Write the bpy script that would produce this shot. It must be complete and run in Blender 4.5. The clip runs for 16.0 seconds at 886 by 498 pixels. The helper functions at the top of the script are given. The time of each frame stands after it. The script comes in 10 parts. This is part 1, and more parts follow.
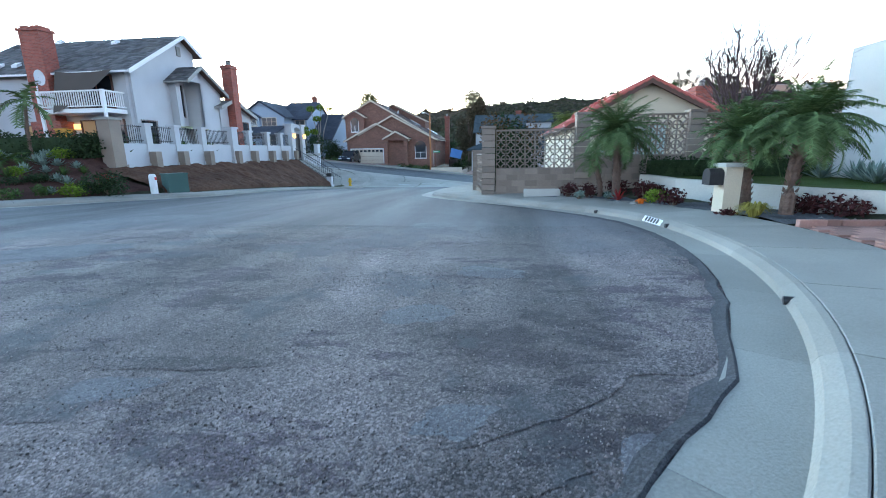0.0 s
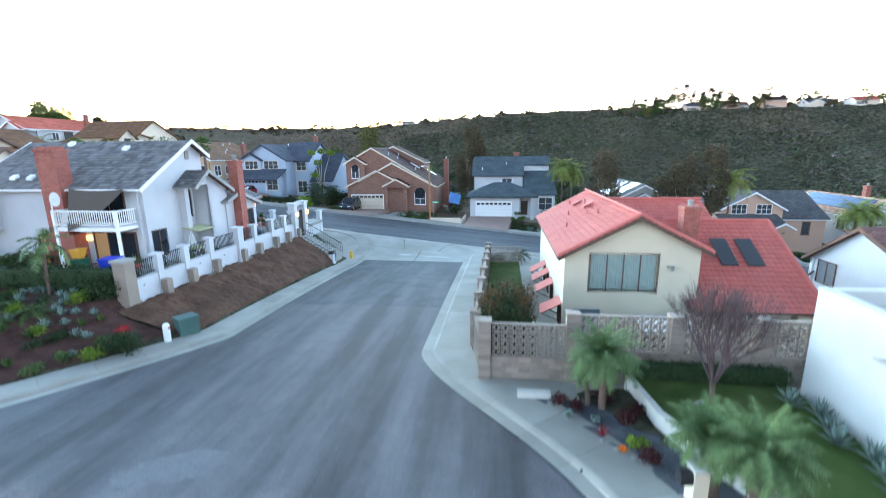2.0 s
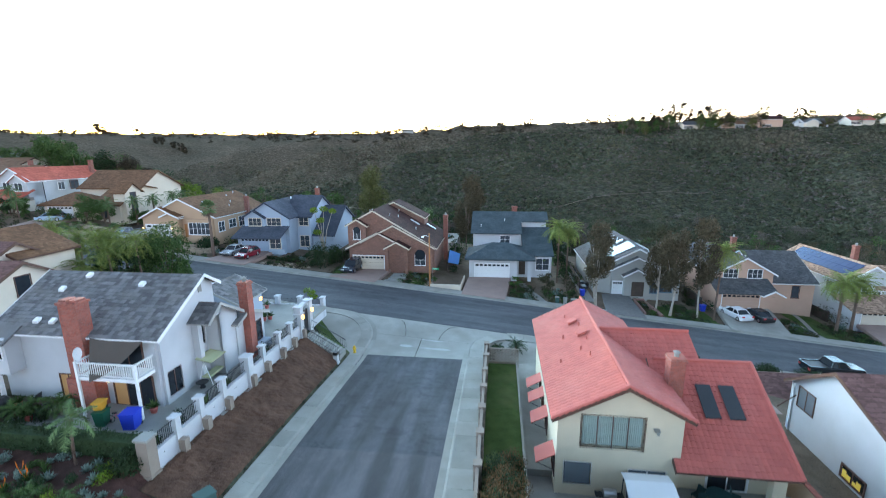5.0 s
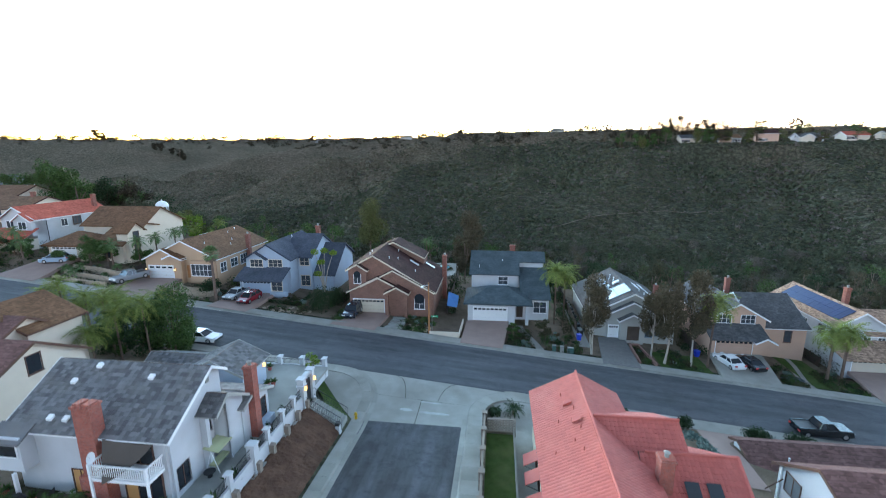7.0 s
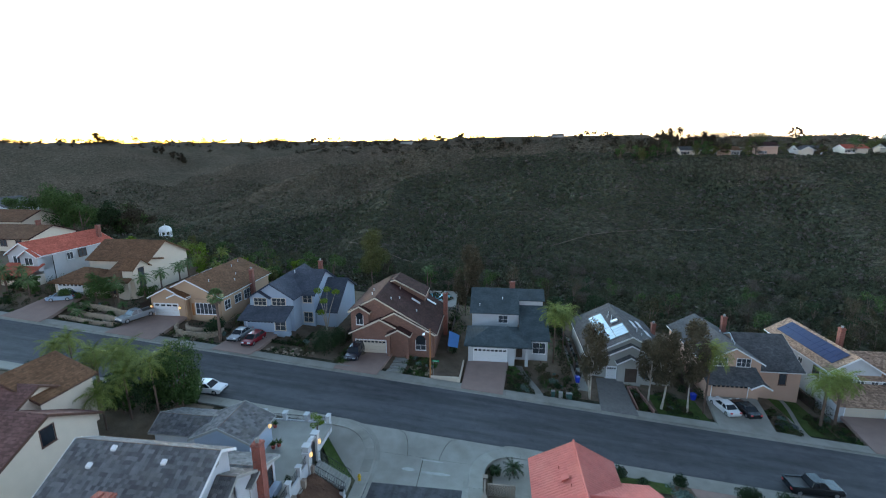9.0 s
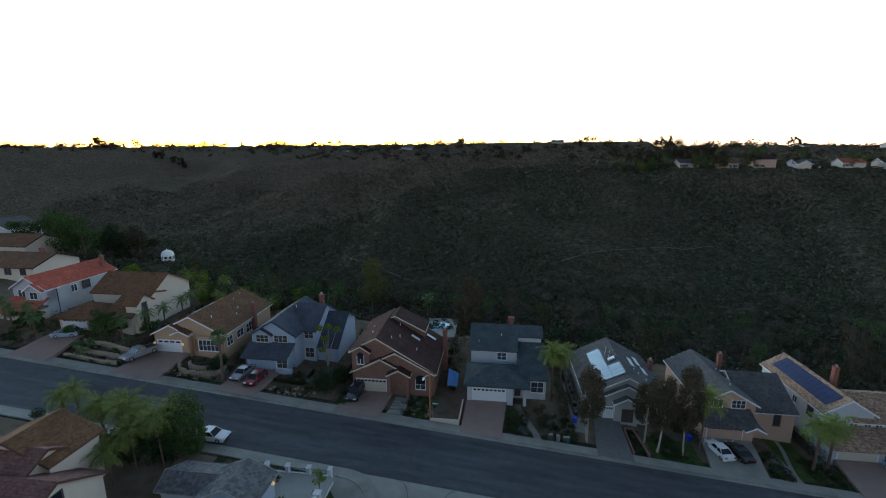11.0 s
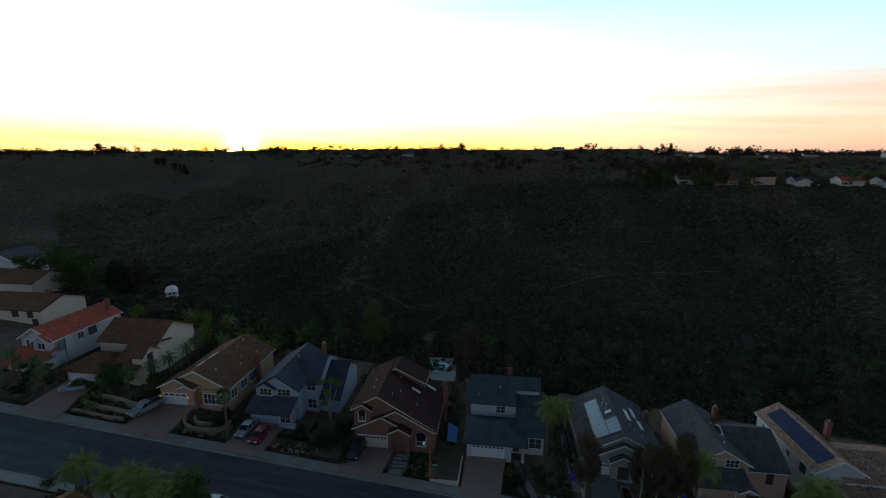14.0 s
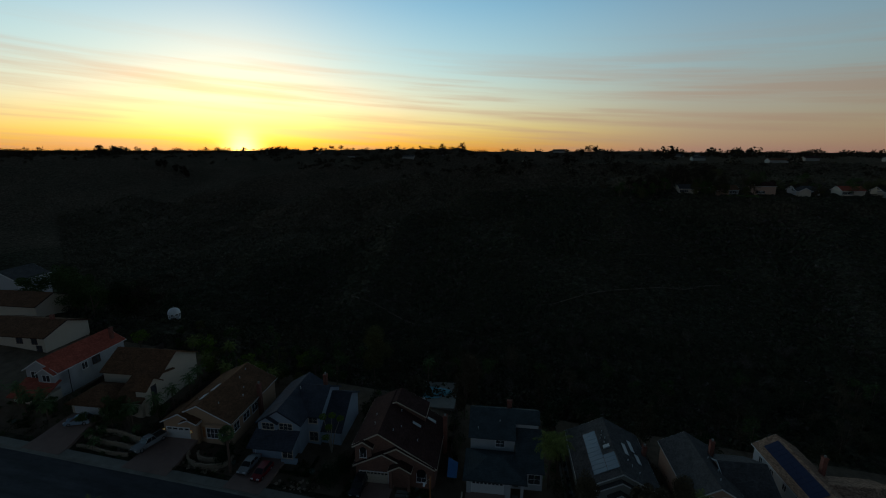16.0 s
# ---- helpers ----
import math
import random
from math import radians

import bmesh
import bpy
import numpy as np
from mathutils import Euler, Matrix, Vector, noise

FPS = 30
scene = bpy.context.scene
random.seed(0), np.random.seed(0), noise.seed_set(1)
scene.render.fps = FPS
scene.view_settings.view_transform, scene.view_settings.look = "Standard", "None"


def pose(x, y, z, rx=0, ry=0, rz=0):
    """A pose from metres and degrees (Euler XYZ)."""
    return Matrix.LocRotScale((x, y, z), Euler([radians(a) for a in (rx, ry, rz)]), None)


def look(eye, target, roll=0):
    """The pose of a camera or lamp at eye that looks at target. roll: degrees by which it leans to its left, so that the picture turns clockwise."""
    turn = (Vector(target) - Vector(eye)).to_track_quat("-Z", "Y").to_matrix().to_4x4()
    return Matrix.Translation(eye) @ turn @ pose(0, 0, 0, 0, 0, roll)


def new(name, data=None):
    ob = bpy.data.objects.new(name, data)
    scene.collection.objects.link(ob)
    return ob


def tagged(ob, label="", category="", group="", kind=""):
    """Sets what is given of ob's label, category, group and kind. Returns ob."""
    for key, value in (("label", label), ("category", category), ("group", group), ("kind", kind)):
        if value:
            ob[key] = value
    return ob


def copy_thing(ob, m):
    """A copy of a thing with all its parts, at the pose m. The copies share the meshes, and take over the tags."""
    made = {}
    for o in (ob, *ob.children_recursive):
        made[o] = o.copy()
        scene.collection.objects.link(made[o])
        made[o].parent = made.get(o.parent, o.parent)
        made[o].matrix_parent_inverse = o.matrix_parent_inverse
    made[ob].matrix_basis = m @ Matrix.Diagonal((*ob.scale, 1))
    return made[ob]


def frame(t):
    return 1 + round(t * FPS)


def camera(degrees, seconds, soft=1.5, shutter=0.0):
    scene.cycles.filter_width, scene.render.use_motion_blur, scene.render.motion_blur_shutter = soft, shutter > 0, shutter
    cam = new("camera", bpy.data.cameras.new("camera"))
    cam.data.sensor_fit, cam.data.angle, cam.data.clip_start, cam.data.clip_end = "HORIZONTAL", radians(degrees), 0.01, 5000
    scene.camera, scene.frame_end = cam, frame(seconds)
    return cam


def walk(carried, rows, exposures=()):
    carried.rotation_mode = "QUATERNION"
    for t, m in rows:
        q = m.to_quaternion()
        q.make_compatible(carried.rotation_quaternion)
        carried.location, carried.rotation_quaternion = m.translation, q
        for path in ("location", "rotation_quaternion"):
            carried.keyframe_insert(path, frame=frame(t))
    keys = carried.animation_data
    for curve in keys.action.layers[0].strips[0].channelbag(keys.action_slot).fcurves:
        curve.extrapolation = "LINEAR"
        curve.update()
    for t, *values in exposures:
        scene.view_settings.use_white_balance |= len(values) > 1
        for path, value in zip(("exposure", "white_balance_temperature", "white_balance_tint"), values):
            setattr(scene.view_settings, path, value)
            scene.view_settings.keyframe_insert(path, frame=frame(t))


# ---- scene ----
cam = camera(90.9, 16.0, soft=1.0, shutter=0.9)
METRES, EYE, TILT, LEAN, TURN = 54.0, 1.4, -12.8, 0.9, 0.0
ROWS = [
    (0.0, 0.0, 0.0, 0.0, 0.0, 0.0, -0.0),
    (0.1, 0.0001, -0.0001, 0.0007, 0.0, 0.0, 0.01),
    (0.2, 0.0001, -0.0005, 0.0027, 0.0, 0.0, 0.03),
    (0.3, 0.0002, -0.001, 0.006, 0.01, -0.01, 0.06),
    (0.5, 0.0004, -0.0028, 0.0165, 0.01, -0.02, 0.1),
    (1.0, -0.0001, -0.0085, 0.0491, -0.06, 0.09, 0.02),
    (1.5, -0.0005, -0.0138, 0.0855, -0.13, 0.15, -0.1),
    (2.0, -0.0004, -0.0192, 0.1218, -0.16, 0.25, -0.15),
    (2.5, -0.0007, -0.0235, 0.154, -0.2, 0.28, -0.22),
    (3.0, -0.0006, -0.028, 0.1823, -0.26, 0.31, -0.28),
    (3.5, -0.0009, -0.0329, 0.2093, -0.27, 0.35, -0.27),
    (4.0, -0.0021, -0.0382, 0.2366, -0.28, 0.33, -0.28),
    (6.5, -0.0061, -0.0657, 0.3862, -0.53, 0.52, -0.42),
    (7.0, -0.0066, -0.0712, 0.4192, -0.56, 0.55, -0.4),
    (7.5, -0.0082, -0.0771, 0.4512, -0.59, 0.54, -0.43),
    (8.0, -0.0096, -0.0833, 0.4829, -0.59, 0.52, -0.48),
    (8.5, -0.0111, -0.0887, 0.5146, -0.61, 0.49, -0.53),
    (9.0, -0.0122, -0.0932, 0.547, -0.6, 0.47, -0.58),
    (11.5, -0.0151, -0.119, 0.6993, -0.65, 0.58, -0.82),
    (12.0, -0.0151, -0.1243, 0.7305, -0.64, 0.57, -0.85),
    (12.5, -0.015, -0.1291, 0.7613, -0.62, 0.56, -0.86),
    (13.0, -0.0156, -0.134, 0.7926, -0.6, 0.53, -0.88),
    (13.5, -0.0158, -0.1388, 0.8243, -0.57, 0.51, -0.89),
    (14.0, -0.0164, -0.1427, 0.856, -0.56, 0.48, -0.91),
    (14.5, -0.0161, -0.1462, 0.8886, -0.51, 0.42, -0.9),
    (15.0, -0.0177, -0.1499, 0.921, -0.51, 0.34, -0.92),
    (15.5, -0.0185, -0.1526, 0.9517, -0.5, 0.27, -0.94),
    (16.0, -0.0177, -0.1557, 0.9871, -0.48, 0.09, -0.98),
]

EXPOSURES = [
    (0.0, -1.48, 5720, 20), (1.0, -1.16, 5800, 20), (1.8, -0.95, 5950, 20), (2.6, -0.5, 6060, 20), (3.5, -0.4, 6080, 20), (4.0, -0.68, 6080, 20),
    (6.5, -1.36, 6040, 20), (9.0, -2.0, 6020, 20), (11.5, -3.22, 6050, 20), (13.0, -3.8, 6100, 19), (14.0, -4.22, 6060, 19), (14.5, -4.67, 6060, 20), (15.0, -5.08, 6080, 20), (15.5, -5.25, 6020, 19), (16.0, -5.85, 5900, 12),
]
walk(cam, [(t, pose(0, 0, EYE, TILT, LEAN, TURN) @ pose(METRES * x, METRES * y, METRES * z, 90 + pitch, roll, yaw)) for t, x, y, z, yaw, pitch, roll in ROWS], EXPOSURES)

GLOW, HALO, SKY = 44.0, 170.0, 1.6

# ---- sky and sun: the sun stands on the horizon, ahead and to the left; the sky glows above it and pales overhead ----
SUN_LEFT, SUN_UP = 23.8, 0.15
SUN_WAY = Vector((-math.sin(radians(SUN_LEFT)), math.cos(radians(SUN_LEFT)), math.sin(radians(SUN_UP))))
world = bpy.data.worlds.new("sky")
scene.world = world
world.use_nodes = True
wn, wl = world.node_tree.nodes, world.node_tree.links


def wnode(kind, op=None, *values):
    """A node of the sky; values are numbers or sockets for its inputs in order."""
    node = wn.new(kind)
    if op:
        node.operation = op
    for k, value in enumerate(values):
        if isinstance(value, bpy.types.NodeSocket):
            wl.new(value, node.inputs[k])
        elif value is not None:
            node.inputs[k].default_value = value
    return node


def wmath(op, *values):
    return wnode("ShaderNodeMath", op, *values).outputs[0]


def wrange(value, a, b, c, d, smooth_step=True):
    node = wnode("ShaderNodeMapRange", None, value, a, b, c, d)
    node.interpolation_type = "SMOOTHSTEP" if smooth_step else "LINEAR"
    return node.outputs[0]


sky = wn.new("ShaderNodeTexSky")
sky.sky_type, sky.sun_disc = "NISHITA", False
sky.sun_elevation, sky.sun_rotation = radians(3.0), radians(-SUN_LEFT)
sky.air_density, sky.dust_density, sky.ozone_density = 1.0, 2.0, 1.0
way = wn.new("ShaderNodeTexCoord").outputs["Generated"]
xyz = wnode("ShaderNodeSeparateXYZ", None, way).outputs
height = wmath("ARCSINE", xyz[2])
flat_way = wnode("ShaderNodeVectorMath", "NORMALIZE", wnode("ShaderNodeCombineXYZ", None, xyz[0], xyz[1], 0.0).outputs[0]).outputs[0]
facing = wnode("ShaderNodeVectorMath", "DOT_PRODUCT", flat_way, Vector((SUN_WAY.x, SUN_WAY.y, 0)).normalized()).outputs["Value"]
near_sun = wnode("ShaderNodeVectorMath", "DOT_PRODUCT", way, SUN_WAY.normalized()).outputs["Value"]
# colours of the afterglow from the horizon upwards, beside the sun and away from it
BANDS = (
    [(0.0, (1.0, 0.38, 0.03)), (0.03, (1.0, 0.58, 0.06)), (0.08, (1.0, 0.8, 0.24)), (0.16, (0.85, 0.9, 0.6)), (0.28, (0.56, 0.85, 0.8)), (0.48, (0.3, 0.67, 0.84)), (1.0, (0.14, 0.36, 0.58))],
    [(0.0, (0.62, 0.34, 0.23)), (0.03, (0.65, 0.42, 0.25)), (0.08, (0.64, 0.49, 0.3)), (0.16, (0.58, 0.56, 0.43)), (0.28, (0.47, 0.63, 0.61)), (0.48, (0.33, 0.57, 0.7)), (1.0, (0.16, 0.38, 0.58))],
    [(0.0, (0.5, 0.5, 0.56)), (0.08, (0.56, 0.54, 0.6)), (0.16, (0.52, 0.56, 0.66)), (0.28, (0.44, 0.56, 0.7)), (0.48, (0.34, 0.52, 0.7)), (1.0, (0.16, 0.38, 0.58))],
)
level = wrange(height, 0.0, 0.6, 0.0, 1.0, False)
ramps = []
for bands in BANDS:
    ramp = wn.new("ShaderNodeValToRGB")
    while len(ramp.color_ramp.elements) < len(bands):
        ramp.color_ramp.elements.new(0.5)
    for e, (at, c) in zip(ramp.color_ramp.elements, bands):
        e.position, e.color = at, (*c, 1)
    wl.new(level, ramp.inputs[0])
    ramps.append(ramp.outputs[0])
afterglow = wnode("ShaderNodeMix", None)
afterglow.data_type = "RGBA"
wl.new(wrange(facing, 0.99, 0.55, 0.0, 1.0), afterglow.inputs[0])
behind = wnode("ShaderNodeMix", None)
behind.data_type = "RGBA"
wl.new(wrange(facing, 0.3, -0.4, 0.0, 1.0), behind.inputs[0])
wl.new(ramps[1], behind.inputs[6]), wl.new(ramps[2], behind.inputs[7])
wl.new(ramps[0], afterglow.inputs[6]), wl.new(behind.outputs[2], afterglow.inputs[7])
# thin streaks of cloud, drawn out level
streak = wn.new("ShaderNodeTexNoise")
streak.inputs["Scale"].default_value, streak.inputs["Detail"].default_value, streak.inputs["Roughness"].default_value = 2.2, 6.0, 0.55
wl.new(wnode("ShaderNodeVectorMath", "MULTIPLY", wnode("ShaderNodeVectorMath", "ADD", way, wnode("ShaderNodeCombineXYZ", None, 0.0, 0.0, wmath("MULTIPLY", xyz[0], 0.06)).outputs[0]).outputs[0], (0.9, 0.9, 22.0)).outputs[0], streak.inputs["Vector"])
cloud = wmath("MULTIPLY", wrange(streak.outputs["Fac"], 0.42, 0.68, 0.0, 1.0), wrange(height, 0.24, 0.1, 0.0, 0.65))
tint = wnode("ShaderNodeMix", None)
tint.data_type = "RGBA"
wl.new(cloud, tint.inputs[0]), wl.new(afterglow.outputs[2], tint.inputs[6])
tint.inputs[7].default_value = (0.58, 0.38, 0.26, 1)
side = wmath("POWER", wrange(facing, -1.0, 1.0, 0.34, 1.0, False), 2.0)
glow = wmath("MULTIPLY", wmath("MULTIPLY", side, wrange(height, 0.75, 0.18, 0.0, 1.0)), GLOW)
lit = wnode("ShaderNodeVectorMath", "SCALE", tint.outputs[2], None, None)
wl.new(glow, lit.inputs["Scale"])
halo = wnode("ShaderNodeVectorMath", "SCALE", (1.0, 0.62, 0.16))
wl.new(wmath("MULTIPLY", wmath("POWER", wmath("MAXIMUM", near_sun, 0.0), 2200.0), HALO), halo.inputs["Scale"])
base = wnode("ShaderNodeVectorMath", "SCALE", sky.outputs[0])
base.inputs["Scale"].default_value = SKY
total = wnode("ShaderNodeVectorMath", "ADD", wnode("ShaderNodeVectorMath", "ADD", base.outputs[0], lit.outputs[0]).outputs[0], halo.outputs[0])
wn["Background"].inputs["Strength"].default_value = 1.0
wl.new(total.outputs[0], wn["Background"].inputs["Color"])
sun = new("sun", bpy.data.lights.new("sun", "SUN"))
sun.data.energy, sun.data.angle, sun.data.color = 0.5, radians(4), (1.0, 0.55, 0.25)
sun.matrix_world = look((0, 0, 0), -SUN_WAY)


# ---- materials ----
def mat(name, colour, rough=0.85, vary=0.12, scale=1.2, bump=0.15, fine=40.0, metal=0.0, dirt=None, dirt_amount=0.0, island=0.0, spec=0.4):
    """A surface with variation at two scales, fine relief and optional stains."""
    m = bpy.data.materials.new(name)
    m.use_nodes = True
    n, l = m.node_tree.nodes, m.node_tree.links
    p = n["Principled BSDF"]
    p.inputs["Roughness"].default_value, p.inputs["Metallic"].default_value = rough, metal
    p.inputs["Specular IOR Level"].default_value = spec
    geo = n.new("ShaderNodeNewGeometry")
    big, small = n.new("ShaderNodeTexNoise"), n.new("ShaderNodeTexNoise")
    for t, s, d in ((big, scale, 4.0), (small, fine, 3.0)):
        t.inputs["Scale"].default_value, t.inputs["Detail"].default_value = s, d
        l.new(geo.outputs["Position"], t.inputs["Vector"])
    add = n.new("ShaderNodeMath")
    add.operation = "ADD"
    l.new(big.outputs["Fac"], add.inputs[0]), l.new(small.outputs["Fac"], add.inputs[1])
    ramp = n.new("ShaderNodeMapRange")
    ramp.inputs["From Min"].default_value, ramp.inputs["From Max"].default_value = 0.6, 1.4
    ramp.inputs["To Min"].default_value, ramp.inputs["To Max"].default_value = 1 - vary, 1 + vary
    l.new(add.outputs[0], ramp.inputs["Value"])
    value = ramp.outputs["Result"]
    if island:
        rnd = n.new("ShaderNodeMapRange")
        rnd.inputs["To Min"].default_value, rnd.inputs["To Max"].default_value = 1 - island, 1 + island
        l.new(geo.outputs["Random Per Island"], rnd.inputs["Value"])
        mul = n.new("ShaderNodeMath")
        mul.operation = "MULTIPLY"
        l.new(value, mul.inputs[0]), l.new(rnd.outputs["Result"], mul.inputs[1])
        value = mul.outputs[0]
    mix = n.new("ShaderNodeVectorMath")
    mix.operation = "SCALE"
    mix.inputs[0].default_value = colour
    l.new(value, mix.inputs["Scale"])
    col = mix.outputs[0]
    if dirt:
        st = n.new("ShaderNodeTexNoise")
        st.inputs["Scale"].default_value, st.inputs["Detail"].default_value = scale * 0.37, 6.0
        l.new(geo.outputs["Position"], st.inputs["Vector"])
        sr = n.new("ShaderNodeMapRange")
        sr.inputs["From Min"].default_value, sr.inputs["From Max"].default_value = 0.5, 0.72
        sr.inputs["To Max"].default_value = dirt_amount
        l.new(st.outputs["Fac"], sr.inputs["Value"])
        mx = n.new("ShaderNodeMix")
        mx.data_type = "RGBA"
        l.new(sr.outputs["Result"], mx.inputs[0]), l.new(col, mx.inputs[6])
        mx.inputs[7].default_value = (*dirt, 1)
        col = mx.outputs[2]
    l.new(col, p.inputs["Base Color"])
    if bump:
        b = n.new("ShaderNodeBump")
        b.inputs["Strength"].default_value, b.inputs["Distance"].default_value = bump, 0.02
        l.new(small.outputs["Fac"], b.inputs["Height"])
        l.new(b.outputs[0], p.inputs["Normal"])
    return m


M = {}


def asphalt(name, base, sealed, grit=1.0, worn=1.0, streaks=0.2, along=(1.3, 0.1), gravel_end=None):
    """Asphalt: stones in binder, loose dark grit, smoother sealed areas and wheel streaks along the street."""
    m = bpy.data.materials.new(name)
    m.use_nodes = True
    n, l = m.node_tree.nodes, m.node_tree.links
    p = n["Principled BSDF"]
    p.inputs["Roughness"].default_value, p.inputs["Specular IOR Level"].default_value = 0.85, 0.35
    where = n.new("ShaderNodeTexCoord").outputs["Object"]

    def scaled(v):
        x = n.new("ShaderNodeVectorMath")
        x.operation = "MULTIPLY"
        l.new(where, x.inputs[0])
        x.inputs[1].default_value = v
        return x.outputs[0]

    def noise_(scale, detail, rough, vec=None, w=0.0):
        t = n.new("ShaderNodeTexNoise")
        t.noise_dimensions = "4D"
        t.inputs["W"].default_value = w
        t.inputs["Scale"].default_value, t.inputs["Detail"].default_value, t.inputs["Roughness"].default_value = scale, detail, rough
        l.new(vec or where, t.inputs["Vector"])
        return t.outputs["Fac"]

    def span(x, a, b, c, d):
        r = n.new("ShaderNodeMapRange")
        l.new(x, r.inputs["Value"])
        for key, value in (("From Min", a), ("From Max", b), ("To Min", c), ("To Max", d)):
            r.inputs[key].default_value = value
        return r.outputs["Result"]

    def calc(op, a, b):
        x = n.new("ShaderNodeMath")
        x.operation = op
        for k, value in enumerate((a, b)):
            if isinstance(value, (int, float)):
                x.inputs[k].default_value = value
            else:
                l.new(value, x.inputs[k])
        return x.outputs[0]

    def blend(f, a, b):
        x = n.new("ShaderNodeMix")
        x.data_type = "RGBA"
        l.new(f, x.inputs[0])
        for k, value in ((6, a), (7, b)):
            if isinstance(value, tuple):
                x.inputs[k].default_value = (*value, 1)
            else:
                l.new(value, x.inputs[k])
        return x.outputs[2]

    def times(colour, f):
        x = n.new("ShaderNodeVectorMath")
        x.operation = "SCALE"
        l.new(colour, x.inputs[0])
        l.new(f, x.inputs["Scale"])
        return x.outputs[0]

    stones, fine = n.new("ShaderNodeTexVoronoi"), n.new("ShaderNodeTexVoronoi")
    for t, s in ((stones, 70.0), (fine, 150.0)):
        t.inputs["Scale"].default_value = s
        l.new(where, t.inputs["Vector"])
    tones = []
    for t in (stones, fine):
        c = n.new("ShaderNodeSeparateColor")
        l.new(t.outputs["Color"], c.inputs[0])
        tones.append(calc("POWER", c.outputs[0], 2.2))
    speck = calc("ADD", calc("MULTIPLY", tones[0], 0.9 * grit), calc("MULTIPLY", tones[1], 0.7 * grit))
    speck = calc("ADD", speck, 1.0 - 0.5 * grit)
    patchy = span(noise_(0.8, 8.0, 0.62), 0.3, 0.7, 1 - 0.35 * worn, 1 + 0.35 * worn)
    loose = calc("MULTIPLY", span(noise_(1.1, 12.0, 0.8, scaled((0.5, 1.0, 1.0)), w=3.1), 0.525, 0.55, 0.0, 1.0), worn)
    close = calc("MULTIPLY", span(noise_(0.6, 7.0, 0.6, w=7.7), 0.53, 0.57, 0.0, 1.0), 0.7 * worn)
    tracks = span(noise_(1.0, 4.0, 0.55, scaled((along[0], along[1], 1.0)), w=1.3), 0.38, 0.62, 1 - streaks, 1 + streaks)
    if gravel_end:
        sep = n.new("ShaderNodeSeparateXYZ")
        l.new(where, sep.inputs[0])
        out = span(calc("ADD", sep.outputs[1], calc("MULTIPLY", noise_(0.35, 5.0, 0.6, w=5.5), 9.0)), gravel_end + 3.2, gravel_end + 5.4, 0.0, 1.0)
        close = calc("MAXIMUM", close, calc("MULTIPLY", out, 0.85))
        loose = calc("MULTIPLY", loose, calc("SUBTRACT", 1.0, out))
    rough_col = times(times(blend(loose, base, (base[0] * 0.5, base[1] * 0.46, base[2] * 0.54)), speck), patchy)
    smooth_col = times(times(blend(close, sealed, sealed), span(speck, 0.5, 2.1, 0.8, 1.35)), span(noise_(1.7, 6.0, 0.65, w=9.2), 0.3, 0.7, 0.85, 1.18))
    l.new(times(blend(close, rough_col, smooth_col), tracks), p.inputs["Base Color"])
    b = n.new("ShaderNodeBump")
    b.inputs["Strength"].default_value, b.inputs["Distance"].default_value = 0.55, 0.01
    l.new(calc("MULTIPLY", stones.outputs["Distance"], calc("SUBTRACT", -1.0, calc("MULTIPLY", close, -0.75))), b.inputs["Height"])
    l.new(b.outputs[0], p.inputs["Normal"])
    return m


M["asphalt_old"] = asphalt("asphalt_old", (0.132, 0.109, 0.107), (0.067, 0.069, 0.076), 1.15, 1.1, 0.4, (0.75, 0.07), 8.0)
M["asphalt_patch"] = asphalt("asphalt_patch", (0.113, 0.109, 0.118), (0.115, 0.113, 0.124), 0.75, 0.5, 0.08)
M["asphalt"] = asphalt("asphalt", (0.056, 0.059, 0.066), (0.07, 0.073, 0.08), 0.45, 0.6, 0.42, (0.75, 0.07))
M["asphalt_main"] = asphalt("asphalt_main", (0.066, 0.069, 0.077), (0.078, 0.082, 0.09), 0.4, 0.35, 0.24, (0.03, 0.9))
M["asphalt_lip"] = asphalt("asphalt_lip", (0.05, 0.049, 0.054), (0.058, 0.058, 0.063), 0.8, 0.6, 0.1)
M["asphalt_crust"] = asphalt("asphalt_crust", (0.088, 0.073, 0.074), (0.066, 0.064, 0.07), 1.6, 1.3, 0.2)
M["grit"] = mat("grit", (0.155, 0.132, 0.128), 0.9, 0.3, 3.0, 0.2, 80, island=0.85)
M["concrete"] = mat("concrete", (0.282, 0.272, 0.244), 0.85, 0.2, 0.8, 0.3, 60, dirt=(0.2, 0.19, 0.168), dirt_amount=0.75)
M["concrete_old"] = mat("concrete_old", (0.28, 0.28, 0.26), 0.9, 0.16, 0.8, 0.3, 60, dirt=(0.2, 0.2, 0.19), dirt_amount=0.6)
M["dirt"] = mat("dirt", (0.105, 0.06, 0.042), 0.95, 0.5, 0.9, 1.0, 12, dirt=(0.075, 0.045, 0.032), dirt_amount=0.7, spec=0.05)
M["mulch"] = mat("mulch", (0.082, 0.045, 0.038), 0.95, 0.5, 2.0, 1.0, 25, dirt=(0.05, 0.03, 0.025), dirt_amount=0.7, spec=0.05)
M["soil"] = mat("soil", (0.165, 0.127, 0.094), 0.95, 0.4, 0.7, 1.0, 12, dirt=(0.1, 0.082, 0.056), dirt_amount=0.8, spec=0.05)
M["grass"] = mat("grass", (0.06, 0.092, 0.027), 0.9, 0.4, 1.2, 1.0, 60, dirt=(0.105, 0.115, 0.045), dirt_amount=0.6, spec=0.05)


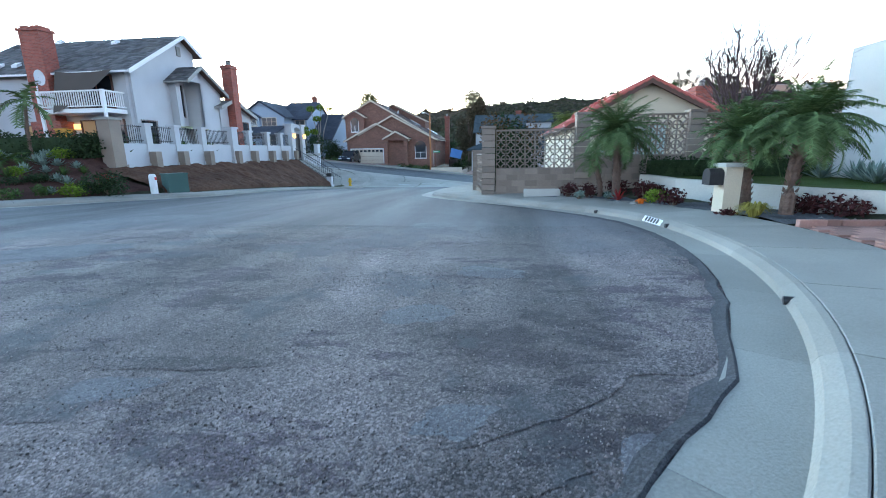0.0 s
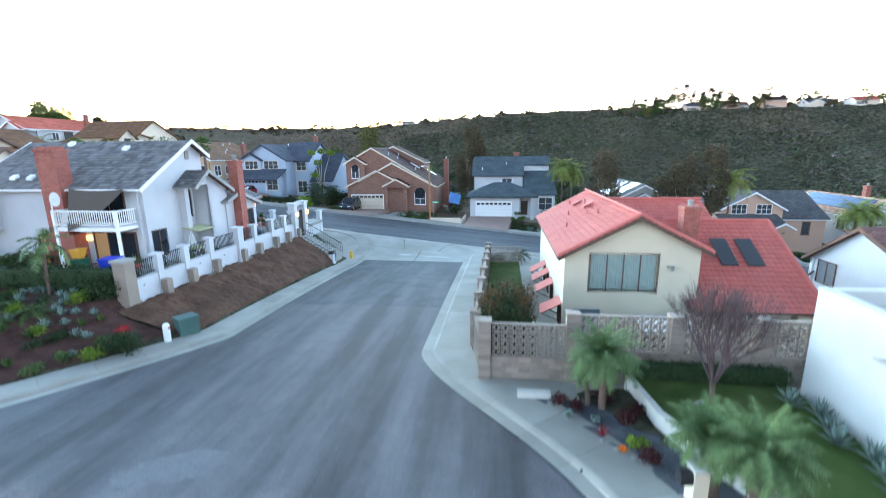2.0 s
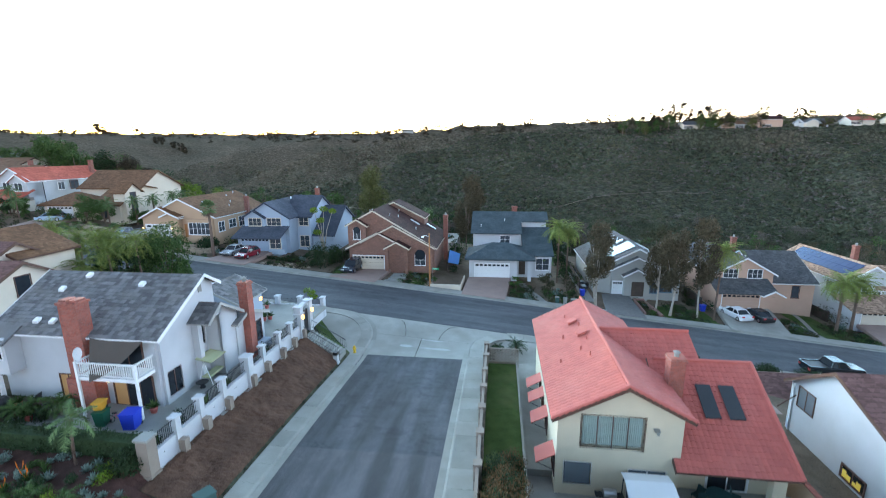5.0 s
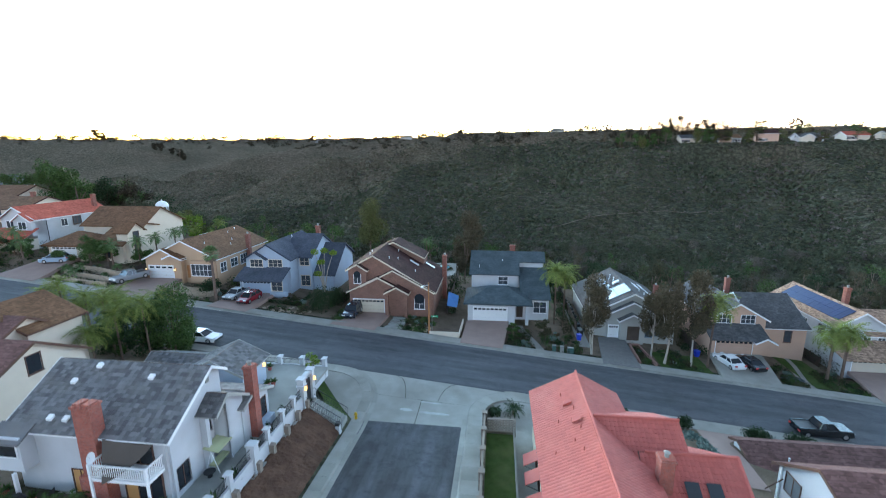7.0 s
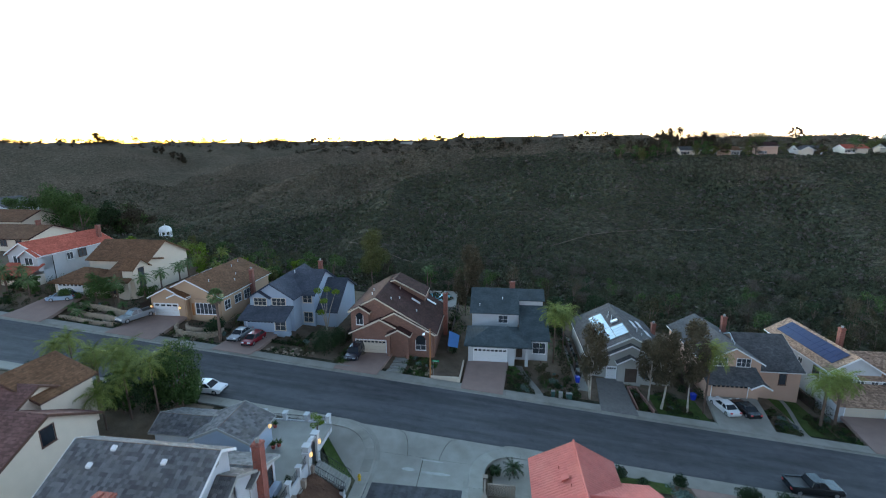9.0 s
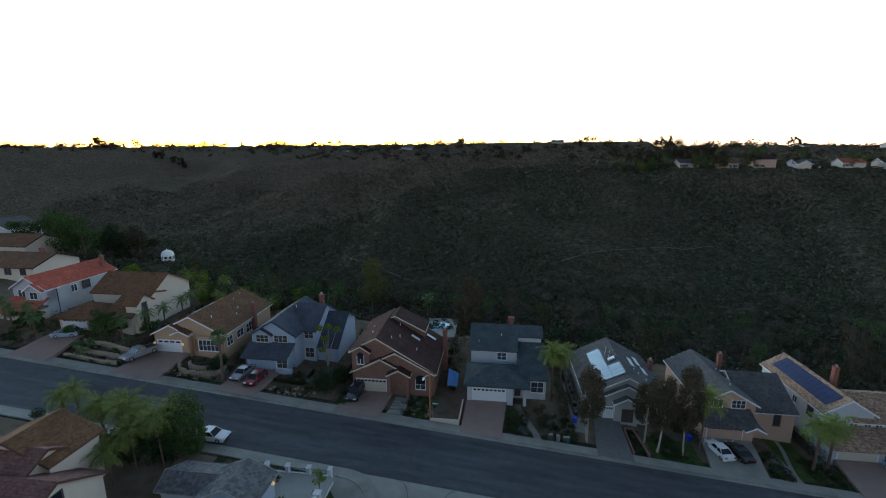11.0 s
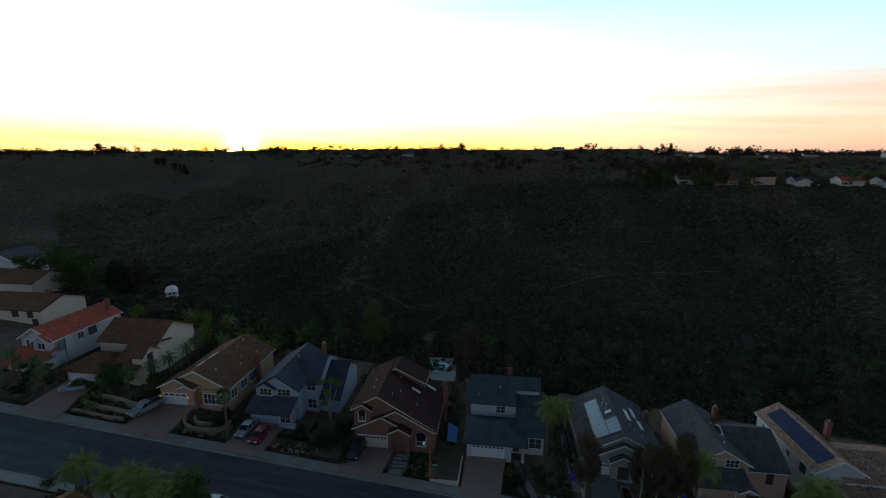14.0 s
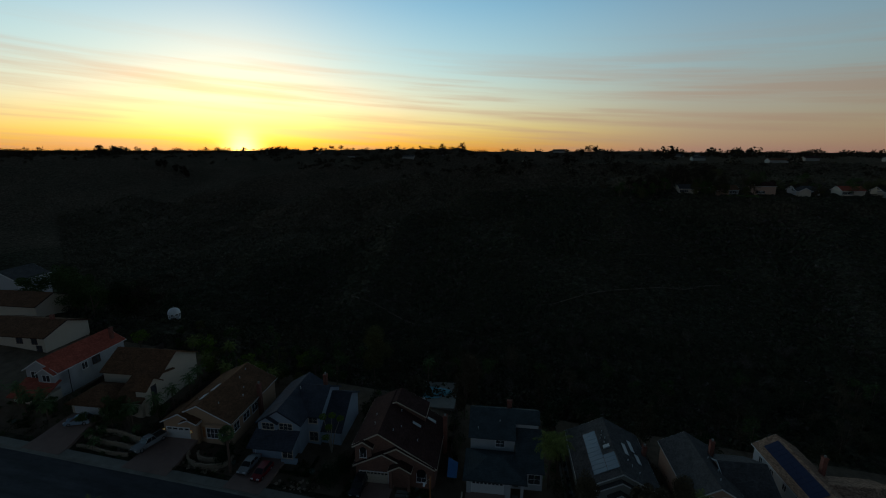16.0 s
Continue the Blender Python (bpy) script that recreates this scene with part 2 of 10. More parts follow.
def brushland(name):
    """Ground under a closed cover of low bushes: crowns of differing tone with dark gaps, their shade put into the
    colour, drier stretches, and far slopes paled like haze.
    """
    m = bpy.data.materials.new(name)
    m.use_nodes = True
    n, l = m.node_tree.nodes, m.node_tree.links
    p = n["Principled BSDF"]
    p.inputs["Roughness"].default_value, p.inputs["Specular IOR Level"].default_value = 0.95, 0.0
    where = n.new("ShaderNodeNewGeometry").outputs["Position"]
    warp = n.new("ShaderNodeTexNoise")
    warp.inputs["Scale"].default_value, warp.inputs["Detail"].default_value = 0.8, 3.0
    l.new(where, warp.inputs["Vector"])
    off = n.new("ShaderNodeVectorMath")
    off.operation = "MULTIPLY_ADD"
    off.inputs[1].default_value = (1.6, 1.6, 1.6)
    l.new(warp.outputs["Color"], off.inputs[0]), l.new(where, off.inputs[2])
    crowns, tufts, dry = n.new("ShaderNodeTexVoronoi"), n.new("ShaderNodeTexVoronoi"), n.new("ShaderNodeTexNoise")
    crowns.inputs["Scale"].default_value, tufts.inputs["Scale"].default_value = 0.62, 2.3
    dry.inputs["Scale"].default_value, dry.inputs["Detail"].default_value = 0.022, 7.0
    l.new(off.outputs[0], crowns.inputs["Vector"]), l.new(off.outputs[0], tufts.inputs["Vector"]), l.new(where, dry.inputs["Vector"])

    def span(x, a, b, c, d):
        r = n.new("ShaderNodeMapRange")
        l.new(x, r.inputs["Value"])
        for key, value in (("From Min", a), ("From Max", b), ("To Min", c), ("To Max", d)):
            r.inputs[key].default_value = value
        return r.outputs["Result"]

    def times(a, b):
        x = n.new("ShaderNodeMath")
        x.operation = "MULTIPLY"
        l.new(a, x.inputs[0]), l.new(b, x.inputs[1])
        return x.outputs[0]

    cell = n.new("ShaderNodeSeparateColor")
    l.new(crowns.outputs["Color"], cell.inputs[0])
    mix = n.new("ShaderNodeMix")
    mix.data_type = "RGBA"
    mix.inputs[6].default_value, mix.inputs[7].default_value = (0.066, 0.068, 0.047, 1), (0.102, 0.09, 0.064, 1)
    sep, join = n.new("ShaderNodeSeparateXYZ"), n.new("ShaderNodeMath")
    join.operation = "ADD"
    l.new(where, sep.inputs[0])
    # paler with distance along Y: haze put into the base colour
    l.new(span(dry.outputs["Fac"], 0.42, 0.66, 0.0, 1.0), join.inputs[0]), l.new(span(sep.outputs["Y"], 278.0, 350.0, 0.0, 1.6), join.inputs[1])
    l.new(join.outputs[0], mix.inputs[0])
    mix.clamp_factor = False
    # crowns and tufts darken towards their edges: shade between bushes put into the colour
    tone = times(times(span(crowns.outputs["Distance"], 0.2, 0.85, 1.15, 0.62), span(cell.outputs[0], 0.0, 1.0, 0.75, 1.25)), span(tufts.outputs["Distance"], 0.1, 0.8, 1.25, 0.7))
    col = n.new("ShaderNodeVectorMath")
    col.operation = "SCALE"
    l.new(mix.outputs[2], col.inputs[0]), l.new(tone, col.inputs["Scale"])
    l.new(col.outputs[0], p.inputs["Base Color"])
    b = n.new("ShaderNodeBump")
    b.invert = True
    b.inputs["Strength"].default_value, b.inputs["Distance"].default_value = 0.7, 0.8
    l.new(crowns.outputs["Distance"], b.inputs["Height"]), l.new(b.outputs[0], p.inputs["Normal"])
    return m


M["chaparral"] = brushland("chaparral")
M["stucco_white"] = mat("stucco_white", (0.5, 0.515, 0.54), 0.9, 0.07, 0.9, 0.35, 30, dirt=(0.42, 0.425, 0.43), dirt_amount=0.5)
# darker stucco_white for the flat-roofed building: its wall's shade put into the colour
M["stucco_shaded"] = mat("stucco_shaded", (0.46, 0.47, 0.455), 0.9, 0.07, 0.9, 0.35, 30, dirt=(0.4, 0.405, 0.39), dirt_amount=0.5)
M["stucco_cream"] = mat("stucco_cream", (0.6, 0.52, 0.385), 0.9, 0.07, 0.9, 0.3, 30, dirt=(0.52, 0.45, 0.34), dirt_amount=0.3)
M["stucco_tan"] = mat("stucco_tan", (0.48, 0.32, 0.21), 0.9, 0.06, 0.9, 0.3, 30)
M["stucco_peach"] = mat("stucco_peach", (0.55, 0.36, 0.27), 0.9, 0.06, 0.9, 0.3, 30)
M["stucco_beige"] = mat("stucco_beige", (0.62, 0.54, 0.44), 0.9, 0.06, 0.9, 0.3, 30)
M["siding_blue"] = mat("siding_blue", (0.36, 0.43, 0.53), 0.8, 0.06, 0.9, 0.2, 30)
M["siding_gray"] = mat("siding_gray", (0.35, 0.35, 0.33), 0.8, 0.06, 0.9, 0.2, 30)
M["white_paint"] = mat("white_paint", (0.78, 0.79, 0.8), 0.6, 0.05, 0.8, 0.1, 30)
M["brown_paint"] = mat("brown_paint", (0.1, 0.05, 0.035), 0.6, 0.1, 0.8, 0.1, 30)


def roof_mat(name, colour, course=0.12, vary=0.25, line=0.35, rough=0.85):
    """Roofing in level courses with pieces of differing tone."""
    m = bpy.data.materials.new(name)
    m.use_nodes = True
    n, l = m.node_tree.nodes, m.node_tree.links
    p = n["Principled BSDF"]
    p.inputs["Roughness"].default_value = rough
    p.inputs["Specular IOR Level"].default_value = 0.06
    geo, sep = n.new("ShaderNodeNewGeometry"), n.new("ShaderNodeSeparateXYZ")
    l.new(geo.outputs["Position"], sep.inputs[0])
    div, fl, fr = n.new("ShaderNodeMath"), n.new("ShaderNodeMath"), n.new("ShaderNodeMath")
    div.operation, fl.operation, fr.operation = "DIVIDE", "FLOOR", "FRACT"
    div.inputs[1].default_value = course
    l.new(sep.outputs["Z"], div.inputs[0]), l.new(div.outputs[0], fl.inputs[0]), l.new(div.outputs[0], fr.inputs[0])
    comb = n.new("ShaderNodeCombineXYZ")
    l.new(sep.outputs["X"], comb.inputs[0]), l.new(sep.outputs["Y"], comb.inputs[1]), l.new(fl.outputs[0], comb.inputs[2])
    cells, big = n.new("ShaderNodeTexVoronoi"), n.new("ShaderNodeTexNoise")
    cells.inputs["Scale"].default_value = 3.2
    big.inputs["Scale"].default_value, big.inputs["Detail"].default_value = 0.6, 5.0
    l.new(comb.outputs[0], cells.inputs["Vector"]), l.new(geo.outputs["Position"], big.inputs["Vector"])
    cell = n.new("ShaderNodeSeparateColor")
    l.new(cells.outputs["Color"], cell.inputs[0])
    tone = n.new("ShaderNodeMapRange")
    tone.inputs["To Min"].default_value, tone.inputs["To Max"].default_value = 1 - vary, 1 + vary
    l.new(cell.outputs[0], tone.inputs["Value"])
    wide = n.new("ShaderNodeMapRange")
    wide.inputs["From Min"].default_value, wide.inputs["From Max"].default_value = 0.3, 0.7
    wide.inputs["To Min"].default_value, wide.inputs["To Max"].default_value = 0.82, 1.18
    l.new(big.outputs["Fac"], wide.inputs["Value"])
    gap = n.new("ShaderNodeMapRange")
    gap.inputs["From Max"].default_value, gap.inputs["To Min"].default_value = 0.22, 1 - line
    l.new(fr.outputs[0], gap.inputs["Value"])
    a, b = n.new("ShaderNodeMath"), n.new("ShaderNodeMath")
    a.operation = b.operation = "MULTIPLY"
    l.new(tone.outputs[0], a.inputs[0]), l.new(wide.outputs[0], a.inputs[1])
    l.new(a.outputs[0], b.inputs[0]), l.new(gap.outputs[0], b.inputs[1])
    mix = n.new("ShaderNodeVectorMath")
    mix.operation = "SCALE"
    mix.inputs[0].default_value = colour
    l.new(b.outputs[0], mix.inputs["Scale"])
    l.new(mix.outputs[0], p.inputs["Base Color"])
    bp = n.new("ShaderNodeBump")
    bp.inputs["Strength"].default_value, bp.inputs["Distance"].default_value = 0.5, 0.03
    l.new(fr.outputs[0], bp.inputs["Height"]), l.new(bp.outputs[0], p.inputs["Normal"])
    return m


def brickwork(name, colour, mortar):
    """Running-bond brick on upright faces, pieces of differing tone."""
    m = mat(name, colour, 0.85, 0.2, 2.0, 0.3, 25)
    n, l = m.node_tree.nodes, m.node_tree.links
    bc = n["Principled BSDF"].inputs["Base Color"]
    sep, add, comb, brick = n.new("ShaderNodeSeparateXYZ"), n.new("ShaderNodeMath"), n.new("ShaderNodeCombineXYZ"), n.new("ShaderNodeTexBrick")
    add.operation = "ADD"
    l.new(n.new("ShaderNodeTexCoord").outputs["Object"], sep.inputs[0])
    l.new(sep.outputs[0], add.inputs[0]), l.new(sep.outputs[1], add.inputs[1])
    l.new(add.outputs[0], comb.inputs[0]), l.new(sep.outputs[2], comb.inputs[1])
    l.new(comb.outputs[0], brick.inputs["Vector"])
    for key, value in (("Scale", 1.0), ("Mortar Size", 0.008), ("Brick Width", 0.21), ("Row Height", 0.075)):
        brick.inputs[key].default_value = value
    brick.inputs["Color1"].default_value, brick.inputs["Color2"].default_value, brick.inputs["Mortar"].default_value = (0.75, 0.75, 0.75, 1), (1.2, 1.15, 1.15, 1), (*mortar, 1)
    mul = n.new("ShaderNodeMix")
    mul.data_type, mul.blend_type = "RGBA", "MULTIPLY"
    mul.inputs[0].default_value = 1.0
    l.new(bc.links[0].from_socket, mul.inputs[6]), l.new(brick.outputs["Color"], mul.inputs[7])
    l.new(mul.outputs[2], bc)
    return m


M["tile_red"] = mat("tile_red", (0.47, 0.12, 0.096), 0.8, 0.12, 1.0, 0.3, 30, dirt=(0.53, 0.17, 0.14), dirt_amount=0.5, island=0.07)
M["tile_slate"] = mat("tile_slate", (0.15, 0.15, 0.155), 0.85, 0.22, 1.5, 0.3, 30, dirt=(0.19, 0.178, 0.165), dirt_amount=0.5, island=0.35, spec=0.1)
M["roof_red"] = roof_mat("roof_red", (0.42, 0.11, 0.075), 0.14, 0.2, 0.3)
M["roof_slate"] = roof_mat("roof_slate", (0.1, 0.1, 0.104))
M["roof_brown"] = roof_mat("roof_brown", (0.165, 0.09, 0.052))
M["roof_dark"] = roof_mat("roof_dark", (0.064, 0.034, 0.031))
M["roof_green"] = roof_mat("roof_green", (0.07, 0.092, 0.104), vary=0.12)
M["roof_blue"] = roof_mat("roof_blue", (0.075, 0.085, 0.11), vary=0.15)
M["roof_shake"] = roof_mat("roof_shake", (0.32, 0.21, 0.15), 0.14, 0.45, 0.4)
M["roof_mauve"] = roof_mat("roof_mauve", (0.17, 0.095, 0.084), 0.14, 0.25, 0.35)
M["solar"] = mat("solar", (0.02, 0.035, 0.09), 0.12, 0.1, 0.5, 0.0, 5, spec=0.6)
# the panels' sky reflection is put into this pale base colour
M["solar_pale"] = mat("solar_pale", (0.13, 0.19, 0.25), 0.25, 0.1, 0.5, 0.0, 5, spec=0.8)
M["skylight"] = mat("skylight", (0.6, 0.64, 0.68), 0.3, 0.05, 0.5, 0.0, 5)
M["garage_white"] = mat("garage_white", (0.7, 0.71, 0.72), 0.6, 0.05, 0.8, 0.1, 30)
M["garage_cream"] = mat("garage_cream", (0.6, 0.52, 0.42), 0.6, 0.05, 0.8, 0.1, 30)
M["garage_peach"] = mat("garage_peach", (0.5, 0.33, 0.25), 0.6, 0.05, 0.8, 0.1, 30)
M["garage_blue"] = mat("garage_blue", (0.36, 0.44, 0.56), 0.6, 0.05, 0.8, 0.1, 30)
M["wood"] = mat("wood", (0.36, 0.15, 0.05), 0.6, 0.25, 2.0, 0.2, 30)
M["wood_dark"] = mat("wood_dark", (0.07, 0.05, 0.04), 0.8, 0.25, 2.0, 0.3, 30)
M["curtain"] = mat("curtain", (0.47, 0.54, 0.51), 0.9, 0.15, 3.0, 0.2, 20)
M["tarp_blue"] = mat("tarp_blue", (0.08, 0.22, 0.5), 0.7, 0.1, 2.0, 0.1, 20)
M["siding_rust"] = brickwork("siding_rust", (0.235, 0.122, 0.09), (0.8, 0.9, 0.95))
M["brick_dark"] = brickwork("brick_dark", (0.22, 0.078, 0.056), (1.1, 1.6, 1.8))
M["plaster"] = mat("plaster", (0.5, 0.5, 0.46), 0.9, 0.12, 1.3, 0.3, 30, dirt=(0.38, 0.37, 0.33), dirt_amount=0.6)
M["brick"] = brickwork("brick", (0.33, 0.092, 0.062), (0.85, 1.7, 2.2))
M["block"] = mat("block", (0.27, 0.22, 0.18), 0.9, 0.12, 1.5, 0.4, 40, dirt=(0.19, 0.16, 0.135), dirt_amount=0.6)
M["lamp"] = mat("lamp", (1.0, 0.6, 0.2), 0.5)
M["lamp"].node_tree.nodes["Principled BSDF"].inputs["Emission Color"].default_value = (1.0, 0.55, 0.15, 1)
M["lamp"].node_tree.nodes["Principled BSDF"].inputs["Emission Strength"].default_value = 6.0
M["collector"] = mat("collector", (0.045, 0.05, 0.055), 0.35, 0.1, 0.5, 0.0, 5, spec=0.5)
M["screen_grey"] = mat("screen_grey", (0.13, 0.15, 0.17), 0.5, 0.12, 2.0, 0.0, 60)
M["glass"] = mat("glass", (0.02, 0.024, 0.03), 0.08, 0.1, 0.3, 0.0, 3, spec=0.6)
# panes of far houses: sky reflection and blinds put into a paler base colour
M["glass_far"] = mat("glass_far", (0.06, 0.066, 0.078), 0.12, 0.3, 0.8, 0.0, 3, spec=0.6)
M["navy_paint"] = mat("navy_paint", (0.035, 0.045, 0.075), 0.6, 0.1, 0.8, 0.1, 30)
M["metal_black"] = mat("metal_black", (0.02, 0.02, 0.022), 0.5, 0.1, 1, 0.05, 30)
M["lamp_room"] = mat("lamp_room", (0.5, 0.4, 0.1), 0.4)
M["lamp_room"].node_tree.nodes["Principled BSDF"].inputs["Emission Color"].default_value = (1.0, 0.7, 0.05, 1)
M["lamp_room"].node_tree.nodes["Principled BSDF"].inputs["Emission Strength"].default_value = 0.6
M["lamp_amber"] = mat("lamp_amber", (0.3, 0.2, 0.1), 0.3)
M["lamp_amber"].node_tree.nodes["Principled BSDF"].inputs["Emission Color"].default_value = (1.0, 0.5, 0.1, 1)
M["lamp_amber"].node_tree.nodes["Principled BSDF"].inputs["Emission Strength"].default_value = 0.25
M["clear"] = bpy.data.materials.new("clear")
M["clear"].use_nodes = True
gp = M["clear"].node_tree.nodes["Principled BSDF"].inputs
gp["Transmission Weight"].default_value, gp["Roughness"].default_value, gp["IOR"].default_value, gp["Base Color"].default_value = 1.0, 0.0, 1.1, (0.93, 0.97, 0.96, 1)
for key, col, rough in (("bin_blue", (0.02, 0.05, 0.5), 0.5), ("bin_green", (0.01, 0.09, 0.05), 0.5), ("bin_yellow", (0.6, 0.3, 0.03), 0.5), ("green_box", (0.05, 0.11, 0.1), 0.6),
                        ("red_paint", (0.5, 0.03, 0.03), 0.5), ("yellow_paint", (0.65, 0.4, 0.02), 0.5), ("green_sign", (0.0, 0.35, 0.15), 0.5), ("green_metal", (0.02, 0.06, 0.06), 0.5),
                        ("canvas_green", (0.4, 0.42, 0.25), 0.9), ("gazebo_white", (0.78, 0.8, 0.82), 0.6)):
    M[key] = mat(key, col, rough, 0.12, 1.5, 0.1, 30)
M["bike_pink"] = mat("bike_pink", (0.55, 0.16, 0.24), 0.4, 0.08, 1.5, 0.05, 30)
M["canvas_grey"] = mat("canvas_grey", (0.06, 0.06, 0.065), 0.9, 0.15, 3.0, 0.2, 40)
M["rubber"] = mat("rubber", (0.015, 0.015, 0.016), 0.8, 0.1, 1, 0.1, 30)
M["metal_grey"] = mat("metal_grey", (0.45, 0.45, 0.46), 0.35, 0.08, 1.5, 0.05, 30, metal=0.8)
M["gravel"] = mat("gravel", (0.075, 0.08, 0.09), 0.95, 0.6, 2.0, 1.0, 22)
M["concrete_slab"] = mat("concrete_slab", (0.265, 0.257, 0.23), 0.85, 0.22, 0.8, 0.35, 60, dirt=(0.19, 0.178, 0.154), dirt_amount=0.75)
M["paver_random"] = mat("paver_random", (0.33, 0.185, 0.15), 0.9, 0.12, 1.5, 0.3, 30)
M["block_random"] = mat("block_random", (0.27, 0.22, 0.18), 0.9, 0.16, 1.5, 0.5, 40, dirt=(0.2, 0.17, 0.145), dirt_amount=0.6)
for key, low, high in (("paver_random", 0.65, 1.3), ("concrete_slab", 0.88, 1.1), ("block_random", 0.8, 1.2)):
    pn, plk = M[key].node_tree.nodes, M[key].node_tree.links
    oi, hs = pn.new("ShaderNodeObjectInfo"), pn.new("ShaderNodeHueSaturation")
    mr = pn.new("ShaderNodeMapRange")
    mr.inputs["To Min"].default_value, mr.inputs["To Max"].default_value = low, high
    plk.new(oi.outputs["Random"], mr.inputs["Value"]), plk.new(mr.outputs[0], hs.inputs["Value"])
    bc = pn["Principled BSDF"].inputs["Base Color"]
    plk.new(bc.links[0].from_socket, hs.inputs["Color"])
    plk.new(hs.outputs[0], bc)
M["leaf"] = mat("leaf", (0.06, 0.1, 0.03), 0.7, 0.35, 1.5, 0.0, 8, island=0.4, spec=0.1)
M["leaf_dark"] = mat("leaf_dark", (0.03, 0.05, 0.022), 0.75, 0.35, 1.5, 0.0, 8, island=0.4, spec=0.1)
M["bark"] = mat("bark", (0.14, 0.1, 0.075), 0.9, 0.3, 3, 0.8, 30)
M["bush"] = mat("bush", (0.066, 0.072, 0.044), 0.9, 0.3, 0.05, 0.0, 5, island=0.22, spec=0.1)
for key, col in (("palm", (0.105, 0.16, 0.065)), ("palm_yellow", (0.16, 0.195, 0.05)), ("succulent", (0.17, 0.23, 0.2)), ("leaf_maroon", (0.06, 0.022, 0.022)), ("leaf_lime", (0.13, 0.2, 0.025)), ("leaf_red", (0.25, 0.03, 0.03)),
                 ("leaf_straw", (0.25, 0.22, 0.05)), ("leaf_rust", (0.11, 0.068, 0.032)), ("leaf_rustgreen", (0.06, 0.055, 0.03)), ("leaf_olive", (0.1, 0.105, 0.04)), ("leaf_euc", (0.09, 0.074, 0.047)), ("leaf_brown", (0.055, 0.045, 0.03)), ("flower_orange", (0.6, 0.15, 0.02)), ("flower_red", (0.45, 0.02, 0.03))):
    M[key] = mat(key, col, 0.75, 0.3, 1.5, 0.0, 8, island=0.35, spec=0.06)
M["palm_trunk"] = mat("palm_trunk", (0.16, 0.105, 0.08), 0.9, 0.35, 5, 0.8, 30)
M["bark_pale"] = mat("bark_pale", (0.38, 0.33, 0.28), 0.9, 0.3, 3, 0.6, 20)
M["twig"] = mat("twig", (0.1, 0.065, 0.065), 0.9, 0.3, 3, 0.3, 20)
M["bush_olive"] = mat("bush_olive", (0.078, 0.076, 0.047), 0.95, 0.3, 0.05, 0.0, 5, island=0.22, spec=0.05)
M["bush_grey"] = mat("bush_grey", (0.105, 0.09, 0.076), 0.95, 0.3, 0.2, 0.0, 5, island=0.3, spec=0.05)
# paler brush for the far slopes: haze put into the base colour
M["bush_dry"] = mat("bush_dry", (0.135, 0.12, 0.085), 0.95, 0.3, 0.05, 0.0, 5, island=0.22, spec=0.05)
M["bush_lime"] = mat("bush_lime", (0.09, 0.15, 0.03), 0.95, 0.3, 0.3, 0.5, 3, spec=0.05)
M["trail"] = mat("trail", (0.14, 0.11, 0.085), 0.95, 0.2, 0.3, 0.3, 5, spec=0.05)


# ---- plan: u runs along the main street to the right, v along the short street away from its end ----
BLOCK = pose(0, 0, 0, 0, 0, -7.5)
CB, SB = math.cos(radians(7.5)), math.sin(radians(7.5))


def smooth(a, b, x):
    t = min(1.0, max(0.0, (x - a) / (b - a)))
    return t * t * (3 - 2 * t)


def lerp(a, b, t):
    return a + (b - a) * t


def z_main(u):
    """Height of the main street, which falls to the right."""
    return -2.4 - 0.105 * max(-120.0, min(130.0, u))


def z_road(u, v):
    """Height of the paving of both streets."""
    y = -u * SB + v * CB
    near = -0.0012 * y * y if y > 0 else 0.0
    return lerp(near, z_main(u), smooth(37, 47, v))


def u_left(v):
    """Left kerb of the short street and of its round end."""
    if v < 6:
        return -9.2 - math.sqrt(max(0.0, 12.15 ** 2 - (v - 7.2) ** 2))
    if v < 18.5:
        return lerp(-21.3, -13.05, smooth(2.5, 18.5, v) * 0.35 + 0.65 * (v - 6) / 12.5) if v > 6 else -20.6
    if v < 42:
        return -13.05
    return -13.05 - (5.3 - math.sqrt(max(0.0, 5.3 ** 2 - (v - 42) ** 2)))


def u_right(v):
    if v < 9.2:
        return -6.0 + math.sqrt(max(0.0, 9.1 ** 2 - (v - 7.2) ** 2))
    if v < 17.5:
        return lerp(2.877, -2.78, (0.55 * smooth(9.2, 17.5, v) + 0.45 * (v - 9.2) / 8.3))
    if v < 42:
        return -2.78
    return -2.78 + (5.3 - math.sqrt(max(0.0, 5.3 ** 2 - (v - 42) ** 2)))


# ---- far hills: crests from which the land falls to the canyon floor ----
CRESTS = [
    ([(620, 215, 27), (330, 250, 29), (200, 288, 30), (110, 300, 31), (40, 305, 32), (-14, 292, 28.5), (-39, 272, 18.5), (-59, 250, 10.5), (-81, 232, 2.5), (-107, 215, -4), (-135, 203, -11)], (0.18, 11, 30)),
    ([(300, 420, 46), (120, 430, 44), (0, 430, 42), (-70, 410, 36), (-150, 380, 18), (-200, 365, 2), (-240, 350, -12)], (0.25, 14, 25)),
    ([(200, 640, 56), (-60, 640, 54), (-220, 560, 40), (-300, 480, 20), (-350, 420, -5)], (0.25, 14, 35)),
    ([(-80, 980, 62), (-420, 800, 56), (-560, 560, 50), (-700, 300, 44)], (0.2, 12, 50)),
]


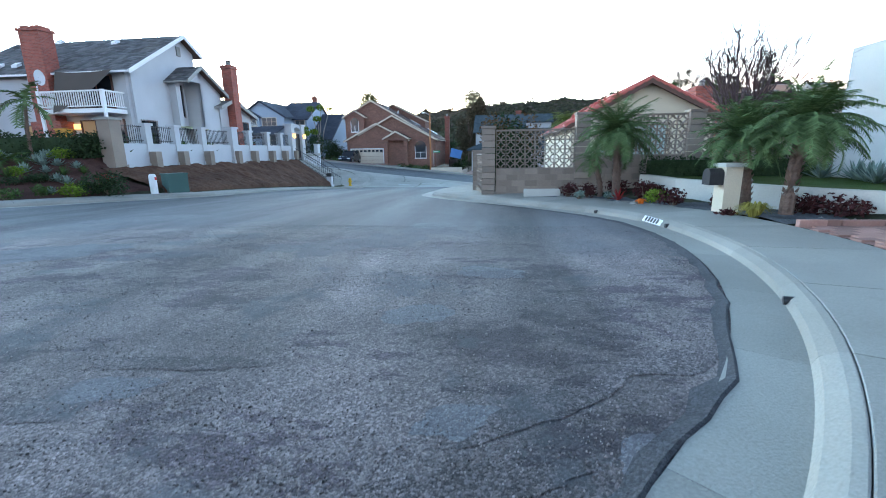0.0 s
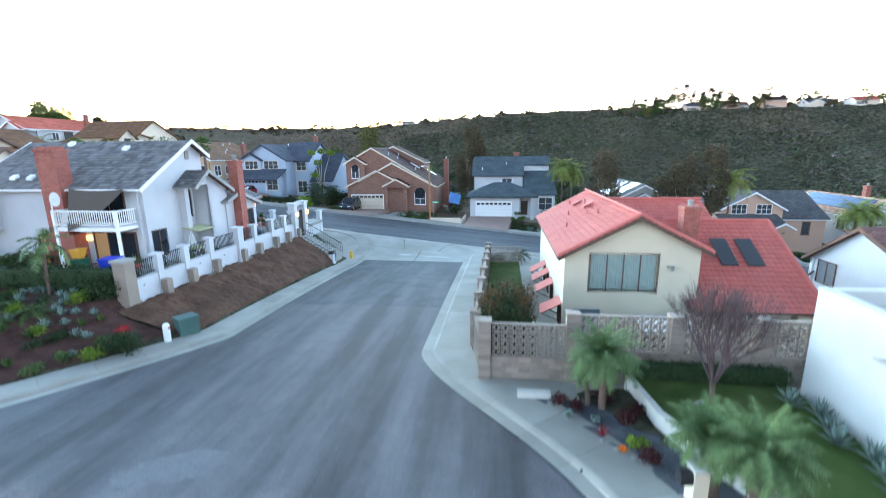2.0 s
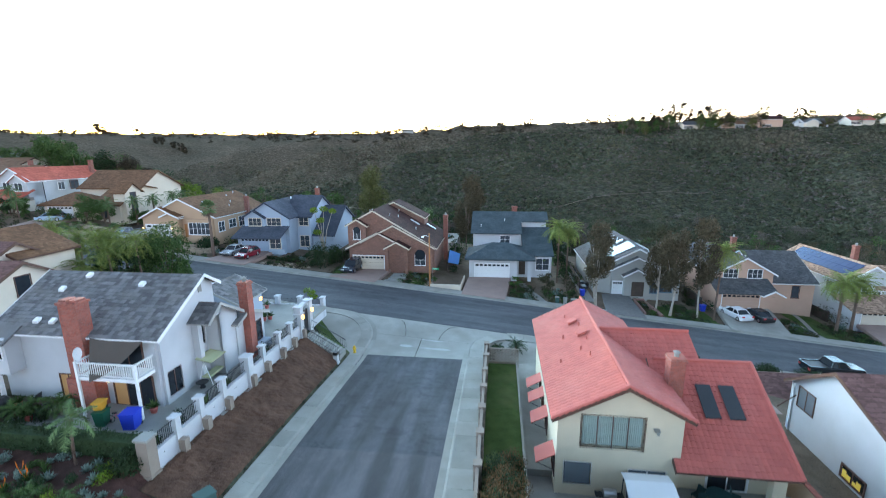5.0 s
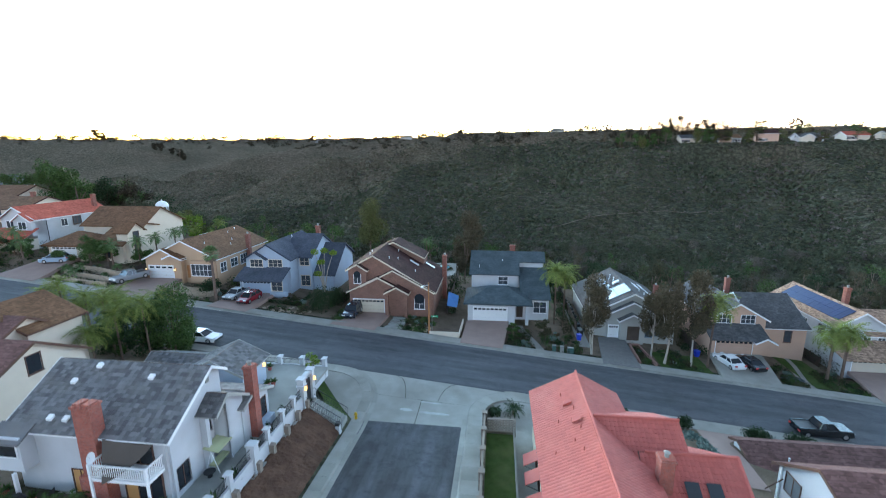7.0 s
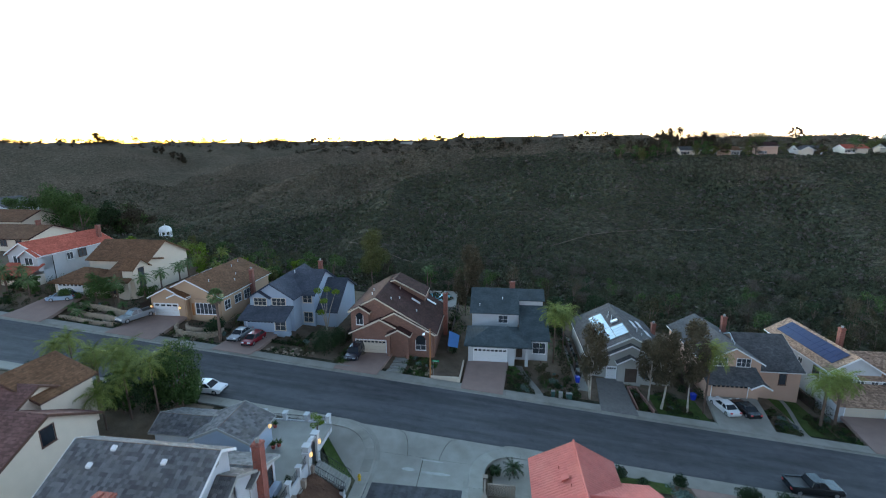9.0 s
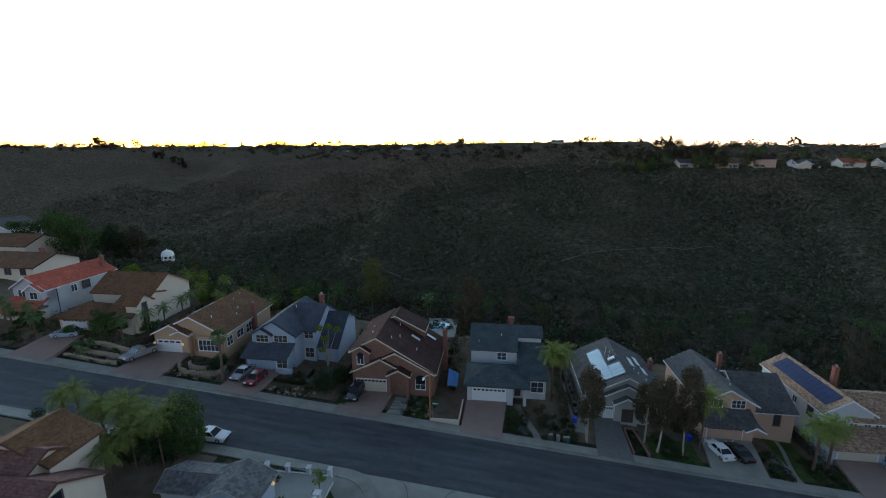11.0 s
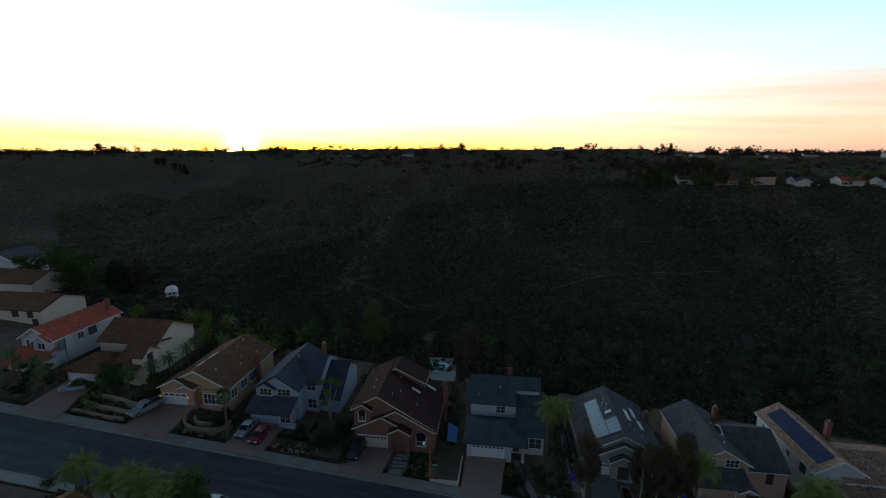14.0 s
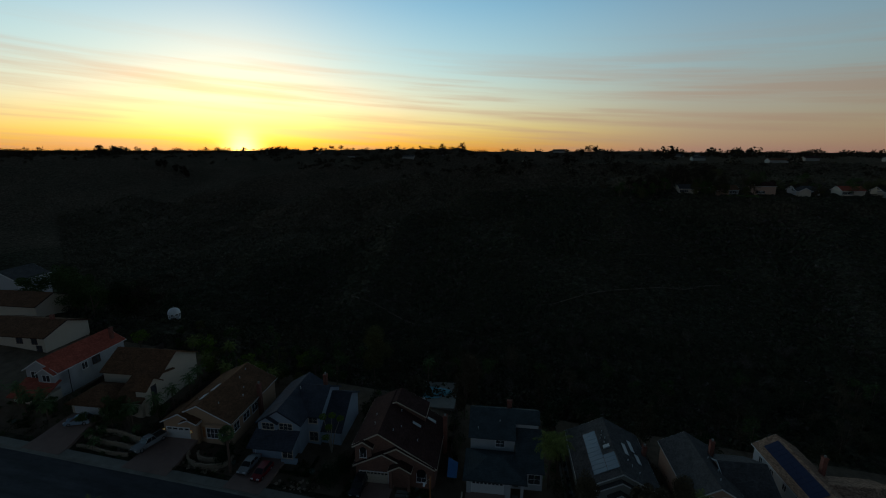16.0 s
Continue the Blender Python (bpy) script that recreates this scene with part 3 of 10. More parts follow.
def hills(u, v):
    best = -16.0
    for line, (grade, brow, soft_) in CRESTS:
        for (ax, ay, az), (bx, by, bz) in zip(line, line[1:]):
            dx, dy = bx - ax, by - ay
            t = max(0.0, min(1.0, ((u - ax) * dx + (v - ay) * dy) / (dx * dx + dy * dy)))
            d = math.hypot(u - ax - t * dx, v - ay - t * dy)
            if grade == 0.18 and u > 20 and v > ay + t * dy:
                d *= 1 - smooth(20, 110, u) * smooth(0, 25, v - ay - t * dy)
            h = az + t * (bz - az) - grade * d - brow * (1 - math.exp(-d / soft_))
            if h > best - 6:
                k = max(0.0, 6 - abs(h - best)) / 6
                best = max(h, best) + k * k * 1.5
    far = math.hypot(u, v)
    if far > 380:
        k = smooth(0, 150, u)
        best = lerp(best, max(best, 46.0), smooth(lerp(500, 390, k), lerp(1100, 720, k), far))
    return best


def lawn_edge(v):
    """Right-hand edge of the grass wedge beside the garden steps."""
    return -14.3 - 0.95 * (v - 39.1)


def yard(u, v):
    """The lots on the camera's side of the main street."""
    if -21.5 < u < -13 and 38.9 < v < 46.5:
        return z_road(u, v) + 0.02 + 0.9 * (1 - smooth(39.5, 45, v)) * smooth(0, 3.2, lawn_edge(v) - u)
    if u < -8:
        base = z_road(-13.05, v) + 0.1
        edge = u_left(min(v, 42)) - 1.32
        rise = 1.25 + smooth(20, 60, -u) * (z_main(u) * 0.8 - 0.4)
        run = lerp(7.0, 3.4, smooth(14.5, 21.0, v))
        if u > -18.1:
            # the cut bank stops at the foot of the garden wall
            rise = lerp(rise, 0.62, smooth(15.5, 18.6, v))
            return lerp(base, rise, lerp(smooth(0, run, edge - u), min(1.0, max(0.0, (edge - u) / 3.3)), smooth(15.5, 18.6, v))) if v < 42 else lerp(rise, z_main(u), smooth(40.5, 43, v))
        return lerp(base, rise, smooth(0, run, edge - u)) if v < 42 else lerp(rise, z_main(u), smooth(42, 46, v) if u < -26 else smooth(40.5, 43, v))
    base = z_road(min(u, 12), v) + 0.1
    edge = u_right(min(v, 42)) + 1.75
    if v < 15:
        return base + smooth(1.0, 3.5, u - edge) * 0.3
    low = -3.15 - smooth(16, 30, u) * 1.2
    h = lerp(base, low, smooth(15.2, 16.6, v) * smooth(0.2, 0.6, u - edge))
    return lerp(h, z_main(u), smooth(40, 46, v))


def land(u, v):
    """Height of the bare ground."""
    if -24 < u < 14 and v < 47 and u_left(v) - 1.45 < u < u_right(v) + 1.9 or 46 <= v <= 60.2 and abs(u) < 400:
        near = z_road(u, v) - 0.22
    elif v < 47:
        near = yard(u, v)
    else:
        near = z_main(u) - 0.05 - 0.33 * smooth(60.2, 61.4, v) + 1.5 * smooth(62.0, 68.0, v) * smooth(62, 70, -u)
    side = smooth(110, 260, abs(u))
    if v < 96 and side == 0:
        return near
    far = hills(u, v)
    wob = 3.5 * noise.noise(Vector((u * 0.012, v * 0.012, 0.3))) + 1.5 * noise.noise(Vector((u * 0.035, v * 0.035, 3.3)))
    spur = abs(noise.noise(Vector((u * 0.011 + 3.1, v * 0.004, 1.7)))) + 0.5 * abs(noise.noise(Vector((u * 0.027 - v * 0.006, v * 0.008, 5.1))))
    far += (wob - 12.0 * spur + 3.5) * smooth(120, 175, v) * (1 - smooth(0.0, 8.0, far - (20 if u > 20 else 24)))
    near += 2.6 * math.exp(-((u + 88) ** 2 + (v - 107) ** 2) / 260.0)
    k = smooth(99, 155, v)
    back = lerp(near, far if v > 60 else near, side) if k == 0 else near
    return lerp(back, far, k)


# ---- mesh helpers ----
class Shape:
    """Collects vertices and faces of one mesh."""

    def __init__(self):
        self.v, self.f = [], []

    def add(self, verts, faces):
        k = len(self.v)
        self.v.extend(verts)
        self.f.extend([tuple(i + k for i in f) for f in faces])
        return self

    def box(self, x0, y0, z0, x1, y1, z1):
        return self.add([(x, y, z) for z in (z0, z1) for y in (y0, y1) for x in (x0, x1)],
                        [(0, 2, 3, 1), (4, 5, 7, 6), (0, 1, 5, 4), (2, 6, 7, 3), (0, 4, 6, 2), (1, 3, 7, 5)])

    def prism(self, poly, z0, z1):
        """An upright prism over a plan polygon given anticlockwise."""
        n = len(poly)
        self.add([(x, y, z0) for x, y in poly] + [(x, y, z1) for x, y in poly],
                 [tuple(range(n - 1, -1, -1)), tuple(range(n, 2 * n))] + [(i, (i + 1) % n, n + (i + 1) % n, n + i) for i in range(n)])
        return self

    def slab(self, poly, off):
        """A plate: a 3D polygon and its copy moved by off."""
        n = len(poly)
        o = Vector(off)
        self.add([tuple(p) for p in poly] + [tuple(Vector(p) + o) for p in poly],
                 [tuple(range(n - 1, -1, -1)), tuple(range(n, 2 * n))] + [(i, (i + 1) % n, n + (i + 1) % n, n + i) for i in range(n)])
        return self

    def tube(self, path, radii, sides=6, caps=True):
        """A round bar through the points of path."""
        pts = [Vector(p) for p in path]
        if not hasattr(radii, "__len__"):
            radii = [radii] * len(pts)
        rings = []
        for i, p in enumerate(pts):
            d = (pts[min(i + 1, len(pts) - 1)] - pts[max(i - 1, 0)]).normalized()
            a = d.cross(Vector((0, 0, 1)))
            a = a.normalized() if a.length > 0.05 else d.cross(Vector((1, 0, 0))).normalized()
            b = d.cross(a)
            rings.append([tuple(p + (a * math.cos(k * math.tau / sides) + b * math.sin(k * math.tau / sides)) * radii[i]) for k in range(sides)])
        faces = []
        for i in range(len(pts) - 1):
            for k in range(sides):
                m = (k + 1) % sides
                faces.append((i * sides + k, (i + 1) * sides + k, (i + 1) * sides + m, i * sides + m))
        if caps:
            faces += [tuple(range(sides)), tuple(range((len(pts) - 1) * sides + sides - 1, (len(pts) - 1) * sides - 1, -1))]
        return self.add([p for r in rings for p in r], faces)

    def wall(self, p, q, z0, z1, thick, holes=()):
        """A wall from plan point p to q, its outer face on the line, thick to the left of p to q, with holes (s0, s1, z0, z1)."""
        px, py = p
        ln = math.hypot(q[0] - px, q[1] - py)
        dx, dy = (q[0] - px) / ln, (q[1] - py) / ln
        nx, ny = -dy * thick, dx * thick
        ss = sorted({0.0, ln, *[h for o in holes for h in o[:2]]})
        for s0, s1 in zip(ss, ss[1:]):
            mid = (s0 + s1) / 2
            cuts = sorted([(o[2], o[3]) for o in holes if o[0] < mid < o[1]])
            z = z0
            for a, b in cuts + [(z1, z1)]:
                if a > z + 1e-6:
                    c = [(px + dx * s0, py + dy * s0), (px + dx * s1, py + dy * s1)]
                    self.prism([c[0], c[1], (c[1][0] + nx, c[1][1] + ny), (c[0][0] + nx, c[0][1] + ny)], z, a)
                z = max(z, b)
        return self

    def obox(self, p, d, s0, s1, n0, n1, z0, z1):
        """A box along a wall line: p a plan point, d its unit direction, s along, n outwards to the right."""
        ox, oy = d[1], -d[0]
        c = [(p[0] + d[0] * s + ox * n, p[1] + d[1] * s + oy * n) for s, n in ((s0, n1), (s1, n1), (s1, n0), (s0, n0))]
        return self.prism(c, z0, z1)

    def moved(self, du, dv, dz):
        self.v = [(x + du, y + dv, z + dz) for x, y, z in self.v]
        return self

    def mesh(self, name):
        me = bpy.data.meshes.new(name)
        if len(self.v) < 700:
            # weld corners that meet, so that pieces cast together are one body
            first, ids, keep = {}, [], []
            for p in self.v:
                key = (round(p[0], 4), round(p[1], 4), round(p[2], 4))
                if key not in first:
                    first[key] = len(keep)
                    keep.append(p)
                ids.append(first[key])
            faces = [tuple(ids[i] for i in f) for f in self.f]
            me.from_pydata(keep, [], [f for f in faces if len(set(f)) == len(f)])
        else:
            me.from_pydata(self.v, [], self.f)
        me.update()
        return me


def part(name, shape, material, parent=None, label="", flat=True):
    """Links a shape as one mesh object, under a thing or part where one is given."""
    me = shape if isinstance(shape, bpy.types.Mesh) else shape.mesh(name)
    if material and not me.materials:
        me.materials.append(M[material] if isinstance(material, str) else material)
    ob = new(name, me)
    if not flat:
        me.polygons.foreach_set("use_smooth", [True] * len(me.polygons))
    if parent:
        ob.parent = parent
    if label:
        ob["label"] = label
    return ob


def thing(name, u, v, z, turn=0.0, label="", category="", group="", kind=""):
    """An Empty at a plan place that parents the parts of one thing."""
    ob = new(name)
    ob.empty_display_size = 0.3
    ob.matrix_basis = BLOCK @ pose(u, v, z, 0, 0, turn)
    return tagged(ob, label, category, group, kind)


def setting(name, shape, material, label="", kind="structure", flat=True):
    ob = part(name, shape, material, None, label, flat)
    ob.matrix_basis = BLOCK
    return tagged(ob, label, "", "", kind)


# ---- ground: one sheet to the horizon ----
def steps(*runs):
    out = []
    for a, b, s in runs:
        n = max(1, round((b - a) / s))
        out += [a + (b - a) * i / n for i in range(n)]
    return out + [runs[-1][1]]


GU = steps((-4200, -1200, 300), (-1200, -400, 25), (-400, -120, 7), (-120, -30, 2.0), (-30, 20, 0.7), (20, 120, 2.0), (120, 320, 4), (320, 500, 7), (500, 1200, 30), (1200, 4200, 300))
GV = steps((-600, -40, 60), (-40, -6, 3), (-6, 48, 0.7), (48, 120, 1.8), (120, 200, 4), (200, 310, 2.5), (310, 480, 5), (480, 1100, 16), (1100, 4600, 250))
ground = Shape()
ground.v = [(u, v, land(u, v)) for v in GV for u in GU]
nu = len(GU)
ground.f = [(j * nu + i, j * nu + i + 1, (j + 1) * nu + i + 1, (j + 1) * nu + i) for j in range(len(GV) - 1) for i in range(nu - 1)]
setting("ground", ground, "chaparral", "hilly ground with dry brush and bare soil, far slopes paled like haze", flat=False)


def drape(rows, cols, left, right, lift, height=z_road):
    """A sheet between two lines u(v), laid on a height function."""
    s = Shape()
    for v in rows:
        a, b = left(v), right(v)
        s.v += [(lerp(a, b, c / cols), v, height(lerp(a, b, c / cols), v) + lift) for c in range(cols + 1)]
    n = cols + 1
    s.f = [(j * n + i, j * n + i + 1, (j + 1) * n + i + 1, (j + 1) * n + i) for j in range(len(rows) - 1) for i in range(cols)]
    return s


setting("road", drape(steps((-4.9, 9, 0.2), (9, 24, 0.4)), 30, u_left, u_right, 0.0), "asphalt_old", "worn grey asphalt of a street end with patches")
setting("road", drape(steps((24, 39.3, 0.6)), 10, u_left, u_right, 0.0), "asphalt", "grey resealed asphalt of a short street")
for v0, v1, a, b in ((39.3, 43.49, 0.0, 0.497), (39.3, 43.49, 0.503, 1.0), (43.51, 47.35, 0.0, 0.33), (43.51, 47.35, 0.334, 0.664), (43.51, 47.35, 0.668, 1.0)):
    setting("road", drape(steps((v0, v1, 0.4)), 10, lambda v: lerp(u_left(v), u_right(v), a), lambda v: lerp(u_left(v), u_right(v), b), 0.0), "concrete", "concrete apron slab where two streets meet")
setting("road", drape([47.35, 49.5, 51.5, 53.5, 55.2, 56.8, 58.4], 130, lambda v: -260, lambda v: 260, 0.0), "asphalt_main", "dark asphalt main street falling gently")


def sweep(path, profile, lift, before=None, after=None):
    """Sweeps a profile of (out, up) along a plan path; out is to the right of the way; before and after lie on it past its ends."""
    s = Shape()
    m = len(profile)
    for i, (u, v) in enumerate(path):
        a, b = path[max(0, i - 1)], path[min(len(path) - 1, i + 1)]
        if i == 0 and before:
            a = before
        if i == len(path) - 1 and after:
            b = after
        d = math.hypot(b[0] - a[0], b[1] - a[1])
        nx, ny = (b[1] - a[1]) / d, -(b[0] - a[0]) / d
        base = lift(u, v)
        s.v += [(u + nx * o, v + ny * o, base + h) for o, h in profile]
    s.f = [(i * m + k, i * m + k + 1, (i + 1) * m + k + 1, (i + 1) * m + k) for i in range(len(path) - 1) for k in range(m - 1)]
    return s


KERB = [(-0.45, 0.012), (0.0, 0.0), (0.03, 0.07), (0.12, 0.125), (0.17, 0.135), (0.18, 0.13), (0.18, -0.2)]
FOOTWAY = [(0.187, -0.08), (0.187, 0.13), (0.195, 0.136), (1.69, 0.15), (1.7, 0.143), (1.7, -0.3)]


def paved(path, piece, label, near, width=1.7):
    """A kerb with its gutter in cast lengths, and a footway of slabs, along a plan path; near tells where slabs are cast singly."""
    walk_ = thing("pavement", path[0][0], path[0][1], 0, 0, label, "", "", "structure")
    runs, run, got = [], [path[0]], 0.0
    for a, b in zip(path, path[1:]):
        ln = math.hypot(b[0] - a[0], b[1] - a[1])
        run.append(b)
        got += ln
        if got >= piece and (near(b) or got >= 60):
            runs.append(run)
            run, got = [b], 0.0
    if len(run) > 1:
        runs.append(run)
    for i_, r in enumerate(runs):
        before = runs[i_ - 1][-2] if i_ else None
        after = runs[i_ + 1][1] if i_ + 1 < len(runs) else None
        for name, prof, gap in (("kerb", KERB, 0.002), ("slab", [(o if o < 1 else o - 1.7 + width, h) for o, h in FOOTWAY], 0.004)):
            q = [tuple(p) for p in r]
            for k, m in ((0, 1), (-1, -2)):
                ln = math.hypot(q[m][0] - q[k][0], q[m][1] - q[k][1])
                q[k] = (q[k][0] + (q[m][0] - q[k][0]) * gap / ln, q[k][1] + (q[m][1] - q[k][1]) * gap / ln)
            part(name, sweep(q, prof, z_road, before, after).moved(-path[0][0], -path[0][1], 0), "concrete_slab", walk_)


def along_kerb(side):
    pts = [(side(-1.8 + 0.02 * k), -1.8 + 0.02 * k) for k in range(int(49.08 / 0.02) + 1)]
    out = [pts[0]]
    for p in pts[1:]:
        if math.hypot(p[0] - out[-1][0], p[1] - out[-1][1]) >= 0.27:
            out.append(p)
    return out


right_path = along_kerb(u_right) + [(u, 47.3) for u in steps((2.9, 250, 3))]
left_path = along_kerb(u_left) + [(u, 47.3) for u in steps((-250, -18.8, 3))[::-1]]
paved(right_path, 1.6, "pale concrete kerb and footway of cast slabs", lambda p: p[0] < 45)
paved(left_path[::-1], 1.6, "pale concrete kerb and footway of cast slabs", lambda p: p[0] > -45, 1.28)
paved([(u, 58.4) for u in steps((-250, 250, 3))[::-1]], 3.0, "pale concrete kerb and footway beside the main street", lambda p: abs(p[0]) < 75)


# smoother sealed patches in the asphalt, each with a ragged outline
def road_patch(u, v, a, b, turn, seed, material, label, lift=0.002):
    s = Shape()
    m = 46
    for i in range(m):
        g = i * math.tau / m
        r = 0.82 + 0.3 * noise.noise(Vector((math.cos(g) * 1.6, math.sin(g) * 1.6, seed * 3.7))) + 0.16 * noise.noise(Vector((math.cos(g) * 6, math.sin(g) * 6, seed * 1.9)))
        x, y = a * r * math.cos(g), b * r * math.sin(g)
        c, d = math.cos(radians(turn)), math.sin(radians(turn))
        x, y = u + x * c - y * d, v + x * d + y * c
        s.v.append((x, y, z_road(x, y) + lift))
    s.f = [tuple(range(m))]
    setting("road_patch", s, material, label)


for k, (u, v, a, b, turn) in enumerate(((-0.75, 3.58, 0.4, 0.3, 15), (-0.1, 5.05, 0.48, 0.34, -10), (-2.4, 2.15, 0.34, 0.2, 10), (-0.2, 2.05, 0.3, 0.16, 20), (0.75, 1.85, 0.3, 0.18, 35), (-1.4, 8.6, 0.6, 0.5, 0), (-6.9, 5.6, 1.5, 0.8, 40), (-8.6, 9.6, 1.6, 0.9, 30))):
    road_patch(u, v, a, b, turn, k + 1, "asphalt_patch", "smooth bluish sealed patch in the asphalt")
for k, (u, v, a, b, turn) in enumerate(((0.35, 2.3, 0.75, 0.16, 38), (1.15, 2.85, 0.42, 0.2, 25), (-0.1, 1.6, 0.8, 0.14, 20), (-2.2, 2.5, 0.75, 0.12, 5), (-2.9, 1.85, 0.6, 0.12, -5), (0.6, 4.1, 0.5, 0.1, 10))):
    road_patch(u, v, a, b, turn, k + 21, "asphalt_crust", "dark broken crust in the worn asphalt", 0.004)
# dark asphalt lip lapping over the gutter's edge
lip = Shape()
path = [p for p in right_path if -1 < p[1] < 14]
for i, (u, v) in enumerate(path):
    a, b = path[max(0, i - 1)], path[min(len(path) - 1, i + 1)]
    d = math.hypot(b[0] - a[0], b[1] - a[1])
    nx, ny = (b[1] - a[1]) / d, -(b[0] - a[0]) / d
    big = 0.1 * math.exp(-((v - 2.4) / 0.5) ** 2)
    e = -0.46 + 0.05 * noise.noise(Vector((i * 0.9, 0, 0))) + big
    f = e - 0.1 - 0.12 * abs(noise.noise(Vector((i * 0.55, 5, 0))))
    for o, h in ((f, 0.003), (f + 0.05, 0.012), (e - 0.02, 0.024), (e, 0.012)):
        lip.v.append((u + nx * o, v + ny * o, z_road(u, v) + h))
lip.f = [(i * 4 + k, i * 4 + k + 1, i * 4 + 5 + k, i * 4 + 4 + k) for i in range(len(path) - 1) for k in range(3)]
setting("road_edge", lip, "asphalt_lip", "dark ragged asphalt lip along the gutter")
# loose grit worn out of the old asphalt
gr = random.Random(5)
grit = Shape()
made = 0
while made < 24000:
    u, v = gr.uniform(-6.5, 2.6), 0.7 + 7.9 * gr.random() ** 1.9
    if u > u_right(v) - 0.5:
        continue
    thick_ = noise.noise(Vector((u * 0.55, v * 0.75, 2.2))) + 0.5 * noise.noise(Vector((u * 2.6, v * 2.6, 8.2)))
    if gr.random() > 0.2 + 1.7 * max(0.0, thick_):
        continue
    made += 1
    r = gr.uniform(0.003, 0.0075) * (1.5 if gr.random() < 0.12 else 1.0)
    z, g = z_road(u, v), gr.uniform(0, 1.5)
    ring = [(u + r * gr.uniform(0.7, 1.2) * math.cos(g + q * math.tau / 5), v + r * gr.uniform(0.7, 1.2) * math.sin(g + q * math.tau / 5), z - 0.001) for q in range(5)]
    top = [(u + (x - u) * 0.6, v + (y - v) * 0.6, z + r * gr.uniform(0.6, 1.0)) for x, y, _ in ring]
    k = len(grit.v)
    grit.v += ring + top
    grit.f += [(k + q, k + (q + 1) % 5, k + 5 + (q + 1) % 5, k + 5 + q) for q in range(5)] + [(k + 5, k + 6, k + 7, k + 8, k + 9)]
setting("grit", grit, "grit", "loose grit and small stones on worn asphalt", "stuff")


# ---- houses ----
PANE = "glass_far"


class House:
    """A house whose parts are given in plan coordinates."""

    def __init__(self, u, v, z, label, group="houses"):
        self.o = (u, v, z)
        self.ob = thing("house", u, v, z, 0, label, "house", group)

    def part(self, name, shape, material, label="", parent=None):
        return part(name, shape.moved(-self.o[0], -self.o[1], -self.o[2]), material, parent or self.ob, label)

    def block(self, ax, a0, a1, prof, z0, wall, roof, over=0.45, rake=0.35, thick=0.18, trim="white_paint", ends=(True, True), tiles=None):
        """A wing: prof is its section of (across, height) from eave to eave, drawn out from a0 to a1 along axis ax."""
        P = (lambda a, c, z: (c, a, z)) if ax == "v" else (lambda a, c, z: (a, c, z))
        t = 0.2
        for a, e in ((a0, ends[0]), (a1 - t, ends[1])):
            if e and wall:
                poly = [(prof[0][0], z0), (prof[-1][0], z0)] + prof[::-1]
                self.part("wall", Shape().slab([P(a, c, z) for c, z in poly], P(t, 0, 0)), wall)
        for c, z, s in ((*prof[0], 1), (*prof[-1], -1)):
            if wall:
                lo, hi = sorted((c, c + s * t))
                p, q = P(a0 + t, lo, z0), P(a1 - t, hi, z)
                self.part("wall", Shape().box(min(p[0], q[0]), min(p[1], q[1]), z0, max(p[0], q[0]), max(p[1], q[1]), z), wall)
        for i, ((c0, h0), (c1, h1)) in enumerate(zip(prof, prof[1:])):
            k = (h1 - h0) / (c1 - c0)
            if i == 0:
                c0, h0 = c0 - over, h0 - k * over
            if i == len(prof) - 2:
                c1, h1 = c1 + over, h1 + k * over
            b0, b1 = a0 - rake, a1 + rake
            if tiles:
                low, high = ((c0, h0), (c1, h1)) if h0 < h1 else ((c1, h1), (c0, h0))
                tiled(self, [P(b0, *low), P(b1, *low), P(b1, *high), P(b0, *high)], tiles, roof)
            else:
                self.part("roof", Shape().slab([P(b0, c0, h0), P(b1, c0, h0), P(b1, c1, h1), P(b0, c1, h1)], (0, 0, thick)), roof)
            if trim:
                for a in (b0 - 0.05, b1):
                    self.part("fascia", Shape().slab([P(a, c0, h0 - 0.1), P(a, c1, h1 - 0.1), P(a, c1, h1 + thick - 0.03), P(a, c0, h0 + thick - 0.03)], P(0.05, 0, 0)), trim)
                for c, z, low, s in ((c0, h0, h0 < h1, -1), (c1, h1, h1 < h0, 1)):
                    if low and (i == 0 and s == -1 or i == len(prof) - 2 and s == 1):
                        self.part("gutter", Shape().slab([P(b0, c, z - 0.01), P(b1, c, z - 0.01), P(b1, c, z + thick - 0.07), P(b0, c, z + thick - 0.07)], P(0, 0.06 * s, 0)), trim)

    def hip(self, u0, u1, v0, v1, ze, zr, roof, inset=None, thick=0.18, trim="white_paint"):
        """A hipped roof over a plan rectangle that already counts its overhang."""
        i = inset if inset is not None else (v1 - v0) / 2
        m = (v0 + v1) / 2
        a, b, c, d = (u0, v0, ze), (u1, v0, ze), (u1, v1, ze), (u0, v1, ze)
        e, f = (u0 + i, m, zr), (u1 - i, m, zr)
        for poly in ([a, b, f, e], [b, c, f], [c, d, e, f], [d, a, e]):
            self.part("roof", Shape().slab(poly, (0, 0, thick)), roof)
        s = Shape()
        s.box(u0 - 0.05, v0 - 0.05, ze - 0.1, u1 + 0.05, v0, ze + thick * 0.8).box(u0 - 0.05, v1, ze - 0.1, u1 + 0.05, v1 + 0.05, ze + thick * 0.8)
        s.box(u0 - 0.05, v0, ze - 0.1, u0, v1, ze + thick * 0.8).box(u1, v0, ze - 0.1, u1 + 0.05, v1, ze + thick * 0.8)
        self.part("gutter", s, trim)

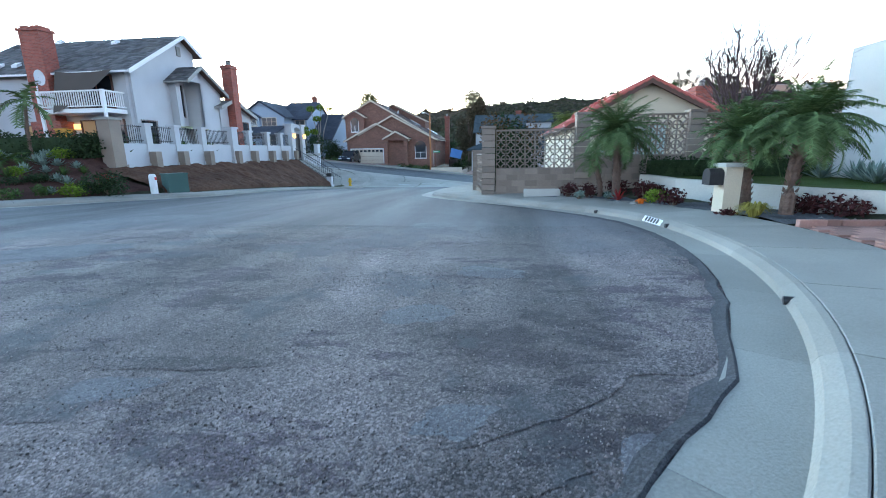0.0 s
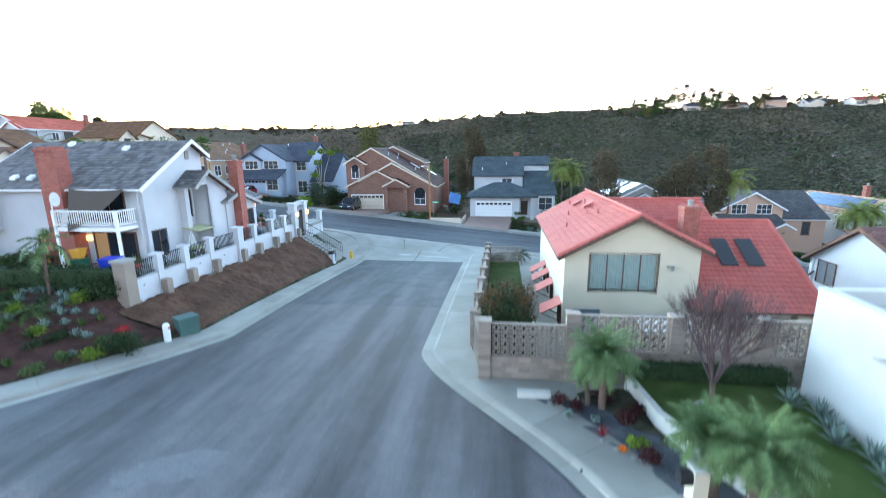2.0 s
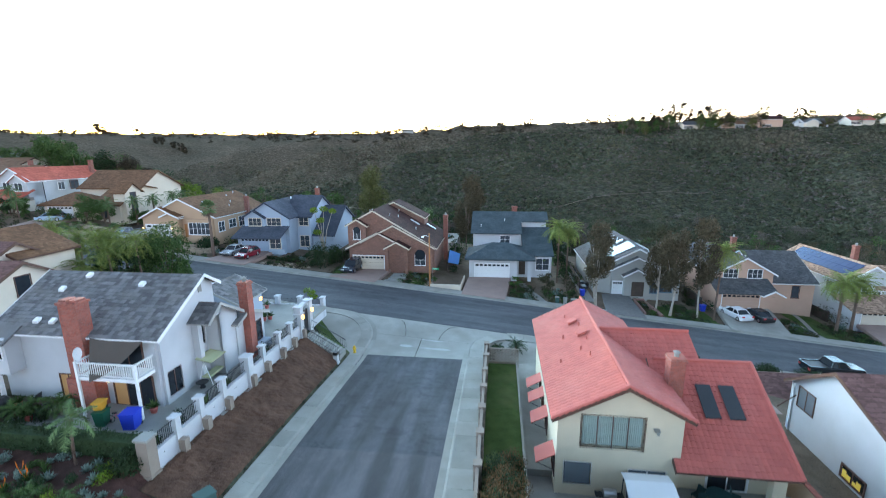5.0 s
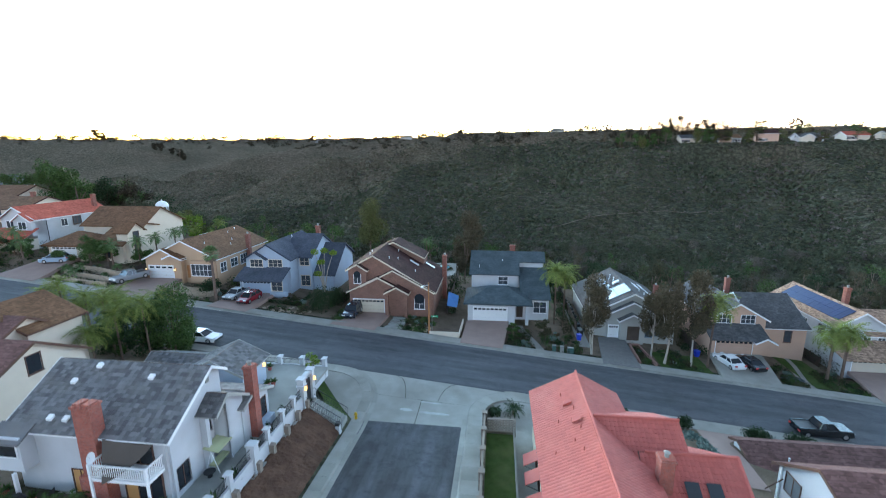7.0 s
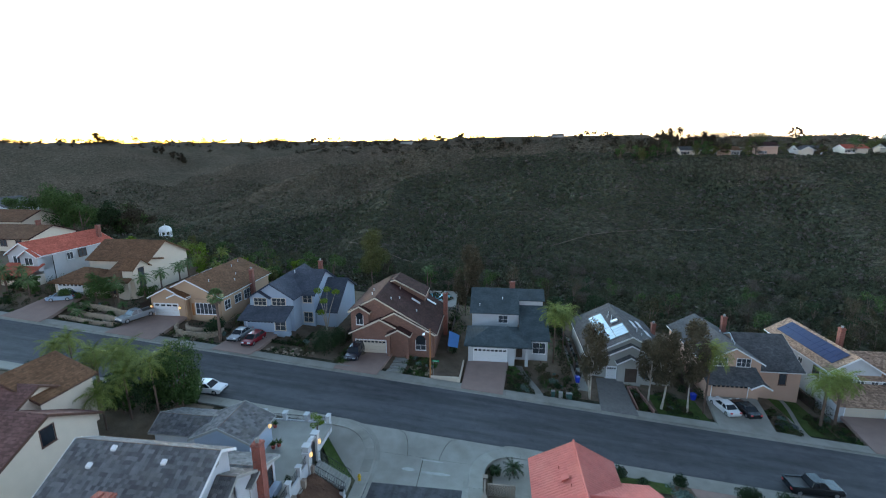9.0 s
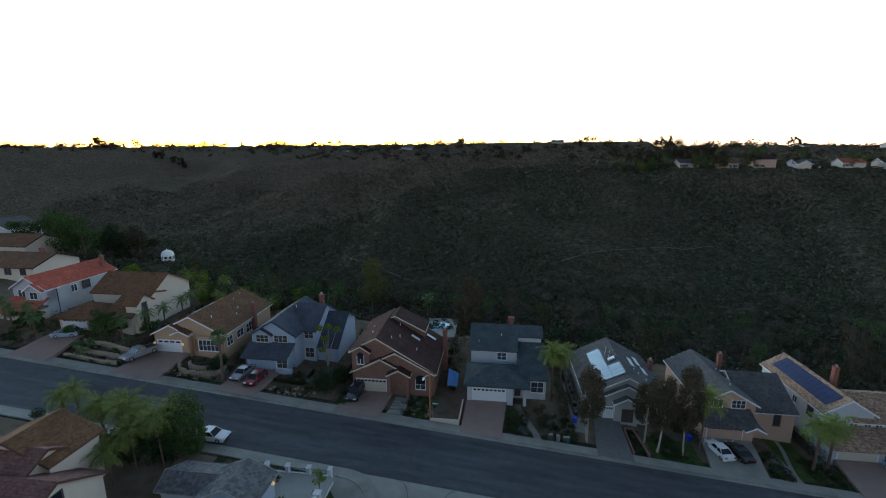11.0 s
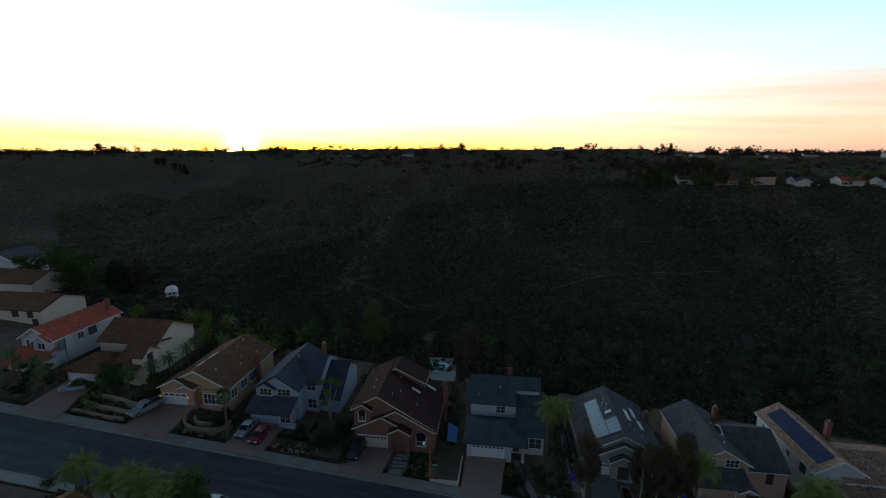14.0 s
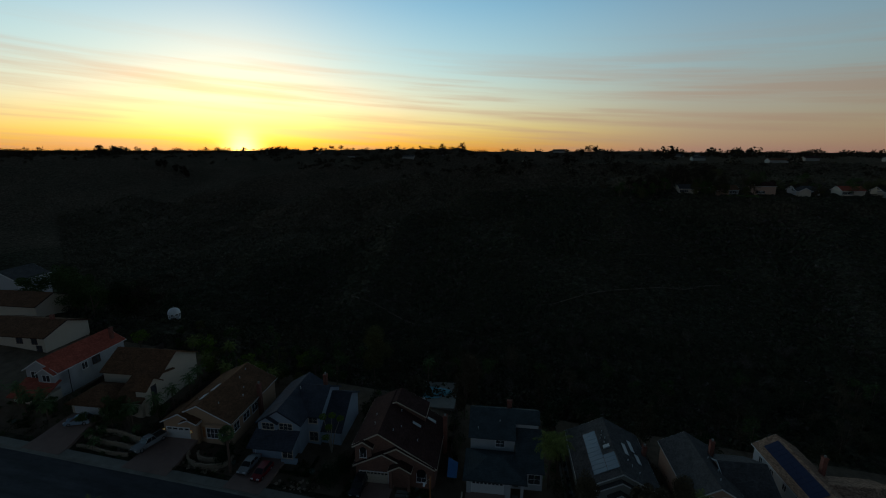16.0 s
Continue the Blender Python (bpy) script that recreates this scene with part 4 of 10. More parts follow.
    def shed(self, poly, roof, thick=0.16, trim=None):
        self.part("roof", Shape().slab(poly, (0, 0, thick)), roof)

    def box(self, name, u0, u1, v0, v1, z0, z1, material, label=""):
        return self.part(name, Shape().box(u0, v0, z0, u1, v1, z1), material, label)

    def window(self, p, q, z0, z1, cols=2, rows=1, frame="white_paint", pane=None, sill=True, w=0.07):
        """A window on a wall face; the outside is to the right of the way from p to q."""
        ln = math.hypot(q[0] - p[0], q[1] - p[1])
        d = ((q[0] - p[0]) / ln, (q[1] - p[1]) / ln)
        s = Shape()
        s.obox(p, d, -w, 0, -0.06, 0.06, z0 - w, z1 + w).obox(p, d, ln, ln + w, -0.06, 0.06, z0 - w, z1 + w)
        s.obox(p, d, 0, ln, -0.06, 0.06, z0 - w, z0).obox(p, d, 0, ln, -0.06, 0.06, z1, z1 + w)
        fr = self.part("window", s, frame)
        for i in range(1, cols):
            self.part("mullion", Shape().obox(p, d, ln * i / cols - 0.03, ln * i / cols + 0.03, -0.02, 0.05, z0, z1), frame, "", fr)
        for j in range(1, rows):
            z = z0 + (z1 - z0) * j / rows
            self.part("mullion", Shape().obox(p, d, 0, ln, -0.02, 0.045, z - 0.02, z + 0.02), frame, "", fr)
        for i in range(cols):
            self.part("pane", Shape().obox(p, d, ln * i / cols + 0.03, ln * (i + 1) / cols - 0.03, -0.03, 0.015, z0, z1), pane or PANE, "", fr)
        if sill:
            self.part("sill", Shape().obox(p, d, -0.12, ln + 0.12, -0.02, 0.12, z0 - w - 0.06, z0 - w), frame, "", fr)
        return fr

    def garage(self, p, q, z0, z1, material, lights=6, arch=False):
        """A sectional garage door with a row of small lights."""
        ln = math.hypot(q[0] - p[0], q[1] - p[1])
        d = ((q[0] - p[0]) / ln, (q[1] - p[1]) / ln)
        s = Shape().obox(p, d, -0.1, 0, -0.05, 0.07, z0, z1 + 0.1).obox(p, d, ln, ln + 0.1, -0.05, 0.07, z0, z1 + 0.1).obox(p, d, 0, ln, -0.05, 0.07, z1, z1 + 0.1)
        door = self.part("garage_door", s, "white_paint")
        h = (z1 - z0) / 4
        for i in range(4):
            self.part("panel", Shape().obox(p, d, 0.0, ln, -0.04, 0.02, z0 + h * i + 0.012, z0 + h * (i + 1) - 0.012), material, "", door)
        for i in range(lights):
            a, b = ln * (i + 0.15) / lights, ln * (i + 0.85) / lights
            self.part("pane", Shape().obox(p, d, a, b, 0.0, 0.03, z1 - h * 0.78, z1 - h * 0.25), "glass", "", door)
        return door

    def door(self, p, q, z0, z1, material="wood", label=""):
        ln = math.hypot(q[0] - p[0], q[1] - p[1])
        d = ((q[0] - p[0]) / ln, (q[1] - p[1]) / ln)
        o = self.part("door", Shape().obox(p, d, 0, ln, -0.03, 0.05, z0, z1), material, label)
        self.part("handle", Shape().obox(p, d, ln * 0.86, ln * 0.92, 0.05, 0.1, z0 + 0.95, z0 + 1.1), "metal_black", "", o)
        return o

    def chimney(self, u0, u1, v0, v1, z0, z1, material="brick_dark", flue=True):
        c = self.part("chimney", Shape().box(u0, v0, z0, u1, v1, z1 - 0.25), material, "red brick chimney")
        self.part("cap", Shape().box(u0 - 0.07, v0 - 0.07, z1 - 0.25, u1 + 0.07, v1 + 0.07, z1 - 0.1), material, "", c)
        self.part("top_course", Shape().box(u0 - 0.02, v0 - 0.02, z1 - 0.1, u1 + 0.02, v1 + 0.02, z1), material, "", c)
        if flue:
            m, k = (u0 + u1) / 2, (v0 + v1) / 2
            self.part("flue", Shape().tube([(m, k, z1), (m, k, z1 + 0.29), (m, k, z1 + 0.3), (m, k, z1 + 0.38)], [0.16, 0.16, 0.24, 0.1], 8), "concrete_old", "", c)
        return c

    def on_slope(self, name, ax, a0, a1, c0, c1, line, material, lift=0.2, thick=0.08, cols=1, rows=1, label=""):
        """Plates lying on a roof plane; line is two (across, height) points of the plane."""
        P = (lambda a, c, z: (c, a, z)) if ax == "v" else (lambda a, c, z: (a, c, z))
        (x0, h0), (x1, h1) = line
        H = lambda c: h0 + (h1 - h0) * (c - x0) / (x1 - x0) + lift
        g = 0.02 if cols * rows > 1 else 0.0
        for i in range(cols):
            for j in range(rows):
                b0, b1 = lerp(a0, a1, i / cols) + g, lerp(a0, a1, (i + 1) / cols) - g
                d0, d1 = lerp(c0, c1, j / rows) + g, lerp(c0, c1, (j + 1) / rows) - g
                self.part(name, Shape().slab([P(b0, d0, H(d0)), P(b1, d0, H(d0)), P(b1, d1, H(d1)), P(b0, d1, H(d1))], (0, 0, thick)), material, label)

    def vents(self, ax, line, spots, lift=0.18):
        """Short roof vent pipes and caps."""
        (x0, h0), (x1, h1) = line
        for a, c in spots:
            z = h0 + (h1 - h0) * (c - x0) / (x1 - x0) + lift
            u, v = (c, a) if ax == "v" else (a, c)
            self.part("vent", Shape().tube([(u, v, z - 0.1), (u, v, z + 0.29), (u, v, z + 0.3), (u, v, z + 0.38)], [0.06, 0.06, 0.11, 0.08], 6), "skylight")


def tiled(h, quad, kind, material):
    """A tiled roof plane over a quad (low left, low right, high right, high left): lapped courses of rolled tiles."""
    a, b, c, d = (Vector(p) for p in quad)
    along, up = (b - a), (d - a)
    ln, run = along.length, up.length
    n = along.cross(up).normalized()
    if n.z < 0:
        n = -n
    pitch, course, amp = (0.30, 0.36, 0.028) if kind == "roll" else (0.33, 0.33, 0.012)
    nx, ny = max(2, round(ln / pitch)), max(2, round(run / course))
    prof = [0.0, 0.72, 1.0, 0.72, 0.0] if kind == "roll" else [0.0, 1.0, 1.0, 1.0, 0.0]
    lift = 0.035 if kind == "roll" else 0.02
    m = len(prof)
    s = Shape()
    for j in range(ny):
        f0, f1 = j / ny, min(1.0, (j + 1.12) / ny)
        for i in range(nx):
            wob = 0.012 * ((i * 7 + j * 13 + i * j) % 5 - 2)
            k = len(s.v)
            for f, up_by in ((f0 + (wob / run if j else 0), lift), (f1, -0.01)):
                for c_ in range(m):
                    s.v.append(tuple(a + along * ((i + c_ / (m - 1)) / nx) + up * f + n * (up_by + amp * prof[c_] + 0.1)))
            s.v += [tuple(Vector(s.v[k + c_]) - n * 0.05) for c_ in range(m)]
            for c_ in range(m - 1):
                s.f.append((k + c_, k + c_ + 1, k + m + c_ + 1, k + m + c_))
                s.f.append((k + 2 * m + c_, k + 2 * m + c_ + 1, k + c_ + 1, k + c_))
    o = h.part("roof", s, material)
    o["kind"] = "stuff"
    h.part("deck", Shape().slab([tuple(p) for p in quad], (0, 0, 0.09)), "brown_paint")


# rust-sided house with several front gables
H = House(-24, 66, -0.5, "rust-brown wood-sided house with dark shingle roofs and several front gables")
RIDGE = (-19.5, 8.7)
H.block("v", 66.6, 80.0, [(-23.6, 6.5), RIDGE, (-9.9, 3.1)], -1.0, "siding_rust", "roof_dark", trim="stucco_beige")
H.block("v", 66.2, 71.0, [(-21.2, 3.9), (-16.3, 6.45), (-10.1, 3.15)], -1.0, "siding_rust", "roof_dark", trim="stucco_beige", over=0.4)
H.block("v", 65.9, 70.0, [(-23.4, 3.0), (-18.7, 5.35), (-14.2, 3.05)], -1.0, "siding_rust", "roof_dark", trim="stucco_beige")
H.block("v", 64.9, 68.0, [(-17.2, 3.2), (-15.5, 4.1), (-13.8, 3.2)], 2.9, "siding_rust", "roof_dark", trim="stucco_beige", over=0.3)
H.block("v", 66.0, 68.5, [(-23.5, 6.5), (-22.0, 7.35), (-20.6, 6.5)], 3.0, "siding_rust", "roof_dark", trim="stucco_beige", over=0.35)
H.block("v", 76.0, 80.2, [(-19.6, 8.5), (-18.4, 9.0), (-13.0, 6.3)], 5.0, "siding_rust", "roof_dark", trim="stucco_beige", over=0.2)
for u in (-17.1, -14.1):
    H.box("pillar", u - 0.25, u + 0.25, 64.9, 65.4, -0.8, 3.0, "siding_rust")
H.garage((-22.8, 65.9), (-17.8, 65.9), -0.5, 1.7, "garage_cream", 8)
H.door((-16.2, 66.12), (-14.6, 66.12), -0.5, 2.2, "wood", "carved wooden double front door")
H.part("lantern", Shape().box(-16.75, 65.95, 1.7, -16.55, 66.15, 2.0), "lamp", "lit porch lantern")
H.window((-12.9, 66.2), (-11.3, 66.2), 0.3, 1.9, 2, 2)
H.part("window", Shape().tube([(-12.1, 66.14, 2.0), (-12.1, 66.1, 2.0)], 0.8, 20), "glass", "arched fanlight")
H.window((-22.6, 66.0), (-21.5, 66.0), 4.3, 5.7, 2, 1)
H.part("window", Shape().tube([(-22.05, 65.95, 5.75), (-22.05, 65.92, 5.75)], 0.55, 16), "glass", "arched window head")
H.on_slope("skylight", "v", 73.6, 74.2, -15.0, -13.5, [RIDGE, (-9.9, 3.1)], "skylight", 0.2, 0.12, label="pale domed skylight")
H.on_slope("skylight", "v", 77.2, 77.8, -12.8, -11.2, [RIDGE, (-9.9, 3.1)], "skylight", 0.2, 0.12, label="pale domed skylight")
H.vents("v", [RIDGE, (-9.9, 3.1)], [(71, -16.5), (70, -13.4), (75, -17.3), (77, -15.0), (69, -17.5)])
H.vents("v", [(-23.6, 6.5), RIDGE], [(70, -21), (73, -21.5)])
H.chimney(-9.56, -8.84, 75.32, 76.28, -1.0, 6.9)

# white house with a hipped garage roof
H = House(-4.4, 67, -1.75, "white stucco house with grey-green shingle roof and hipped garage")
H.box("wall", -4.4, 2.9, 67.4, 74.4, -2.2, 1.35, "stucco_white")
H.box("wall", 2.9, 8.4, 69.6, 74.4, -2.2, 1.35, "stucco_white")
H.box("pillar", -4.5, -3.8, 67.2, 67.8, -2.2, 1.3, "stucco_white")
H.box("pillar", 2.0, 2.95, 67.2, 67.8, -2.2, 1.3, "stucco_white")
H.box("pillar", 4.6, 5.1, 67.2, 67.7, -2.2, 1.3, "stucco_white")
H.hip(-5.1, 5.6, 66.4, 74.4, 1.3, 3.1, "roof_green", 4.1, trim="roof_green")
H.box("wall", -4.3, 3.7, 74.4, 84.0, 1.0, 4.2, "stucco_white")
H.box("wall", 3.7, 8.1, 77.0, 80.8, 1.0, 5.6, "stucco_white")
H.shed([(-4.7, 73.9, 3.95), (3.9, 73.9, 3.95), (3.9, 79.1, 7.0), (-4.7, 79.1, 7.0)], "roof_green")
H.shed([(3.9, 76.7, 5.6), (8.4, 76.7, 5.6), (8.4, 79.1, 7.0), (3.9, 79.1, 7.0)], "roof_green")
H.shed([(-4.7, 79.1, 7.0), (8.4, 79.1, 7.0), (8.4, 84.3, 4.0), (-4.7, 84.3, 4.0)], "roof_green")
H.shed([(3.8, 69.2, 1.3), (8.7, 69.2, 1.3), (8.7, 77.0, 4.6), (3.8, 77.0, 4.6)], "roof_green")
H.part("wall", Shape().slab([(-4.3, 74.4, 4.1), (-4.3, 79.1, 6.9), (-4.3, 83.9, 4.1)], (0.2, 0, 0)), "stucco_white")
H.part("wall", Shape().slab([(7.9, 77.0, 5.6), (7.9, 79.1, 6.9), (7.9, 83.9, 4.1), (7.9, 77.0, 4.1)], (0.2, 0, 0)), "stucco_white")
H.garage((-3.6, 67.4), (1.7, 67.4), -1.75, 0.5, "garage_white", 8)
H.window((0.3, 74.4), (1.9, 74.4), 2.3, 3.6, 2, 2)
H.window((6.0, 69.6), (8.0, 69.6), -0.9, 0.9, 2, 2)
H.door((3.3, 69.6), (4.3, 69.6), -1.75, 0.4, "wood_dark")
H.chimney(2.32, 3.28, 80.68, 81.22, 3.0, 7.9, flue=False)
H.vents("u", [(73.9, 3.95), (79.1, 7.0)], [(1.0, 76.8), (-3.0, 75.4)])

# pale blue two-storey house
H = House(-43, 67, 1.9, "pale blue two-storey house with dark shingle roofs")
H.block("v", 69.5, 83.0, [(-42.8, 7.1), (-38.9, 9.5), (-35.0, 7.1)], 1.0, "siding_blue", "roof_blue", trim="navy_paint")
H.block("v", 69.3, 71.5, [(-42.8, 7.1), (-41.0, 8.2), (-39.2, 7.1)], 4.5, "siding_blue", "roof_blue", over=0.3, trim="navy_paint")
H.block("u", -37.5, -32.6, [(72.6, 6.9), (78.0, 9.9), (83.2, 6.9)], 0.6, "siding_blue", "roof_blue", trim="navy_paint")
H.block("u", -32.9, -28.9, [(73.4, 3.6), (79.6, 7.9), (84.0, 5.4)], 0.3, "siding_blue", "roof_blue", trim="navy_paint")
H.box("wall", -42.6, -35.6, 66.6, 69.5, 1.0, 4.4, "siding_blue")
H.shed([(-43.3, 65.8, 4.0), (-34.9, 65.8, 4.0), (-34.9, 69.5, 5.5), (-43.3, 69.5, 5.5)], "roof_blue")
H.garage((-42.0, 66.6), (-37.2, 66.6), 1.9, 4.0, "garage_blue", 8)
H.box("wall", -37.0, -34.2, 65.9, 66.6, 1.6, 2.3, "siding_blue")
H.window((-36.8, 66.3), (-35.0, 66.3), 2.5, 4.1, 2, 2, "stucco_beige")
H.window((-42.0, 69.3), (-39.8, 69.3), 5.7, 6.9, 3, 2, "stucco_beige", w=0.1)
H.window((-38.8, 69.5), (-36.4, 69.5), 5.7, 6.9, 3, 2, "stucco_beige", w=0.1)
H.window((-34.6, 72.6), (-33.0, 72.6), 5.3, 6.6, 2, 2, "stucco_beige", w=0.1)
H.window((-34.6, 72.6), (-33.0, 72.6), 1.6, 3.4, 2, 2, "stucco_beige", w=0.1)
H.part("flashing", Shape().tube([(-35.3, 73.0, 7.15), (-38.3, 77.6, 9.75)], 0.09, 5), "skylight")
H.chimney(-34.5, -33.8, 79.84, 80.56, 2.0, 11.2)

# tan house with a bay window
H = House(-60, 68, 3.7, "tan stucco house with brown shingle roof and white fascias")
H.block("v", 68.0, 84.0, [(-58.8, 7.6), (-53.4, 10.2), (-47.4, 7.3)], 2.4, "stucco_tan", "roof_brown", over=0.5)
H.block("v", 67.2, 72.0, [(-59.9, 7.2), (-56.6, 8.85), (-53.3, 7.2)], 2.8, "stucco_tan", "roof_brown", over=0.4)
H.block("v", 66.8, 69.0, [(-56.0, 7.4), (-54.6, 8.0), (-53.2, 7.4)], 7.0, "stucco_tan", "roof_brown", over=0.3)
H.garage((-59.4, 67.2), (-54.9, 67.2), 3.8, 6.0, "garage_white", 4)
H.box("wall", -51.9, -47.6, 67.3, 68.0, 3.2, 6.9, "stucco_tan")
H.window((-51.6, 67.3), (-47.9, 67.3), 4.4, 6.3, 5, 2)
H.window((-47.4, 69.0), (-47.4, 70.6), 4.6, 6.2, 2, 2)
H.window((-47.4, 72.0), (-47.4, 74.0), 4.8, 6.2, 2, 2)
H.window((-47.4, 75.0), (-47.4, 78.5), 4.6, 6.3, 4, 2)
H.door((-52.9, 68.0), (-52.1, 68.0), 3.8, 6.0, "wood")
H.box("pillar", -54.0, -53.5, 67.1, 67.6, 2.9, 7.2, "stucco_tan")
H.on_slope("skylight", "v", 73.4, 75.6, -54.6, -53.8, [(-58.8, 7.6), (-53.4, 10.2)], "skylight", 0.2, 0.12, label="pale domed skylight")
H.on_slope("skylight", "v", 70.6, 72.4, -55.0, -54.2, [(-58.8, 7.6), (-53.4, 10.2)], "skylight", 0.2, 0.12, label="pale domed skylight")
H.vents("v", [(-53.4, 10.2), (-47.4, 7.3)], [(70.5, -51), (77, -50), (79, -52), (75, -49), (82, -52.5)])
H.chimney(-47.18, -46.52, 76.84, 77.56, 3.0, 9.9)
for u in (-60.0, -54.6):
    H.part("lantern", Shape().box(u - 0.1, 67.02, 5.2, u + 0.1, 67.2, 5.5), "lamp", "lit wall lantern")

# brown-roofed house on a terraced lot
H = House(-77, 66, 7.0, "beige stucco house with brown shingle roofs on a terraced lot")
H.block("u", -79.0, -66.4, [(75.0, 11.6), (79.6, 14.5), (85.5, 11.4)], 5.5, "stucco_beige", "roof_brown", trim="roof_brown")
H.block("u", -71.4, -66.2, [(69.6, 9.0), (75.2, 11.9), (78.0, 11.3)], 5.5, "stucco_beige", "roof_brown", trim="roof_brown")
H.block("u", -67.6, -65.4, [(70.2, 11.2), (72.0, 12.6), (73.8, 11.2)], 5.5, "stucco_beige", "roof_brown", trim="roof_brown")
H.box("wall", -78.6, -71.8, 67.4, 74.0, 5.8, 9.2, "stucco_beige")
H.hip(-79.3, -71.2, 66.8, 74.8, 9.1, 11.0, "roof_brown", 3.6, trim="roof_brown")
H.garage((-77.9, 67.4), (-73.2, 67.4), 7.0, 8.9, "garage_white", 6)
H.window((-70.6, 75.0), (-69.4, 75.0), 9.8, 11.2, 1, 1)
H.window((-70.0, 69.6), (-68.8, 69.6), 6.6, 8.3, 2, 1, "brown_paint")
H.window((-65.4, 71.4), (-65.4, 72.6), 7.0, 11.0, 1, 1, "brown_paint")

# white house with a red shingle roof
H = House(-91, 71, 7.8, "white stucco house with faded red tile roof")
H.block("v", 70.8, 86.0, [(-91.5, 13.3), (-88.3, 15.3), (-84.4, 13.2)], 6.5, "stucco_white", "roof_red")
H.block("v", 70.0, 73.0, [(-88.0, 13.0), (-86.2, 14.2), (-84.4, 13.0)], 10.2, "stucco_white", "roof_red", over=0.3)
H.box("wall", -91.0, -84.4, 67.4, 71.0, 6.5, 9.6, "stucco_beige")
H.shed([(-91.6, 66.6, 9.5), (-83.8, 66.6, 9.5), (-83.8, 70.8, 11.4), (-91.6, 70.8, 11.4)], "roof_red")
H.window((-90.4, 70.8), (-88.8, 70.8), 11.5, 12.8, 2, 1)
H.window((-87.0, 70.0), (-85.4, 70.0), 11.4, 12.7, 2, 1)
H.window((-84.2, 75.5), (-84.2, 76.7), 11.2, 12.5, 2, 1)
H.window((-84.2, 78.0), (-84.2, 79.6), 11.2, 12.7, 2, 1, "brown_paint")
H.part("downpipe", Shape().tube([(-84.1, 72.6, 7.0), (-84.1, 72.6, 13.0)], 0.06, 6), "metal_black")
H.chimney(-86.00, -85.40, 84.24, 84.96, 12.0, 16.6, flue=False)

# more roofs up the main street
H = House(-112, 74, 9.0, "cream stucco house with dark brown shingle roof")
H.block("u", -122, -102.6, [(84.0, 13.3), (89.6, 15.4), (95.0, 13.3)], 8.0, "stucco_beige", "roof_brown", trim="roof_dark")
H.window((-106.0, 84.0), (-104.6, 84.0), 11.6, 12.9, 2, 1, "brown_paint")
H.window((-110.0, 84.0), (-108.4, 84.0), 11.6, 12.9, 2, 1, "brown_paint")
H.window((-105.0, 84.0), (-103.6, 84.0), 9.2, 11.2, 2, 1, "brown_paint")
H.chimney(-106.40, -105.60, 89.20, 89.80, 9.0, 16.6, flue=False)
H = House(-140, 112, 9.0, "white house with a terrace beside the canyon")
H.block("u", -146.0, -121.0, [(98.0, 14.8), (103.0, 17.0), (108.0, 14.8)], 8.0, "stucco_beige", "roof_brown", trim="roof_dark")
H.block("v", 114, 124, [(-158, 16.0), (-152, 18.6), (-146, 16.0)], 7.0, "stucco_white", "roof_slate")
H.window((-146, 116.0), (-146, 118.0), 13.0, 15.0, 2, 1)

# grey house with pale solar panels
H = House(18, 69, -4.4, "grey house with pale solar panels on a dark shingle roof")
L8, R8 = [(14.5, -0.9), (21.5, 2.75)], [(21.5, 2.75), (28.2, -0.8)]
H.block("v", 69.6, 85.0, [(14.9, -0.7), (21.5, 2.75), (27.9, -0.65)], -5.4, "siding_gray", "roof_slate")
H.block("v", 69.0, 72.0, [(17.6, -0.4), (21.3, 1.5), (24.6, -0.2)], -5.4, "siding_gray", "roof_slate", over=0.3)
H.block("v", 68.2, 70.5, [(19.3, -1.2), (21.1, -0.2), (22.9, -1.2)], -5.2, "siding_gray", "roof_slate", over=0.3)
H.garage((17.8, 69.0), (20.3 - 1.1, 69.0), -4.4, -2.3, "garage_white", 4)
H.door((20.4, 68.2), (22.2, 68.2), -4.4, -2.1, "wood_dark", "dark recessed entrance")
H.window((23.4, 69.0), (24.4, 69.0), -4.0, -2.2, 2, 1, "solar_pale")
H.window((25.0, 69.6), (26.8, 69.6), -4.0, -2.2, 3, 1, "solar_pale")
H.on_slope("solar_panel", "v", 71.0, 82.0, 17.2, 19.4, L8, "solar_pale", 0.24, 0.06, 10, 1, "pale glazed solar panel")
H.on_slope("solar_panel", "v", 71.0, 75.0, 19.45, 21.3, L8, "solar_pale", 0.24, 0.06, 4, 1, "pale glazed solar panel")
H.on_slope("skylight", "v", 76.0, 79.0, 23.6, 24.3, R8, "skylight", 0.22, 0.12)
H.on_slope("skylight", "v", 78.0, 81.0, 25.2, 25.9, R8, "skylight", 0.22, 0.12)
H.on_slope("skylight", "v", 75.0, 77.4, 25.6, 26.3, R8, "skylight", 0.22, 0.12)
H.on_slope("skylight", "v", 76.4, 77.2, 19.9, 20.9, L8, "skylight", 0.22, 0.25)
H.vents("v", L8, [(78, 20.3), (79, 20.6), (80, 20.2), (79.4, 19.9), (81, 20.5)])
H.vents("v", R8, [(73, 24.0), (72.0, 25.0), (74, 23.5)])
H.chimney(27.62, 28.28, 78.86, 79.64, -5.0, 1.5)

